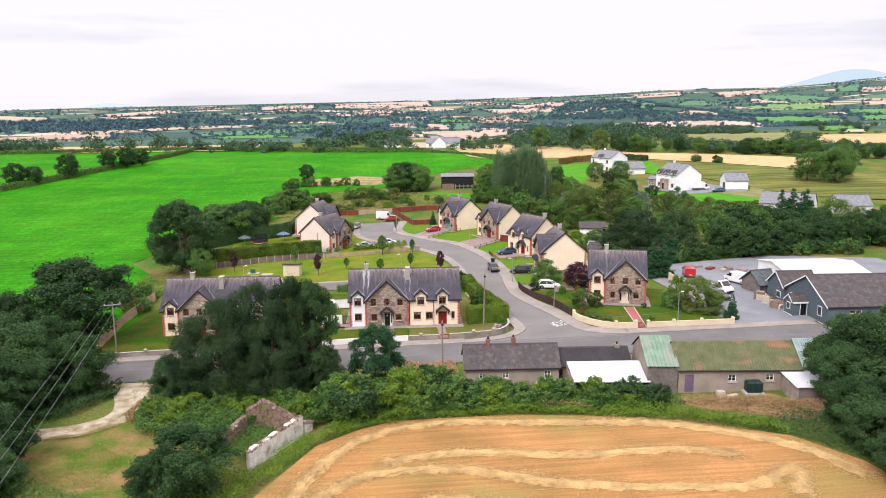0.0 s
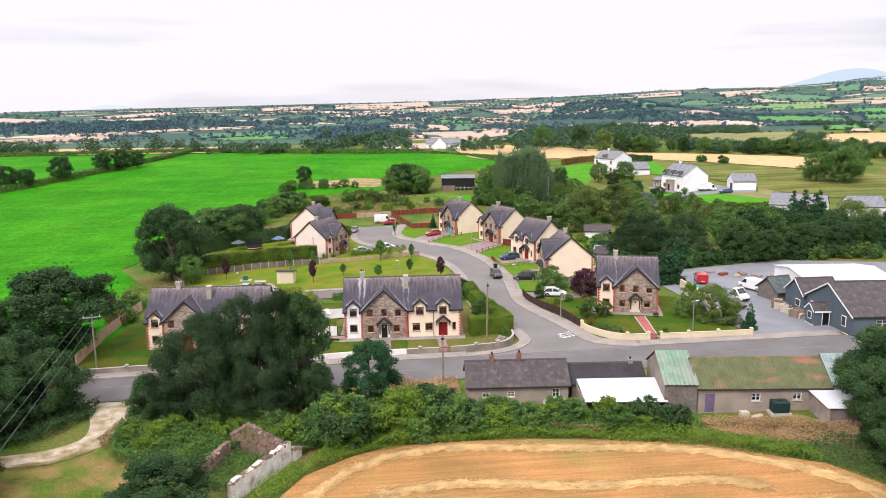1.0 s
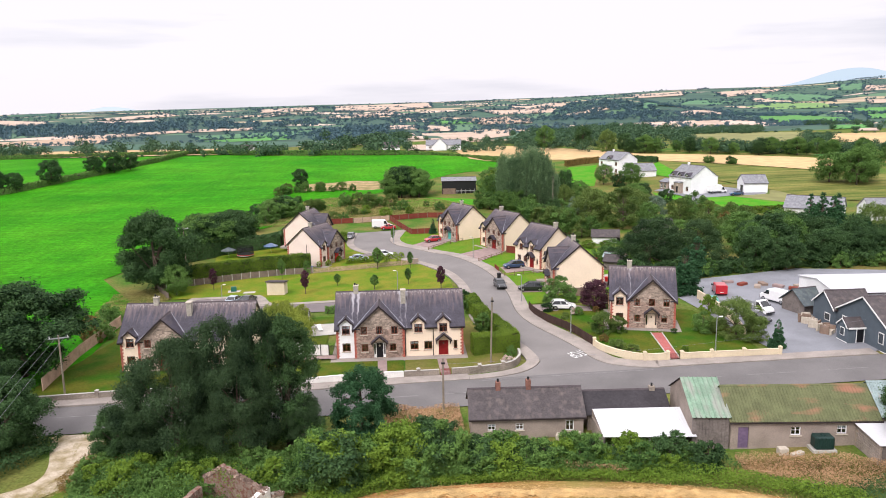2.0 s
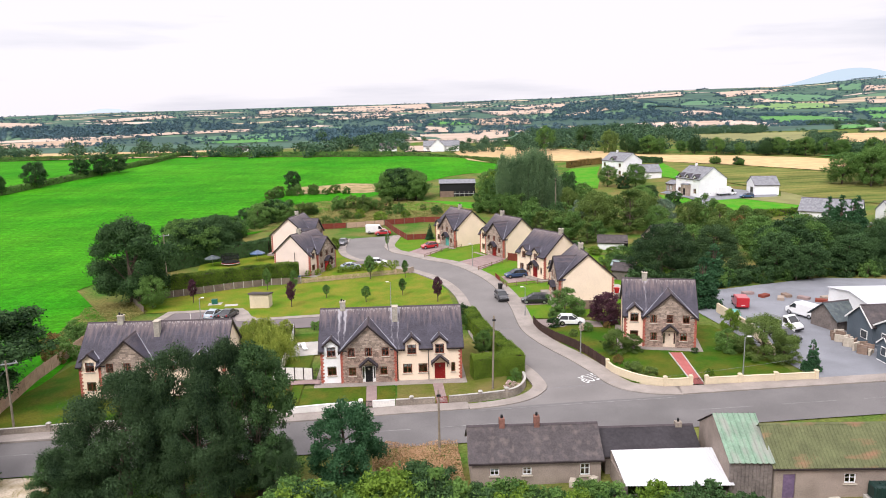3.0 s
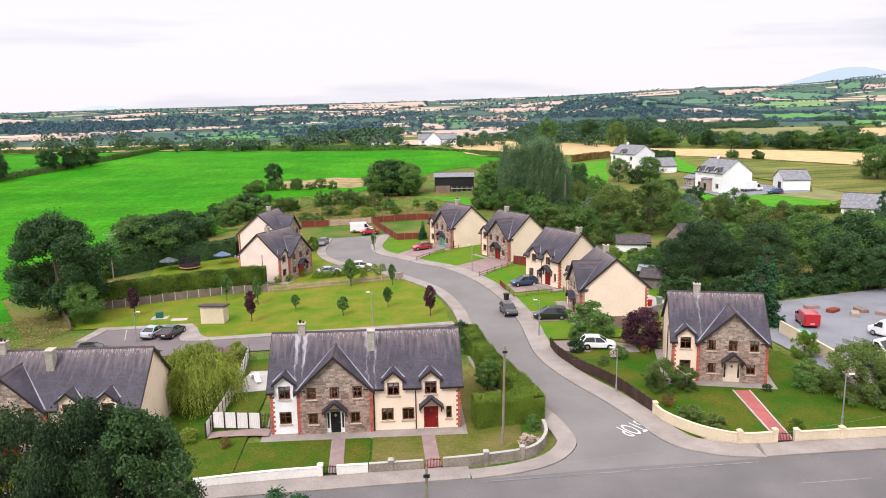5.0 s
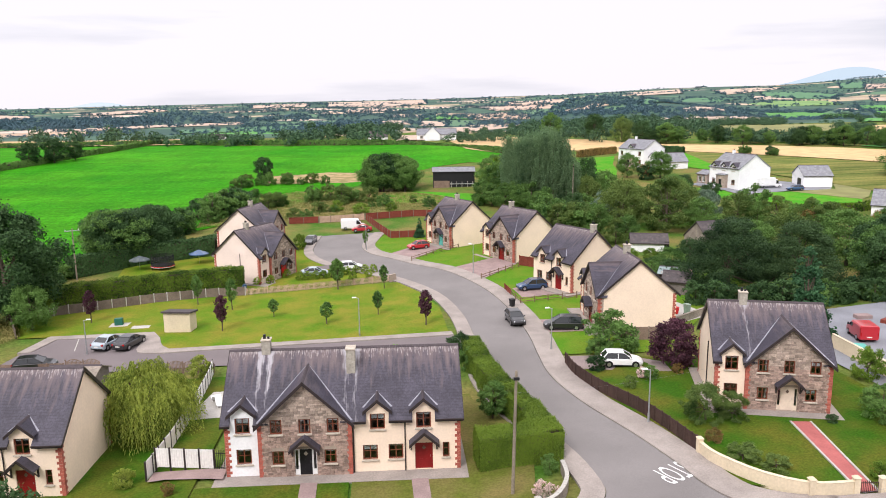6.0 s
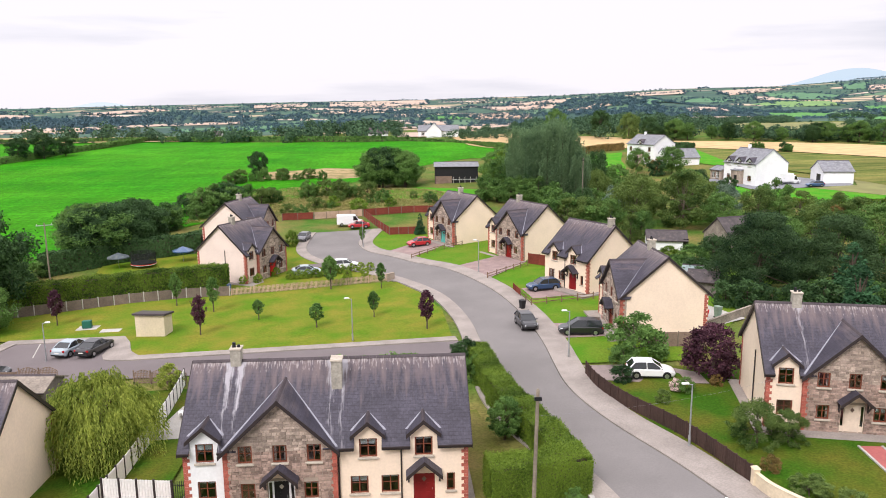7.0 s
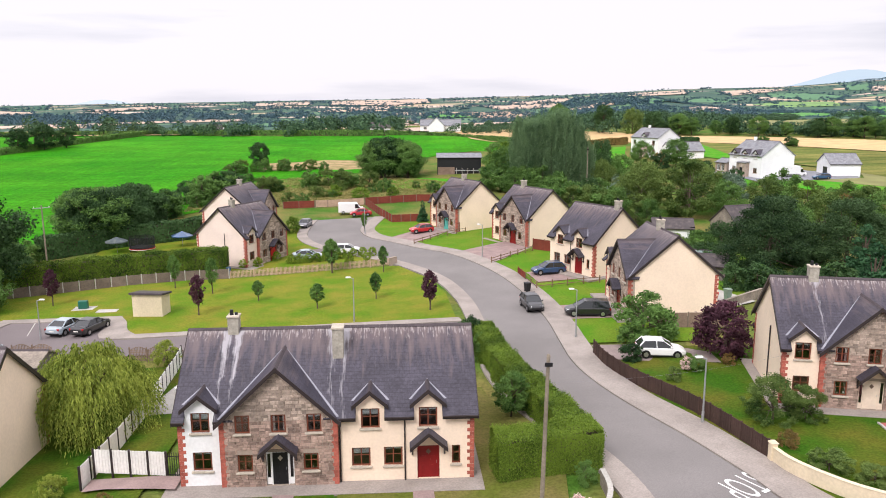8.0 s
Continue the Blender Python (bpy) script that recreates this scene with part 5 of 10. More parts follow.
def hedge(name, pts, width, height, leaf, size=0.13, per_m2=120, label="", seed=1, dz=0.0, category="hedge"):
    """A clipped hedge along a line: leaves over a dark twiggy core."""
    rng = np.random.default_rng(seed)
    pts = [Vector((*p, 0)) for p in pts]
    V, F, off = [], [], 0
    core = B()
    for a, b in zip(pts, pts[1:]):
        L = (b - a).length
        d = (b - a) / L
        s = Vector((-d.y, d.x, 0))
        area = L * (2 * height + width)
        n = int(area * per_m2)
        u = rng.random(n) * (L + 0.3) - 0.15
        q = rng.random(n) * (2 * height + width)
        bulge = 0.18 * np.sin(u * 1.1 + seed) + 0.12 * np.sin(u * 2.7 + q * 2)
        side = np.where(q < height, -1, np.where(q > height + width, 1, 0))
        lat = np.where(side == 0, q - height - width / 2, side * (width / 2 + bulge * 0.5))
        zz = np.where(side == -1, q, np.where(side == 1, 2 * height + width - q, height + bulge * 0.6)) + rng.normal(size=n) * 0.05
        lat = lat + rng.normal(size=n) * 0.07
        zz += np.where(side == 0, 0.22 * rng.random(n) ** 3, 0.0)
        nrm = np.stack([side * s.x + rng.normal(size=n) * 0.32, side * s.y + rng.normal(size=n) * 0.32, (side == 0) * 1.0 + 0.1 + rng.normal(size=n) * 0.28], 1)
        nrm /= np.linalg.norm(nrm, axis=1)[:, None]
        px, py = a.x + d.x * u + s.x * lat, a.y + d.y * u + s.y * lat
        gz = np.array([ground_z(px[i], py[i]) for i in range(0, n, max(1, n // 50))]).mean() if n else 0
        g0, g1 = ground_z(a.x, a.y), ground_z(b.x, b.y)
        pz = g0 + (g1 - g0) * u / L + zz + dz
        p = np.stack([px, py, pz], 1)
        t1 = np.array([0, 0, 0.9]) + rng.normal(size=p.shape) * 0.45
        t1 -= nrm * (t1 * nrm).sum(1)[:, None] * 0.7
        t1 /= np.linalg.norm(t1, axis=1)[:, None]
        t2 = np.cross(nrm, t1)
        t2 /= np.linalg.norm(t2, axis=1)[:, None]
        sz = (size * (0.6 + 0.8 * rng.random(n)))[:, None]
        V.append(np.stack([p - t1 * sz, p + t2 * sz * 0.6, p + t1 * sz, p - t2 * sz * 0.6], 1).reshape(-1, 3))
        F.append(np.arange(n * 4).reshape(-1, 4) + off)
        off += n * 4
        for end, pt, sign in ((a is pts[0], a, -1), (b is pts[-1], b, 1)):
            if end:
                m = int(width * height * per_m2 * 1.2)
                e = np.stack([rng.uniform(-width / 2, width / 2, m), rng.uniform(0, height, m), rng.normal(size=m) * 0.08 + 0.12], 1)
                g = ground_z(pt.x, pt.y) + dz
                p = np.stack([pt.x + s.x * e[:, 0] + d.x * sign * e[:, 2], pt.y + s.y * e[:, 0] + d.y * sign * e[:, 2], g + e[:, 1]], 1)
                t1 = np.array([0, 0, 0.9]) + rng.normal(size=p.shape) * 0.4
                t1 /= np.linalg.norm(t1, axis=1)[:, None]
                t2 = np.array([s.x, s.y, 0.0]) + rng.normal(size=p.shape) * 0.3
                sz = (size * (0.6 + 0.8 * rng.random(m)))[:, None]
                V.append(np.stack([p - t1 * sz, p + t2 * sz * 0.6, p + t1 * sz, p - t2 * sz * 0.6], 1).reshape(-1, 3))
                F.append(np.arange(m * 4).reshape(-1, 4) + off)
                off += m * 4
        w = width / 2 - 0.28
        hexa(core, [Vector((*(a + s * e).xy, g0 + dz - 0.1)) for e in (-w, w)] + [Vector((*(b + s * e).xy, g1 + dz - 0.1)) for e in (w, -w)] + [Vector((*(a + s * e).xy, g0 + dz + height - 0.32)) for e in (-w, w)] + [Vector((*(b + s * e).xy, g1 + dz + height - 0.32)) for e in (w, -w)])
    o = thing(name, IDENT, label, category)
    part("leaves", leaves_mesh("leaves", np.concatenate(V), np.concatenate(F), M[leaf]), None, o)
    bmesh.ops.recalc_face_normals(core, faces=core.faces)
    part("core", core, M["bark"], o)
    return o


def cover(name, poly, hmin, hmax, leaf, per_m2, size, label, seed, category="undergrowth"):
    """Uneven low growth over a plan outline: nettles, brambles, weeds or long grass."""
    rng = np.random.default_rng(seed)
    P = np.array(poly, float)
    lo, hi = P.min(0), P.max(0)
    size *= 0.66
    n = int((hi - lo).prod() * per_m2 * 2.2)
    q = lo + rng.random((n, 2)) * (hi - lo)
    inside = np.zeros(n, bool)
    for i in range(len(P)):
        (x0, y0), (x1, y1) = P[i], P[(i + 1) % len(P)]
        c = ((y0 > q[:, 1]) != (y1 > q[:, 1])) & (q[:, 0] < (x1 - x0) * (q[:, 1] - y0) / (y1 - y0 + 1e-9) + x0)
        inside ^= c
    q = q[inside]
    n = len(q)
    bump = 0.5 + 0.25 * np.sin(q[:, 0] * 1.3 + seed) * np.cos(q[:, 1] * 1.1) + 0.25 * np.sin(q[:, 0] * 0.5 + q[:, 1] * 0.7 + seed * 2)
    top = hmin + (hmax - hmin) * bump
    z = np.array([ground_z(x, y) for x, y in q]) + top * np.sqrt(rng.random(n))
    p = np.column_stack([q, z])
    nrm = rng.normal(size=(n, 3)) * 0.6 + np.array([0, 0, 0.7])
    nrm /= np.linalg.norm(nrm, axis=1)[:, None]
    a = np.cross(nrm, rng.normal(size=p.shape))
    a /= np.linalg.norm(a, axis=1)[:, None]
    b = np.cross(nrm, a)
    s = (size * (0.6 + 0.8 * rng.random(n)))[:, None]
    v = np.stack([p - a * s, p + b * s * 0.5, p + a * s, p - b * s * 0.5], 1).reshape(-1, 3)
    return tagged(new(name, leaves_mesh(name, v, np.arange(n * 4).reshape(-1, 4), M[leaf])), label, category, "", "stuff")


def thicket(name, poly_pts, n, key_list, hmin, hmax, seed, label, group):
    rnd = random.Random(seed)
    for i in range(n):
        t = rnd.random() * (len(poly_pts) - 1)
        k = int(t)
        f = t - k
        (x0, y0, w0), (x1, y1, w1) = poly_pts[k], poly_pts[k + 1]
        w = w0 + (w1 - w0) * f
        x, y = x0 + (x1 - x0) * f + rnd.uniform(-w, w), y0 + (y1 - y0) * f + rnd.uniform(-w, w)
        key = rnd.choice(key_list)
        tree(key + "_far" if hmax < 3.7 and key + "_far" in TREES else key, x, y, rnd.uniform(hmin, hmax), rnd.uniform(0, 360), rnd.uniform(0.85, 1.2), label, name, group=group)

# ---------------------------------------------------------------- fences, walls, posts
def ribbed(quad, material, pitch=0.30, rib=0.035, thick=0.04):
    """A sheet-metal slope with ribs running down it; quad: eave left, eave right, ridge right, ridge left."""
    a, b, c, d = [Vector(p) for p in quad]
    nrm = (b - a).cross(d - a).normalized()
    if nrm.z < 0:
        nrm = -nrm
    n = max(2, int((b - a).length / pitch))
    bm, cols = B(), []
    for i in range(n):
        for f, up in ((0.0, 0), (0.62, 0), (0.74, 1), (0.88, 1)):
            cols.append(((i + f) / n, up))
    cols.append((1.0, 0))
    rows = [[(bm.verts.new(p.lerp(q, t) + nrm * rib * 1.6 * up), bm.verts.new(p.lerp(q, t) + nrm * (rib * 1.6 * up - thick))) for t, up in cols] for p, q in ((a, b), (d, c))]
    for i in range(len(cols) - 1):
        bm.faces.new((rows[0][i][0], rows[0][i + 1][0], rows[1][i + 1][0], rows[1][i][0]))
        bm.faces.new((rows[0][i][1], rows[1][i][1], rows[1][i + 1][1], rows[0][i + 1][1]))
        for r in rows:
            bm.faces.new((r[i][0], r[i][1], r[i + 1][1], r[i + 1][0]))
    for k in (0, -1):
        bm.faces.new((rows[0][k][0], rows[1][k][0], rows[1][k][1], rows[0][k][1]))
    bmesh.ops.recalc_face_normals(bm, faces=bm.faces)
    return bm


def run_points(pts, gap):
    """Points every gap metres along a plan line, with their heading in degrees."""
    out = []
    for (x0, y0), (x1, y1) in zip(pts, pts[1:]):
        L = math.hypot(x1 - x0, y1 - y0)
        k = max(1, round(L / gap))
        for i in range(k):
            a, b = i / k, (i + 1) / k
            out.append(((x0 + (x1 - x0) * a, y0 + (y1 - y0) * a), (x0 + (x1 - x0) * b, y0 + (y1 - y0) * b)))
    return out


def gz(p):
    return ground_z(p[0], p[1])


def panel_fence(name, pts, h, material, post_material, gap=1.85, label="", boards=False, thick=0.05, category="fence", group="", level=False):
    """Posts with a panel between each pair; boards: panels of upright boards with gaps."""
    f = thing(name, IDENT, label, category, group)
    segs = run_points(pts, gap)
    for i, (a, b) in enumerate(segs):
        d = Vector((b[0] - a[0], b[1] - a[1], 0))
        L = d.length
        rz = math.degrees(math.atan2(d.y, d.x))
        z0, z1 = gz(a), gz(b)
        if level:
            z0 = z1 = max(z0, z1) if level is True else level
        post = part("post", MESHES.setdefault(("post", h, post_material), mesh_of("post", soft_box(B(), -0.06, 0.06, -0.06, 0.06, -0.3, h + 0.08, 0.015), M[post_material])), None, f, m=pose(a[0], a[1], z0, 0, 0, rz))
        if boards:
            key = ("boards", round(L, 1), h, material)
            if key not in MESHES:
                bm = ribbed([(0, 0, 0.06), (L, 0, 0.06), (L, 0, h), (0, 0, h)], None, 0.17, 0.016, 0.035)
                MESHES[key] = mesh_of("panel", bm, M[material])
        else:
            key = ("panel", round(L, 1), h, material)
            if key not in MESHES:
                bm = soft_box(B(), 0.05, L - 0.05, -thick / 2, thick / 2, 0.03, h, 0.015)
                MESHES[key] = mesh_of("panel", bm, M[material])
        part("panel", MESHES[key], None, f, m=Matrix.Translation((a[0], a[1], z0)) @ Euler((0, -math.atan2(z1 - z0, L), radians(rz))).to_matrix().to_4x4())
    b = segs[-1][1]
    part("post", MESHES[("post", h, post_material)], None, f, m=pose(b[0], b[1], gz(b)))
    return f


def picket_fence(name, pts, h, material, label):
    f = thing(name, IDENT, label, "fence")
    key = ("picket", h, material)
    bm = B()
    hexa(bm, [(-0.045, -0.012, 0.06), (0.045, -0.012, 0.06), (0.045, 0.012, 0.06), (-0.045, 0.012, 0.06), (-0.045, -0.012, h - 0.07), (0.045, -0.012, h - 0.07), (0.045, 0.012, h - 0.07), (-0.045, 0.012, h - 0.07)])
    prism(bm, [(-0.045, h - 0.07), (0.045, h - 0.07), (0, h)], "y", -0.012, 0.012)
    MESHES[key] = mesh_of("picket", bm, M[material])
    for (a, b) in run_points(pts, 0.17):
        rz = math.degrees(math.atan2(b[1] - a[1], b[0] - a[0]))
        part("picket", MESHES[key], None, f, m=pose(a[0], a[1], gz(a), 0, 0, rz))
    for a, b in run_points(pts, 2.4):
        for z in (0.25, h * 0.72):
            part("rail", rod(B(), (a[0], a[1] + 0.03, gz(a) + z), (b[0], b[1] + 0.03, gz(b) + z), 0.035, n=4), M[material], f)
        part("post", box(B(), -0.05, 0.05, 0.02, 0.12, -0.2, h), M[material], f, m=pose(a[0], a[1], gz(a)))
    return f


def rail_fence(name, pts, h, material, label, gap=1.9, rails=(0.35, 0.72, 1.05)):
    f = thing(name, IDENT, label, "fence", "rail fences")
    for a, b in run_points(pts, gap):
        part("post", soft_box(B(), -0.06, 0.06, -0.06, 0.06, -0.2, h + 0.1, 0.015), M[material], f, m=pose(a[0], a[1], gz(a)))
        for z in rails:
            if z > h:
                continue
            part("rail", rod(B(), (a[0], a[1], gz(a) + z), (b[0], b[1], gz(b) + z), 0.05, n=4), M[material], f)
    part("post", soft_box(B(), -0.06, 0.06, -0.06, 0.06, -0.2, h + 0.1, 0.015), M[material], f, m=pose(b[0], b[1], gz(b)))
    return f


def garden_wall(name, pts, h, material, label, thick=0.22, cap=0.05, piers=(), pier_h=0.25, cap_material=None):
    """A wall along a plan line with a coping stone by stone, and square piers."""
    w = thing(name, IDENT, label, "wall")
    segs = run_points(pts, 2.2)
    for a, b in segs:
        d = Vector((b[0] - a[0], b[1] - a[1], 0))
        L, rz = d.length, math.degrees(math.atan2(d.y, d.x))
        m = Matrix.Translation((a[0], a[1], gz(a))) @ Euler((0, -math.atan2(gz(b) - gz(a), L), radians(rz))).to_matrix().to_4x4()
        part("wall_length", box(B(), -0.02, L + 0.02, -thick / 2, thick / 2, -0.3, h), M[material], w, m=m)
        if cap:
            part("coping", soft_box(B(), 0.0, L - 0.01, -thick / 2 - 0.04, thick / 2 + 0.04, h, h + cap, 0.012), M[cap_material or material], w, m=m)
    for p in piers:
        pr = part("pier", soft_box(B(), -0.2, 0.2, -0.2, 0.2, -0.3, h + pier_h, 0.02), M[material], w, m=pose(p[0], p[1], gz(p)))
        part("pier_cap", hexa(B(), [(-0.25, -0.25, h + pier_h), (0.25, -0.25, h + pier_h), (0.25, 0.25, h + pier_h), (-0.25, 0.25, h + pier_h), (-0.12, -0.12, h + pier_h + 0.12), (0.12, -0.12, h + pier_h + 0.12), (0.12, 0.12, h + pier_h + 0.12), (-0.12, 0.12, h + pier_h + 0.12)]), M[cap_material or material], pr)
    return w


def bar_gate(name, a, b, h, material, label):
    g = thing(name, pose(a[0], a[1], gz(a), 0, 0, math.degrees(math.atan2(b[1] - a[1], b[0] - a[0]))), label, "gate")
    L = math.hypot(b[0] - a[0], b[1] - a[1])
    for z in (0.12, h * 0.8):
        part("gate_rail", box(B(), 0, L, -0.02, 0.02, z, z + 0.05), M[material], g)
    n = max(4, int(L / 0.12))
    for i in range(n + 1):
        x = L * i / n
        part("gate_bar", rod(B(), (x, 0, 0.08), (x, 0, h * (0.9 + 0.1 * math.sin(math.pi * i / n))), 0.022, n=6), M[material], g)
    return g


def street_lamp(x, y, h, rz, label="grey steel street lamp with a small lantern head"):
    s = thing("street_lamp", at(x, y, rz), label, "street lamp", "street lamps")
    part("pole", rod(B(), (0, 0, -0.2), (0, 0, h), 0.07, 0.045, 10), M["metal_grey"], s)
    part("base", rod(B(), (0, 0, -0.2), (0, 0, 0.9), 0.10, 0.09, 10), M["metal_grey"], s)
    part("arm", rod(B(), (0, 0, h - 0.05), (0.35, 0, h + 0.08), 0.035, 0.03, 8), M["metal_grey"], s)
    part("lantern", soft_box(B(), 0.25, 0.75, -0.12, 0.12, h + 0.02, h + 0.15, 0.04), M["white_pvc"], s)
    return s


def power_pole(x, y, h, label, arm=True, rz=0, lean=0.0):
    s = thing("utility_pole", at(x, y, rz) @ pose(0, 0, 0, 0, lean, 0), label, "utility pole", "utility poles")
    part("pole", rod(B(), (0, 0, -0.4), (0, 0, h), 0.13, 0.095, 10), M["pole_wood"], s)
    if arm:
        part("crossarm", box(B(), -1.15, 1.15, -0.06, 0.06, h - 0.45, h - 0.33), M["metal_grey"], s)
        for k in (-1.0, 0.0, 1.0):
            part("insulator", rod(B(), (k, 0, h - 0.33), (k, 0, h - 0.1), 0.05, 0.03, 8), M["white_pvc"], s)
    else:
        part("cap", rod(B(), (0, 0, h), (0, 0, h + 0.12), 0.12, 0.06, 8), M["pole_wood"], s)
        part("bracket", box(B(), -0.2, 0.2, -0.18, -0.1, h - 0.5, h - 0.3), M["black_plastic"], s)
    return s


def wire(p, q, sag, r=0.022):
    bm, n = B(), 14
    p, q = Vector(p), Vector(q)
    side = (q - p).cross(Vector((0, 0, 1))).normalized() * r
    rings = []
    for i in range(n + 1):
        t = i / n
        c = p.lerp(q, t) - Vector((0, 0, sag * 4 * t * (1 - t)))
        rings.append([bm.verts.new(c + side * math.cos(a) + Vector((0, 0, r * math.sin(a)))) for a in (0.0, 1.571, 3.142, 4.712)])
    for a, b in zip(rings, rings[1:]):
        for k in range(4):
            bm.faces.new((a[k], a[(k + 1) % 4], b[(k + 1) % 4], b[k]))
    bm.faces.new(rings[0][::-1]), bm.faces.new(rings[-1])
    return tagged(part("overhead_wire", bm, M["lead"]), "thin grey overhead wire between poles", "wire", "overhead wires")


# ---- round the pair of houses
garden_wall("front_wall_white", [(-13.3, -8.6), (-5.3, -8.2), (-3.4, -8.15)], 0.75, "wall_white", "low white painted garden wall at the footpath", piers=[(-3.4, -8.15)])
bar_gate("iron_gate", (-3.2, -8.15), (-2.2, -8.12), 0.9, "black_plastic", "small black iron garden gate")
garden_wall("front_wall_white", [(-2.1, -8.12), (0.35, -8.05)], 0.8, "wall_white", "short white painted garden wall at the footpath")
garden_wall("front_wall_grey", [(0.45, -8.0), (2.3, -7.95), (4.8, -7.85)], 0.8, "wall_stone", "weathered grey garden wall with a capped pier", piers=[(2.2, -7.95)], cap_material="kerb")
bar_gate("iron_gate", (5.0, -7.85), (6.2, -7.8), 0.95, "door_red", "small dark red iron garden gate")
garden_wall("front_wall_grey", curve_pts([(6.4, -7.8), (10.0, -7.6), (12.9, -7.3), (14.4, -6.4), (15.5, -4.2), (15.7, -1.8)], 4), 0.85, "wall_stone", "weathered grey garden wall curving round the corner", piers=[(9.9, -7.6), (12.9, -7.3)], cap_material="kerb")
WF = [(-14.5, 0.7), (-14.15, 5.8), (-14.1, 12.1), (-14.6, 20.6), (-14.9, 23.2)]
panel_fence("white_panel_fence", [(-14.15, 1.95), (-9.7, 1.3)], 1.55, "wall_white", "fascia", 1.12, "white painted boarded fence beside the house", boards=True, level=gz((-11, 1.5)) + 0.02)
panel_fence("white_panel_fence", WF, 1.5, "wall_white", "fascia", 1.25, "white painted panel fence along the back garden", level=True)
bar_gate("side_gate", (-9.6, 1.28), (-8.65, 1.15), 1.6, "black_plastic", "tall black side gate beside the house")
drape("garden_terrace", [(-14.3, 1.75), (-8.7, 0.95), (-8.7, -0.6), (-14.3, 0.2)], 0.17, M["paving"], 5, "reddish paved side terrace", "terrace")
for i, (x0, x1, z1) in enumerate([(-2.75, -1.55, 0), (5.15, 6.35, 0)]):
    drape("garden_path", [(x0 - 0.3, -1.5), (x1 - 0.3, -1.5), (x1 - 0.1, -7.9), (x0 - 0.1, -7.9)], 0.09, M["paving"], 5, "red brick paved garden path", "path")
for pts in ([(-31.0, 26.6), (-27.2, 26.2)], [(-19.7, 24.2), (-15.0, 23.5)]):
    fn = thing("lattice_fence", IDENT, "brown wooden lattice fence with an arched top", "fence", "lattice fences")
    for a, b in run_points(pts, 1.85):
        m = pose(a[0], a[1], gz(a), 0, 0, math.degrees(math.atan2(b[1] - a[1], b[0] - a[0])))
        part("post", soft_box(B(), -0.05, 0.05, -0.05, 0.05, -0.2, 1.3, 0.01), M["fence_wood"], fn, m=m)
        lat = B()
        for k in range(13):
            x = 0.07 + k * 0.142
            h = 1.0 + 0.35 * math.sin(math.pi * (x / 1.85))
            box(lat, x - 0.03, x + 0.03, -0.012, 0.012, 0.08, h)
            rod(lat, (x, 0, h), (min(1.8, x + 0.142), 0, 1.0 + 0.35 * math.sin(math.pi * (min(1.8, x + 0.142) / 1.85))), 0.035, n=4)
        for z in (0.15, 0.38, 0.61, 0.84, 1.0):
            box(lat, 0.05, 1.8, -0.025, -0.012, z - 0.03, z + 0.03)
        part("lattice_panel", lat, M["fence_wood"], fn, m=m)
panel_fence("garden_fence", [(-42.0, 27.5), (-31.2, 26.6)], 0.9, "fence_wood", "fence_wood", 1.85, "low brown boarded garden fence", boards=True)
for i in range(1, 3):
    ribbon("bay_line", [(-37.8 + i * 3.0, 39.6 - i * 0.1), (-36.0 + i * 3.0, 33.4)], [(-37.68 + i * 3.0, 39.6 - i * 0.1), (-35.88 + i * 3.0, 33.4)], 0.055, M["kerb"], "worn white parking bay line", "road marking")
panel_fence("boundary_fence", [(-44.6, -5.5), (-45.6, 8), (-45.3, 23.4)], 1.7, "fence_pale", "fence_pale", 1.85, "weathered light wooden garden fence", boards=True)
garden_wall("front_wall_grey", [(-44.5, -9.6), (-35.5, -9.2), (-28, -9.0), (-14, -8.7)], 0.85, "wall_stone", "pale grey garden wall along the footpath", piers=[(-36.5, -9.25)], cap_material="kerb")
# ---- round the corner house
panel_fence("brown_fence", curve_pts([(20.9, 20.0), (21.1, 16.6), (22.2, 12.4), (24.2, 7.3), (25.4, 3.2), (26.2, -0.3)], 4), 1.25, "fence_dark", "fence_dark", 1.5, "dark brown boarded fence along the footpath", boards=True)
garden_wall("cream_wall", curve_pts([(26.3, -0.6), (26.7, -2.6), (28.5, -5.6), (31.0, -7.5), (33.9, -7.7)], 4), 0.95, "wall_cream", "cream rendered garden wall curving round the corner", piers=[(26.3, -0.6), (31.0, -7.5), (33.9, -7.7)])
bar_gate("wooden_gate", (34.15, -7.7), (35.4, -7.75), 0.95, "fence_dark", "dark brown wooden garden gate")
garden_wall("cream_wall", [(35.6, -7.75), (39.5, -7.9), (43.6, -8.1), (48.3, -8.3)], 0.85, "wall_cream", "cream rendered garden wall with square piers", piers=[(35.7, -7.75), (39.5, -7.9), (43.6, -8.1), (48.2, -8.3)])
drape("garden_path", [(35.4, 3.3), (36.9, 3.1), (35.5, -7.6), (34.3, -7.6)], 0.10, M["paving_red"], 5, "red paved path to the front door", "path")
ribbon("path_edging", [(35.3, 3.3), (34.2, -7.6)], [(35.45, 3.3), (34.35, -7.6)], 0.16, M["kerb"], "pale path edging", "edging", 0.1)
ribbon("path_edging", [(36.85, 3.1), (35.45, -7.6)], [(37.0, 3.1), (35.6, -7.6)], 0.16, M["kerb"], "pale path edging", "edging", 0.1)
garden_wall("yard_wall", [(47.0, -1.0), (49.0, 9.0), (49.0, 20.5)], 1.4, "wall_cream", "cream rendered wall beside the yard")
drape("corner_drive", [(21.2, 22.2), (27.5, 21.6), (30.5, 18.6), (30.2, 15.5), (25.6, 17.2), (21.6, 18.4)], 0.09, M["drive_pink"], 5, "dusty reddish driveway", "drive")
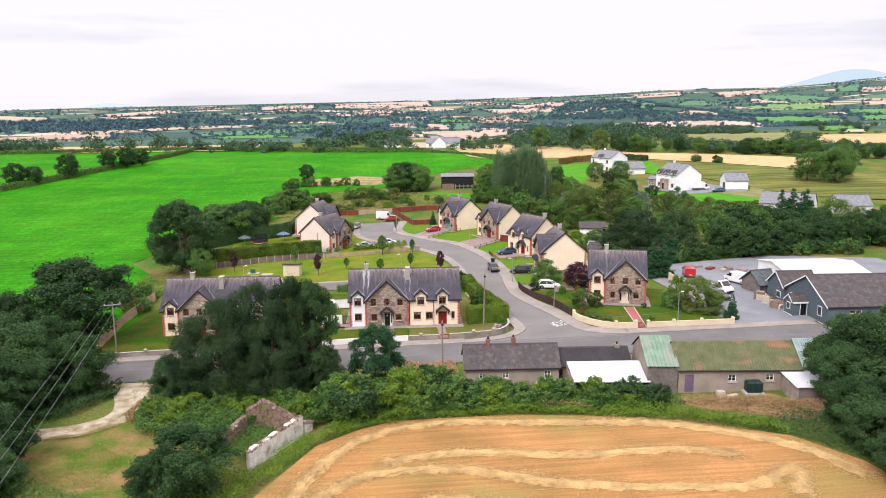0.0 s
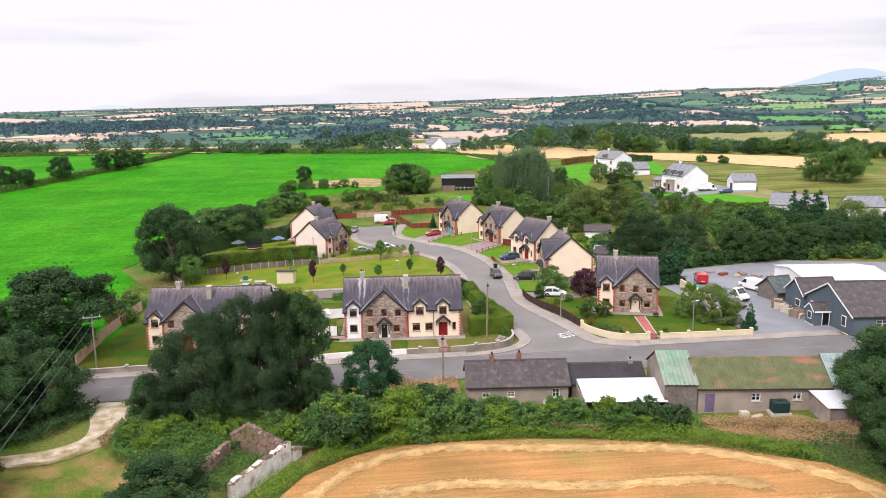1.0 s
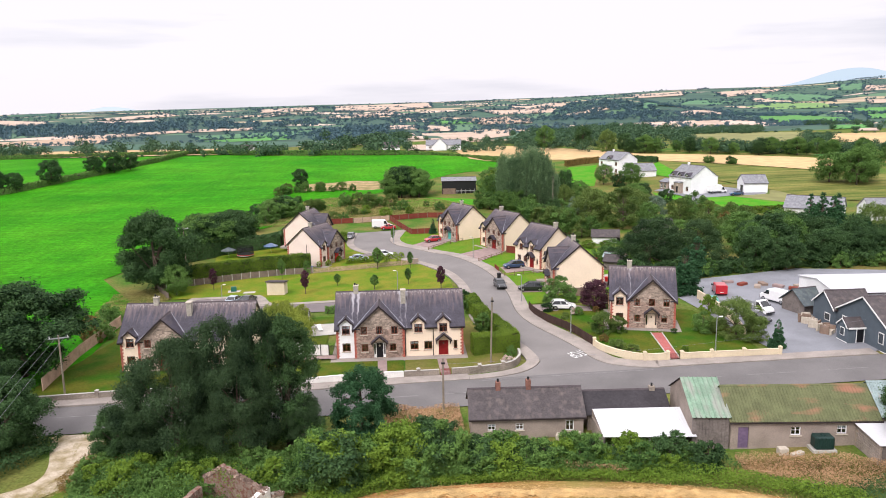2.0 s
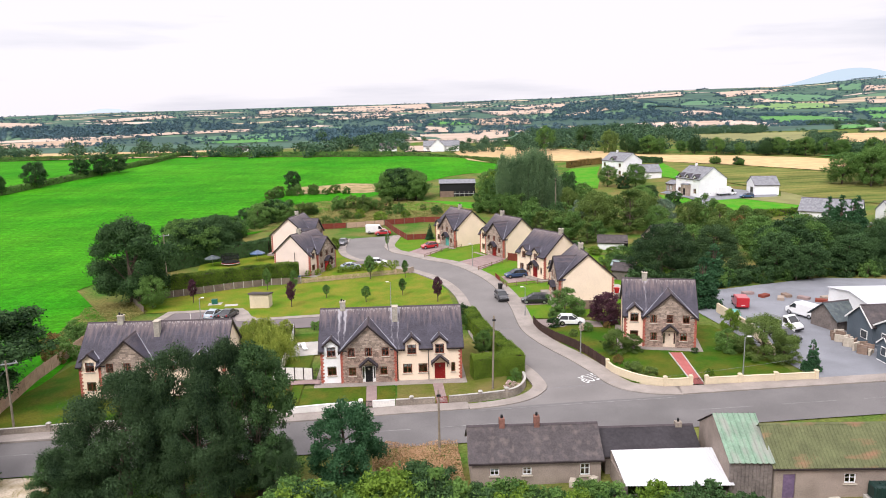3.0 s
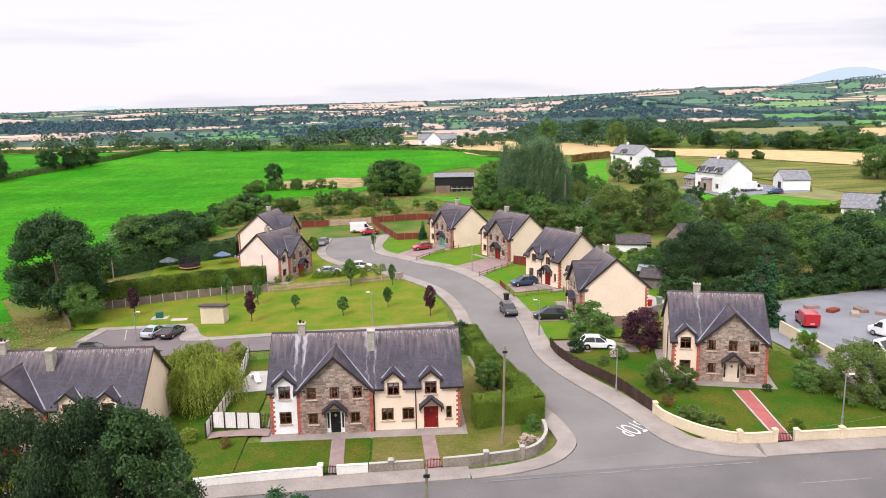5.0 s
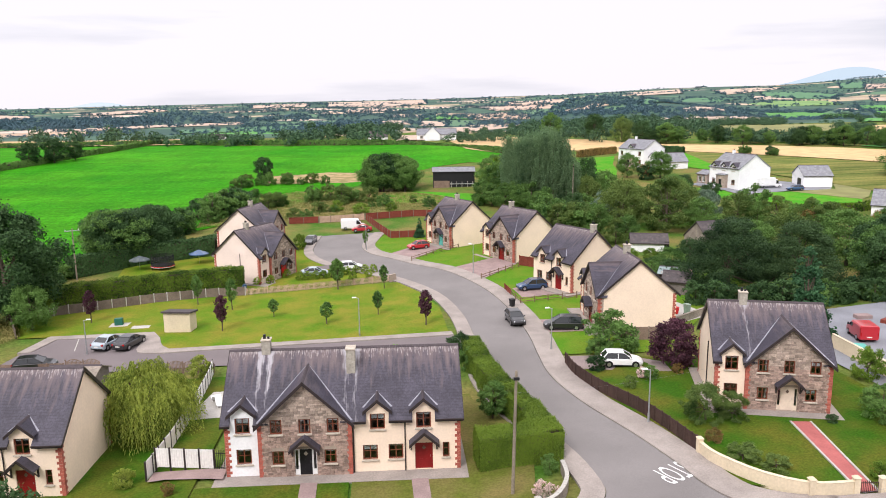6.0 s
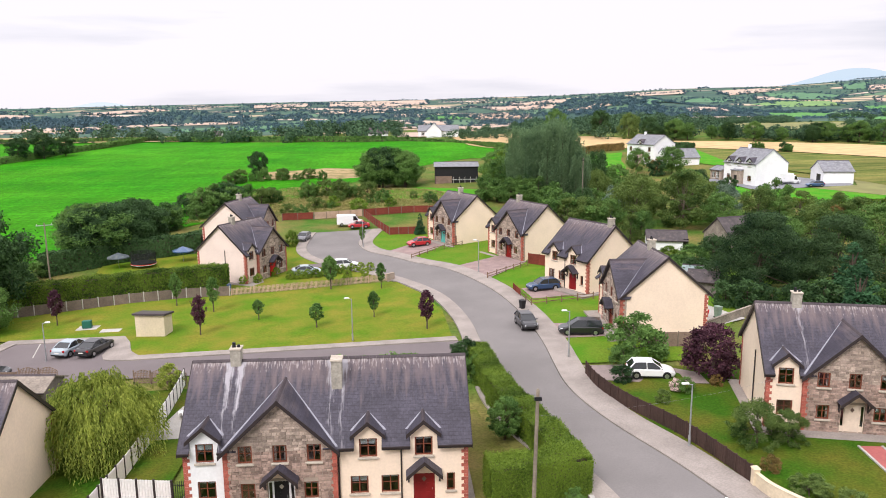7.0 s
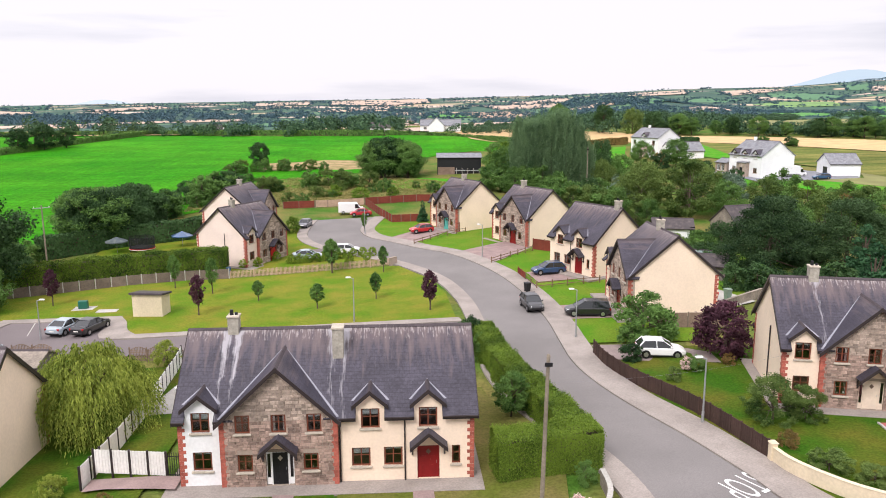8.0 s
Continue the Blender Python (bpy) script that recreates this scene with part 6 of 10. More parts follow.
# ---- round the green
panel_fence("concrete_fence", [(-47.2, 48.1), (-44.0, 49.3), (-37.3, 52.0), (-30.5, 54.8), (-23.6, 56.3), (-18.0, 56.5)], 1.3, "fence_conc", "kerb", 2.0, "weathered concrete post and panel fence")
panel_fence("side_fence", [(-47.2, 48.1), (-42.6, 40.0)], 1.2, "fence_conc", "fence_conc", 2.3, "weathered grey panel fence at the pasture edge")
hedge("hedge", [(-47.6, 50.2), (-37.8, 54.6), (-31.0, 57.5), (-24.2, 59.3), (-19.0, 59.9)], 2.4, 3.4, "leaf_hedge", 0.09, 220, "tall clipped green hedge behind the concrete fence", 5)
picket_fence("picket_fence", [(-17.8, 56.5), (-12.0, 57.5), (-5.0, 58.5), (3.0, 59.5)], 1.05, "fence_pale", "light wooden picket fence round a front garden")
garden_wall("stone_pier_wall", [(3.0, 59.5), (3.9, 60.1)], 1.0, "mortar", "short rubble stone end wall", 0.35)
# ---- along the row
panel_fence("pale_fence", [(-13.0, 116.2), (-2.9, 116.7)], 1.5, "fence_pale", "fence_conc", 2.6, "weathered light boundary fence", boards=True)
panel_fence("red_fence", [(-19.7, 116.2), (-13.2, 116.2)], 1.5, "fence_red", "fence_conc", 2.6, "red-brown stained boundary fence", boards=True)
panel_fence("red_fence", [(-2.7, 116.8), (8.1, 116.4), (14, 114)], 1.5, "fence_red", "fence_conc", 2.6, "red-brown stained boundary fence", boards=True)
panel_fence("red_fence", [(-2.6, 116.4), (0.2, 104.5), (3.0, 94.0)], 1.5, "fence_red", "fence_conc", 2.0, "red-brown stained fence along the turning area", boards=True)
panel_fence("red_fence", [(3.0, 94.0), (8.2, 93.0)], 1.4, "fence_red", "fence_conc", 2.0, "red-brown stained garden fence", boards=True)
panel_fence("red_fence", [(14.2, 80.6), (18.0, 84.6)], 1.6, "fence_red", "fence_red", 1.9, "red-brown stained fence between two houses", boards=True)
panel_fence("red_fence", [(23.6, 64.6), (26.4, 62.0)], 1.6, "fence_red", "fence_red", 1.9, "red-brown stained fence between two houses", boards=True)
rail_fence("rail_fence", [(6.6, 72.4), (10.5, 76.8), (15.2, 80.2)], 0.75, "fence_brown", "low brown post and rail fence between lawns")
rail_fence("rail_fence", [(16.6, 57.0), (19.6, 60.0), (23.3, 63.4)], 0.85, "fence_brown", "low brown post and rail fence between lawns")
rail_fence("rail_fence", [(19.6, 47.4), (20.2, 43.2), (24, 44.0), (28.0, 44.6)], 0.85, "fence_brown", "low brown post and rail fence round a lawn")
panel_fence("red_fence", [(19.2, 50.6), (19.6, 47.6)], 0.9, "fence_red", "fence_red", 1.6, "low red-brown front fence", boards=True)
panel_fence("back_fence", [(36.0, 40.0), (40.5, 52.0), (37.0, 62.0)], 1.6, "fence_red", "fence_red", 1.9, "red-brown stained back garden fence", boards=True)
garden_wall("back_wall", [(35.5, 30.2), (43.5, 36.0)], 0.95, "wall_stone", "grey block wall beside the back yard")
panel_fence("grey_fence", [(28.0, 26.6), (35.0, 25.6)], 1.5, "fence_wood", "fence_conc", 1.85, "grey weathered fence beside the gable")
drape("side_yard", [(33.6, 29.5), (42, 34), (40, 42), (35.6, 39)], 0.09, M["kerb"], 5, "pale concrete back yard", "yard")
for poly in ([(2.6, 79.2), (6.4, 73.2), (12.2, 81.0), (9.2, 86.5)], [(13.2, 65.4), (17.2, 57.6), (23.6, 65.8), (20.4, 71.2)], [(20.3, 51.0), (20.9, 46.0), (27.2, 47.0), (24.6, 52.4)], [(20.5, 35.8), (20.6, 30.6), (26.8, 30.4), (26.4, 35.4)]):
    drape("driveway", poly, 0.09, M["paving"], 5, "reddish brown paved driveway before a house", "drive")
drape("west_garden_drive", [(-11.2, 70.6), (-2.6, 71.4), (-4.8, 74.6), (-10.5, 73.0)], 0.12, M["tarmac_red"], 5, "driveway beside the pink house", "drive")
drape("west_house_lawn", [(-19, 58.4), (2.6, 61.6), (-4.0, 69.5), (-9.6, 77.0), (-12.6, 84.0), (-13.4, 92), (-30, 100), (-44, 84), (-40, 62)], 0.055, M["lawn"], 5, "mown lawn round the pink houses", "lawn")
# ---- lamps, poles and wires
street_lamp(-0.4, 33.4, 4.6, 180)
street_lamp(24.3, 4.9, 4.6, 180)
street_lamp(20.4, 24.6, 4.6, 180)
street_lamp(41.0, -5.5, 4.6, 0)
street_lamp(-31.0, 32.1, 4.0, 0)
street_lamp(-1.4, 84.2, 4.6, 180)
street_lamp(15.8, 60.8, 4.6, 180)
power_pole(11.7, -4.4, 8.8, "weathered wooden utility pole in the front garden", False, 0, 1.2)
power_pole(-41.3, -7.0, 7.6, "weathered wooden utility pole with a steel crossarm", True, 20)
WIRE_END = ((-22, -100, 11.2), (-20.6, -100, 11.4), (-19.2, -100, 11.6))
power_pole(-20.6, -100, 11.9, "weathered wooden utility pole beside the field", True, 20)
power_pole(-56, 3, 7.0, "weathered wooden utility pole among the trees", True, 20)
power_pole(4.6, -20.6, 6.4, "thin dark utility pole at the roadside", False)
power_pole(-48.3, 72.3, 8.5, "tall wooden utility pole in the boundary hedge", True, 30)
power_pole(44.5, 117.0, 12.0, "tall wooden utility pole among the trees", False)
for k in (-1.0, 0.0, 1.0):
    c, s = math.cos(radians(20)), math.sin(radians(20))
    wire((-41.3 + k * c, -7.0 + k * s, 6.6), WIRE_END[int(k) + 1], 0.6, 0.013)
wire((11.9, -4.4, 7.5), (32.2, 6.2, 5.4), 0.5, 0.003)
wire((4.6, -20.6, 6.0), (60.8, -6.0, 5.0), 0.9, 0.007)

# ---- road marking
txt = bpy.data.curves.new("stop_text", "FONT")
txt.body, txt.size, txt.align_x, txt.align_y, txt.extrude = "STOP", 1.2, "CENTER", "CENTER", 0.0
tob = new("stop_text", txt)
tme = bpy.data.meshes.new_from_object(tob.evaluated_get(bpy.context.evaluated_depsgraph_get()))
bpy.data.objects.remove(tob)
tme.materials.append(M["paint"])
mk = tagged(new("road_marking", tme), "white painted STOP lettering on the asphalt", "road marking")
mk.matrix_basis = pose(23.35, -3.25, ground_z(23.35, -3.25) + 0.075, 0, -1.6, 0) @ pose(0, 0, 0, 0, 0, 208) @ Matrix.Diagonal((1.0, 2.7, 1, 1))
for x in range(-58, 60, 9):
    if 12 < x < 30:
        continue
    ribbon("centre_line", [(x, -14.35), (x + 6, -14.35)], [(x, -14.47), (x + 6, -14.47)], 0.036, M["paint_worn"], "worn white centre line dash", "road marking")
ribbon("edge_line", [(9.5, -10.75), (20, -10.7), (31, -10.75)], [(9.5, -10.87), (20, -10.82), (31, -10.87)], 0.05, M["paint_worn"], "worn white line across the junction", "road marking")

# ---------------------------------------------------------------- farm buildings, yard, distant houses
def rust_mat(name, c0, c1, pos=(0.5, 0.62), rough=0.7, stretch=(0.5, 0.5, 0.5), scale=1.0):
    m = mat(name, c0, rough, 0.25, 10, 60, 0.2)
    n, l = m.node_tree.nodes, m.node_tree.links
    b = n["Principled BSDF"]
    base = b.inputs["Base Color"].links[0].from_socket
    co, mp, nz, rp, mx = n.new("ShaderNodeTexCoord"), n.new("ShaderNodeMapping"), n.new("ShaderNodeTexNoise"), n.new("ShaderNodeValToRGB"), n.new("ShaderNodeMixRGB")
    mp.inputs["Scale"].default_value = stretch
    nz.inputs["Scale"].default_value, nz.inputs["Detail"].default_value = scale, 7
    rp.color_ramp.elements[0].position, rp.color_ramp.elements[1].position = pos
    mx.inputs[2].default_value = (*c1, 1)
    l.new(co.outputs["Object"], mp.inputs[0]), l.new(mp.outputs[0], nz.inputs[0]), l.new(nz.outputs[0], rp.inputs[0])
    l.new(rp.outputs[0], mx.inputs[0]), l.new(base, mx.inputs[1]), l.new(mx.outputs[0], b.inputs["Base Color"])
    return m


M["tin_green"] = rust_mat("mossy_rusting_sheet", (0.130, 0.142, 0.066), (0.27, 0.135, 0.085), (0.53, 0.68), 0.8, (0.35, 0.9, 0.9), 0.8)
M["tin_pale"] = rust_mat("pale_green_sheet", (0.21, 0.32, 0.23), (0.25, 0.27, 0.23), (0.42, 0.62), 0.6, (2.0, 0.5, 0.5), 0.7)
M["tin_blue"] = rust_mat("bluish_rusting_sheet", (0.30, 0.38, 0.38), (0.36, 0.17, 0.10), (0.52, 0.66), 0.6, (1.4, 0.6, 0.6), 0.8)
M["slate_old"] = rust_mat("old_slate", (0.080, 0.068, 0.070), (0.14, 0.115, 0.105), (0.50, 0.80), 0.75, (1.5, 1.5, 0.6), 1.2)
M["slate_grey"] = rust_mat("grey_slate", (0.20, 0.205, 0.225), (0.26, 0.26, 0.27), (0.45, 0.7), 0.6, (1.5, 1.5, 0.6), 1.2)
M["car_dark_glass"] = mat("dark_window_glass", (0.05, 0.06, 0.07), 0.08, 0.05, 5, 20, 0, spec=0.6)
M["slate_blue"] = rust_mat("blue_grey_sheet", (0.085, 0.105, 0.115), (0.13, 0.15, 0.14), (0.45, 0.75), 0.6, (1.5, 1.5, 0.6), 1.2)
M["roof_felt"] = mat("old_roofing_felt", (0.045, 0.040, 0.045), 0.8, 0.3, 6, 40, 0.3)
M["old_brick"] = mat("old_chimney_brick", (0.23, 0.11, 0.085), 0.9, 0.3, 20, 60, 0.3)
M["brick_wall"] = mat("block_wall", (0.36, 0.30, 0.26), 0.95, 0.3, 8, 60, 0.4)
M["board_grey"] = mat("weathered_boards", (0.20, 0.17, 0.155), 0.9, 0.3, 10, 50, 0.4)
M["purple_door"] = mat("faded_purple_paint", (0.16, 0.11, 0.19), 0.7, 0.2, 10, 40, 0.1)
M["green_tank"] = mat("dark_green_plastic", (0.012, 0.035, 0.03), 0.5, 0.15, 10, 40, 0.1)
M["tin_white_roof"] = mat("white_roof_sheet", (0.60, 0.60, 0.62), 0.55, 0.05, 4, 40, 0.05)


def barn(name, m, L, D, he, hr, wall, roof, label, category="shed", holes=(), window_frame="white_pvc", ridge_at=0.5, over=0.25, tin=False, doors=(), chimneys=(), group=""):
    """A gabled building along x, front at y=0. holes: windows (x, z, w, h) in the front wall."""
    o = thing(name, m, label, category, group)
    T, ry = 0.3, D * ridge_at
    hs = [(x, x + w, z, z + h) for x, z, w, h in holes] + [(x, x + w, 0.0, h) for x, w, h, _ in doors]
    part("front_wall", strip_wall(B(), 0, L, lambda x: he, hs, 0, T), M[wall], o)
    part("back_wall", box(B(), 0.3, L - 0.3, D - T, D, -0.4, he), M[wall], o)
    prof = [(T, -0.4), (D, -0.4), (D, he), (ry, hr - 0.02), (T, he + T * (hr - he) / ry)]
    for a, b in ((0.0, 0.3), (L - 0.3, L)):
        part("gable_wall", prism(B(), prof, "x", a, b), M[wall], o)
    s1, s2 = (hr - he) / ry, (hr - he) / (D - ry)
    q1 = [(-over, -over, he - over * s1 + 0.08), (L + over, -over, he - over * s1 + 0.08), (L + over, ry, hr + 0.08), (-over, ry, hr + 0.08)]
    q2 = [(-over, D + over, he - over * s2 + 0.08), (L + over, D + over, he - over * s2 + 0.08), (L + over, ry, hr + 0.08), (-over, ry, hr + 0.08)]
    for q in (q1, q2):
        part("roof_slope", ribbed(q, M[roof]) if tin else slab(B(), q, 0.1), M[roof], o)
    part("ridge", prism(B(), [(ry - 0.15, hr + 0.02), (ry, hr + 0.16), (ry + 0.15, hr + 0.02)], "x", -over, L + over), M["ridge"] if not tin else M[roof], o)
    if he - over * s1 > 1.2:
        part("gutter", box(B(), -over, L + over, -over - 0.1, -over, he - over * s1 - 0.06, he - over * s1 + 0.05), M["fascia"] if window_frame != "white_grey" else M["white_pvc"], o)
    for w in holes:
        window_parts(o, *w, 0.0, "white_pvc" if window_frame != "wood_brown" else "wood_brown", sill="sill")
    for x, w, h, dm in doors:
        part("door", soft_box(B(), x + 0.02, x + w - 0.02, 0.08, 0.14, 0.02, h - 0.02, 0.01), M[dm], o)
    for cx, cw, ch, cm in chimneys:
        c = part("chimney", soft_box(B(), cx - cw / 2, cx + cw / 2, ry - 0.28, ry + 0.28, hr - 0.4, hr + ch, 0.02), M[cm], o)
        part("chimney_pot", rod(B(), (cx, ry, hr + ch), (cx, ry, hr + ch + 0.3), 0.11, 0.1, 8), M["black_plastic"], c)
    return o


# ---- the farm row south of the road
barn("cottage", pose(7.0, -27.2, 0.25, 0, 0, -1.5), 11.2, 5.3, 2.35, 4.35, "pebble", "slate_old", "low pebble-dashed farm cottage with an old slate roof", "cottage", holes=[(1.6, 0.95, 0.8, 0.7), (4.4, 0.95, 0.8, 0.7), (9.4, 0.75, 0.85, 1.1)], chimneys=[(2.9, 0.5, 0.75, "old_brick"), (6.0, 0.5, 0.9, "old_brick")])
barn("outhouse", pose(18.9, -26.4, 0.5, 0, 0, -1.5), 8.3, 5.0, 1.8, 3.2, "pebble", "roof_felt", "low outhouse with a curved dark old roof", "outhouse", chimneys=[(7.2, 0.6, 0.4, "wall_stone")])
lt = thing("lean_to", pose(19.0, -27.0, 0.5, 0, 0, -2), "open lean-to with a white sheet-metal roof", "lean-to")
part("roof_sheet", ribbed([(0.2, -4.9, 1.75), (9.0, -5.1, 1.65), (9.0, 0, 2.5), (0.2, 0, 2.5)], None, 0.25, 0.018), M["tin_white_roof"], lt)
for x in (0.3, 4.6, 8.8):
    part("post", box(B(), x - 0.07, x + 0.07, -4.85, -4.71, -0.3, 1.65), M["board_grey"], lt)
part("back_wall", box(B(), 0.2, 9.0, 0.0, 0.2, -0.3, 2.42), M["pebble"], lt)
part("side_wall", box(B(), 0.2, 0.4, -4.6, -0.0, -0.3, 1.6), M["pebble"], lt)
part("front_wall", box(B(), 0.45, 8.8, -4.7, -4.55, -0.3, 0.8), M["board_grey"], lt)
gb = thing("barn", pose(27.5, -32.0, 0.75, 0, 0, -6), "boarded barn with a pale green corrugated roof", "barn")
part("front_wall", strip_wall(B(), 0, 3.4, lambda x: 3.3, [], 0, 0.2), M["board_grey"], gb)
for i in range(11):
    part("board", box(B(), 0.02 + i * 0.3, 0.28 + i * 0.3, -0.04, 0, -0.2, 3.28), M["board_grey"], gb)
for a, b in ((0, 0.2), (3.2, 3.4)):
    part("gable_wall", prism(B(), [(0.2, -0.4), (8.5, -0.4), (8.5, 3.0), (4.6, 5.35), (0.2, 3.3)], "x", a, b), M["pebble"], gb)
part("back_wall", box(B(), 0.2, 3.2, 8.3, 8.5, -0.4, 3.0), M["pebble"], gb)
part("roof_slope", ribbed([(-0.15, -0.3, 3.25), (3.5, -0.3, 3.25), (3.5, 4.6, 5.45), (-0.15, 4.6, 5.45)], None, 0.42, 0.05), M["tin_pale"], gb)
part("roof_slope", ribbed([(-0.15, 8.8, 2.95), (3.5, 8.8, 2.95), (3.5, 4.6, 5.45), (-0.15, 4.6, 5.45)], None, 0.42, 0.05), M["slate_old"], gb)
barn("long_shed", pose(30.95, -32.55, 0.9, 0, 0, -4), 13.85, 6.2, 2.75, 5.0, "pebble", "tin_green", "long rendered shed under a mossy rusting tin roof", "shed", holes=[(5.6, 1.25, 0.95, 0.85), (9.9, 1.35, 0.95, 0.85)], tin=True, doors=[(0.7, 1.0, 2.1, "purple_door")], over=0.2)
barn("shed_end", pose(45.0, -33.5, 1.2, 0, 0, -4), 2.8, 6.2, 2.72, 4.95, "pebble", "tin_blue", "shed end bay with a bluish rusting tin roof", "shed", tin=True, over=0.15)
fl2 = thing("flat_shed", pose(42.2, -37.6, 1.15, 0, 0, -4), "low block lean-to with a flat white roof", "lean-to")
for r in range(8):
    for c in range(6):
        part("block", soft_box(B(), 0.0, 0.2, c * 0.62 + (r % 2) * 0.3, c * 0.62 + (r % 2) * 0.3 + 0.6, r * 0.24, r * 0.24 + 0.22, 0.012), M["brick_wall"], fl2)
part("front_wall", box(B(), 0.2, 4.4, 0.0, 0.2, -0.3, 1.9), M["board_grey"], fl2)
part("side_wall", box(B(), 0.04, 0.16, 0.0, 4.2, -0.3, 1.92), M["mortar"], fl2)
part("roof_sheet", slab(B(), [(-0.2, -0.25, 2.02), (4.6, -0.25, 2.02), (4.6, 4.3, 2.3), (-0.2, 4.3, 2.3)], 0.06), M["tin_white_roof"], fl2)
tk = thing("oil_tank", at(38.2, -34.4, -4), "dark green plastic oil tank on a concrete base", "tank")
part("base", soft_box(B(), -0.2, 2.0, -0.1, 1.3, -0.2, 0.2, 0.02), M["kerb"], tk)
part("body", soft_box(B(), 0, 1.8, 0, 1.15, 0.2, 1.45, 0.14), M["green_tank"], tk)
for i in range(5):
    part("rib", soft_box(B(), 0.12 + i * 0.36, 0.24 + i * 0.36, -0.03, 1.18, 0.28, 1.4, 0.02), M["green_tank"], tk)
part("lid", rod(B(), (0.9, 0.6, 1.44), (0.9, 0.6, 1.56), 0.28, 0.25, 14), M["green_tank"], tk)
for i, (x, y, w, d, h) in enumerate([(35.2, -34.2, 0.9, 0.7, 0.6), (36.4, -34.6, 1.4, 0.5, 0.25), (17.4, -28.2, 0.7, 0.6, 0.7), (15.6, -28.0, 0.9, 0.5, 0.5)]):
    tagged(part("crate", soft_box(B(), -w / 2, w / 2, -d / 2, d / 2, -0.05, h, 0.04), M["sill"], m=at(x, y, i * 23)), "pale weathered crate beside the farm wall", "crate", "crates")

# ---- ruined cottage
ru = thing("ruined_cottage", IDENT, "roofless ruined stone cottage with a whitewashed wall", "ruin")


def ruin_wall(a, b, h0, h1, material, seed, thick=0.45, name="ruin_wall"):
    rnd = random.Random(seed)
    n = 14
    d = Vector((b[0] - a[0], b[1] - a[1], 0))
    s = Vector((-d.y, d.x, 0)).normalized() * thick / 2
    bm = B()
    tops = [h0 + (h1 - h0) * i / n + rnd.uniform(-0.22, 0.18) for i in range(n + 1)]
    P = [Vector((*a, 0)) + d * (i / n) for i in range(n + 1)]
    sides = [[(bm.verts.new((*(q + s * e).xy, gz(q) - 0.4)), bm.verts.new((*(q + s * e).xy, gz(q) + tops[i]))) for i, q in enumerate(P)] for e in (-1, 1)]
    for i in range(n):
        for sd in sides:
            bm.faces.new((sd[i][0], sd[i + 1][0], sd[i + 1][1], sd[i][1]))
        bm.faces.new((sides[0][i][1], sides[0][i + 1][1], sides[1][i + 1][1], sides[1][i][1]))
    for k in (0, -1):
        bm.faces.new((sides[0][k][0], sides[0][k][1], sides[1][k][1], sides[1][k][0]))
    bmesh.ops.recalc_face_normals(bm, faces=bm.faces)
    w = part(name, bm, M[material], ru)
    for i in range(n * 5):
        t = rnd.random()
        c = Vector((*a, 0)) + d * t + s * rnd.uniform(-0.8, 0.8)
        z = ground_z(c.x, c.y) + h0 + (h1 - h0) * t
        ob = part("stone", STONES[i % 8], None, w)
        ob.matrix_basis = Matrix.LocRotScale((c.x, c.y, z), Euler((radians(90 + rnd.uniform(-20, 20)), 0, rnd.uniform(0, 3))), (rnd.uniform(0.25, 0.5), 0.22, rnd.uniform(0.2, 0.35)))


M["ruin_stone"] = rust_mat("ruined_rubble", (0.27, 0.20, 0.16), (0.16, 0.07, 0.05), (0.45, 0.62), 0.95, (2.5, 2.5, 2.5), 1.4)
M["whitewash"] = rust_mat("flaking_whitewash", (0.80, 0.75, 0.69), (0.36, 0.27, 0.22), (0.54, 0.70), 0.95, (0.8, 0.8, 0.8), 1.0)
ruin_wall((-15.3, -45.2), (-11.2, -38.0), 1.9, 2.2, "whitewash", 1)
ruin_wall((-11.0, -37.8), (-10.4, -36.6), 1.4, 0.9, "whitewash", 2)
ruin_wall((-11.4, -38.0), (-15.6, -35.2), 1.8, 3.1, "ruin_stone", 3)
ruin_wall((-15.6, -35.2), (-17.4, -34.0), 3.0, 1.6, "ruin_stone", 4)
ruin_wall((-17.2, -36.6), (-19.6, -41.0), 1.9, 1.1, "ruin_stone", 5)

# ---- yard buildings
gh = barn("grey_workshop", pose(60.9, -11.2, 1.45, 0, 0, 0), 26.0, 12.5, 3.1, 6.3, "render_grey", "slate_old", "dark grey rendered workshop with white-framed windows", "workshop", holes=[(3.2, 1.2, 1.9, 1.3), (7.6, 1.2, 1.9, 1.3), (12.2, 1.2, 1.9, 1.3)])
for y0, z0, y1, z1 in ((-0.3, 2.95, 6.25, 6.38), (12.8, 2.95, 6.25, 6.38)):
    part("bargeboard", slab(B(), [(-0.31, y0, z0), (-0.26, y0, z0), (-0.26, y1, z1), (-0.31, y1, z1)], 0.2), M["white_pvc"], gh)
for wy in (2.2, 10.2):
    wf = part("gable_window", soft_box(B(), -0.05, 0.02, wy - 0.55, wy + 0.55, 1.1, 2.6, 0.02), M["white_pvc"], gh, "white-framed window")
    part("glass_pane", box(B(), -0.06, -0.045, wy - 0.43, wy + 0.43, 1.22, 2.48), M["car_dark_glass"], wf)
part("gable_plinth", box(B(), -0.05, -0.004, 0.0, 12.5, -0.1, 0.25), M["white_pvc"], gh)
pw = barn("entrance_porch", pose(58.6, -5.6, 1.55, 0, 0, 0), 2.5, 2.4, 2.3, 3.2, "render_grey", "slate_old", "small grey entrance porch with a dark door", "porch", doors=[(1.25, 0.95, 2.05, "door_black")], over=0.15)
part("white_plinth", box(B(), -0.05, -0.004, 0.0, 2.4, 0.0, 0.2), M["white_pvc"], pw)
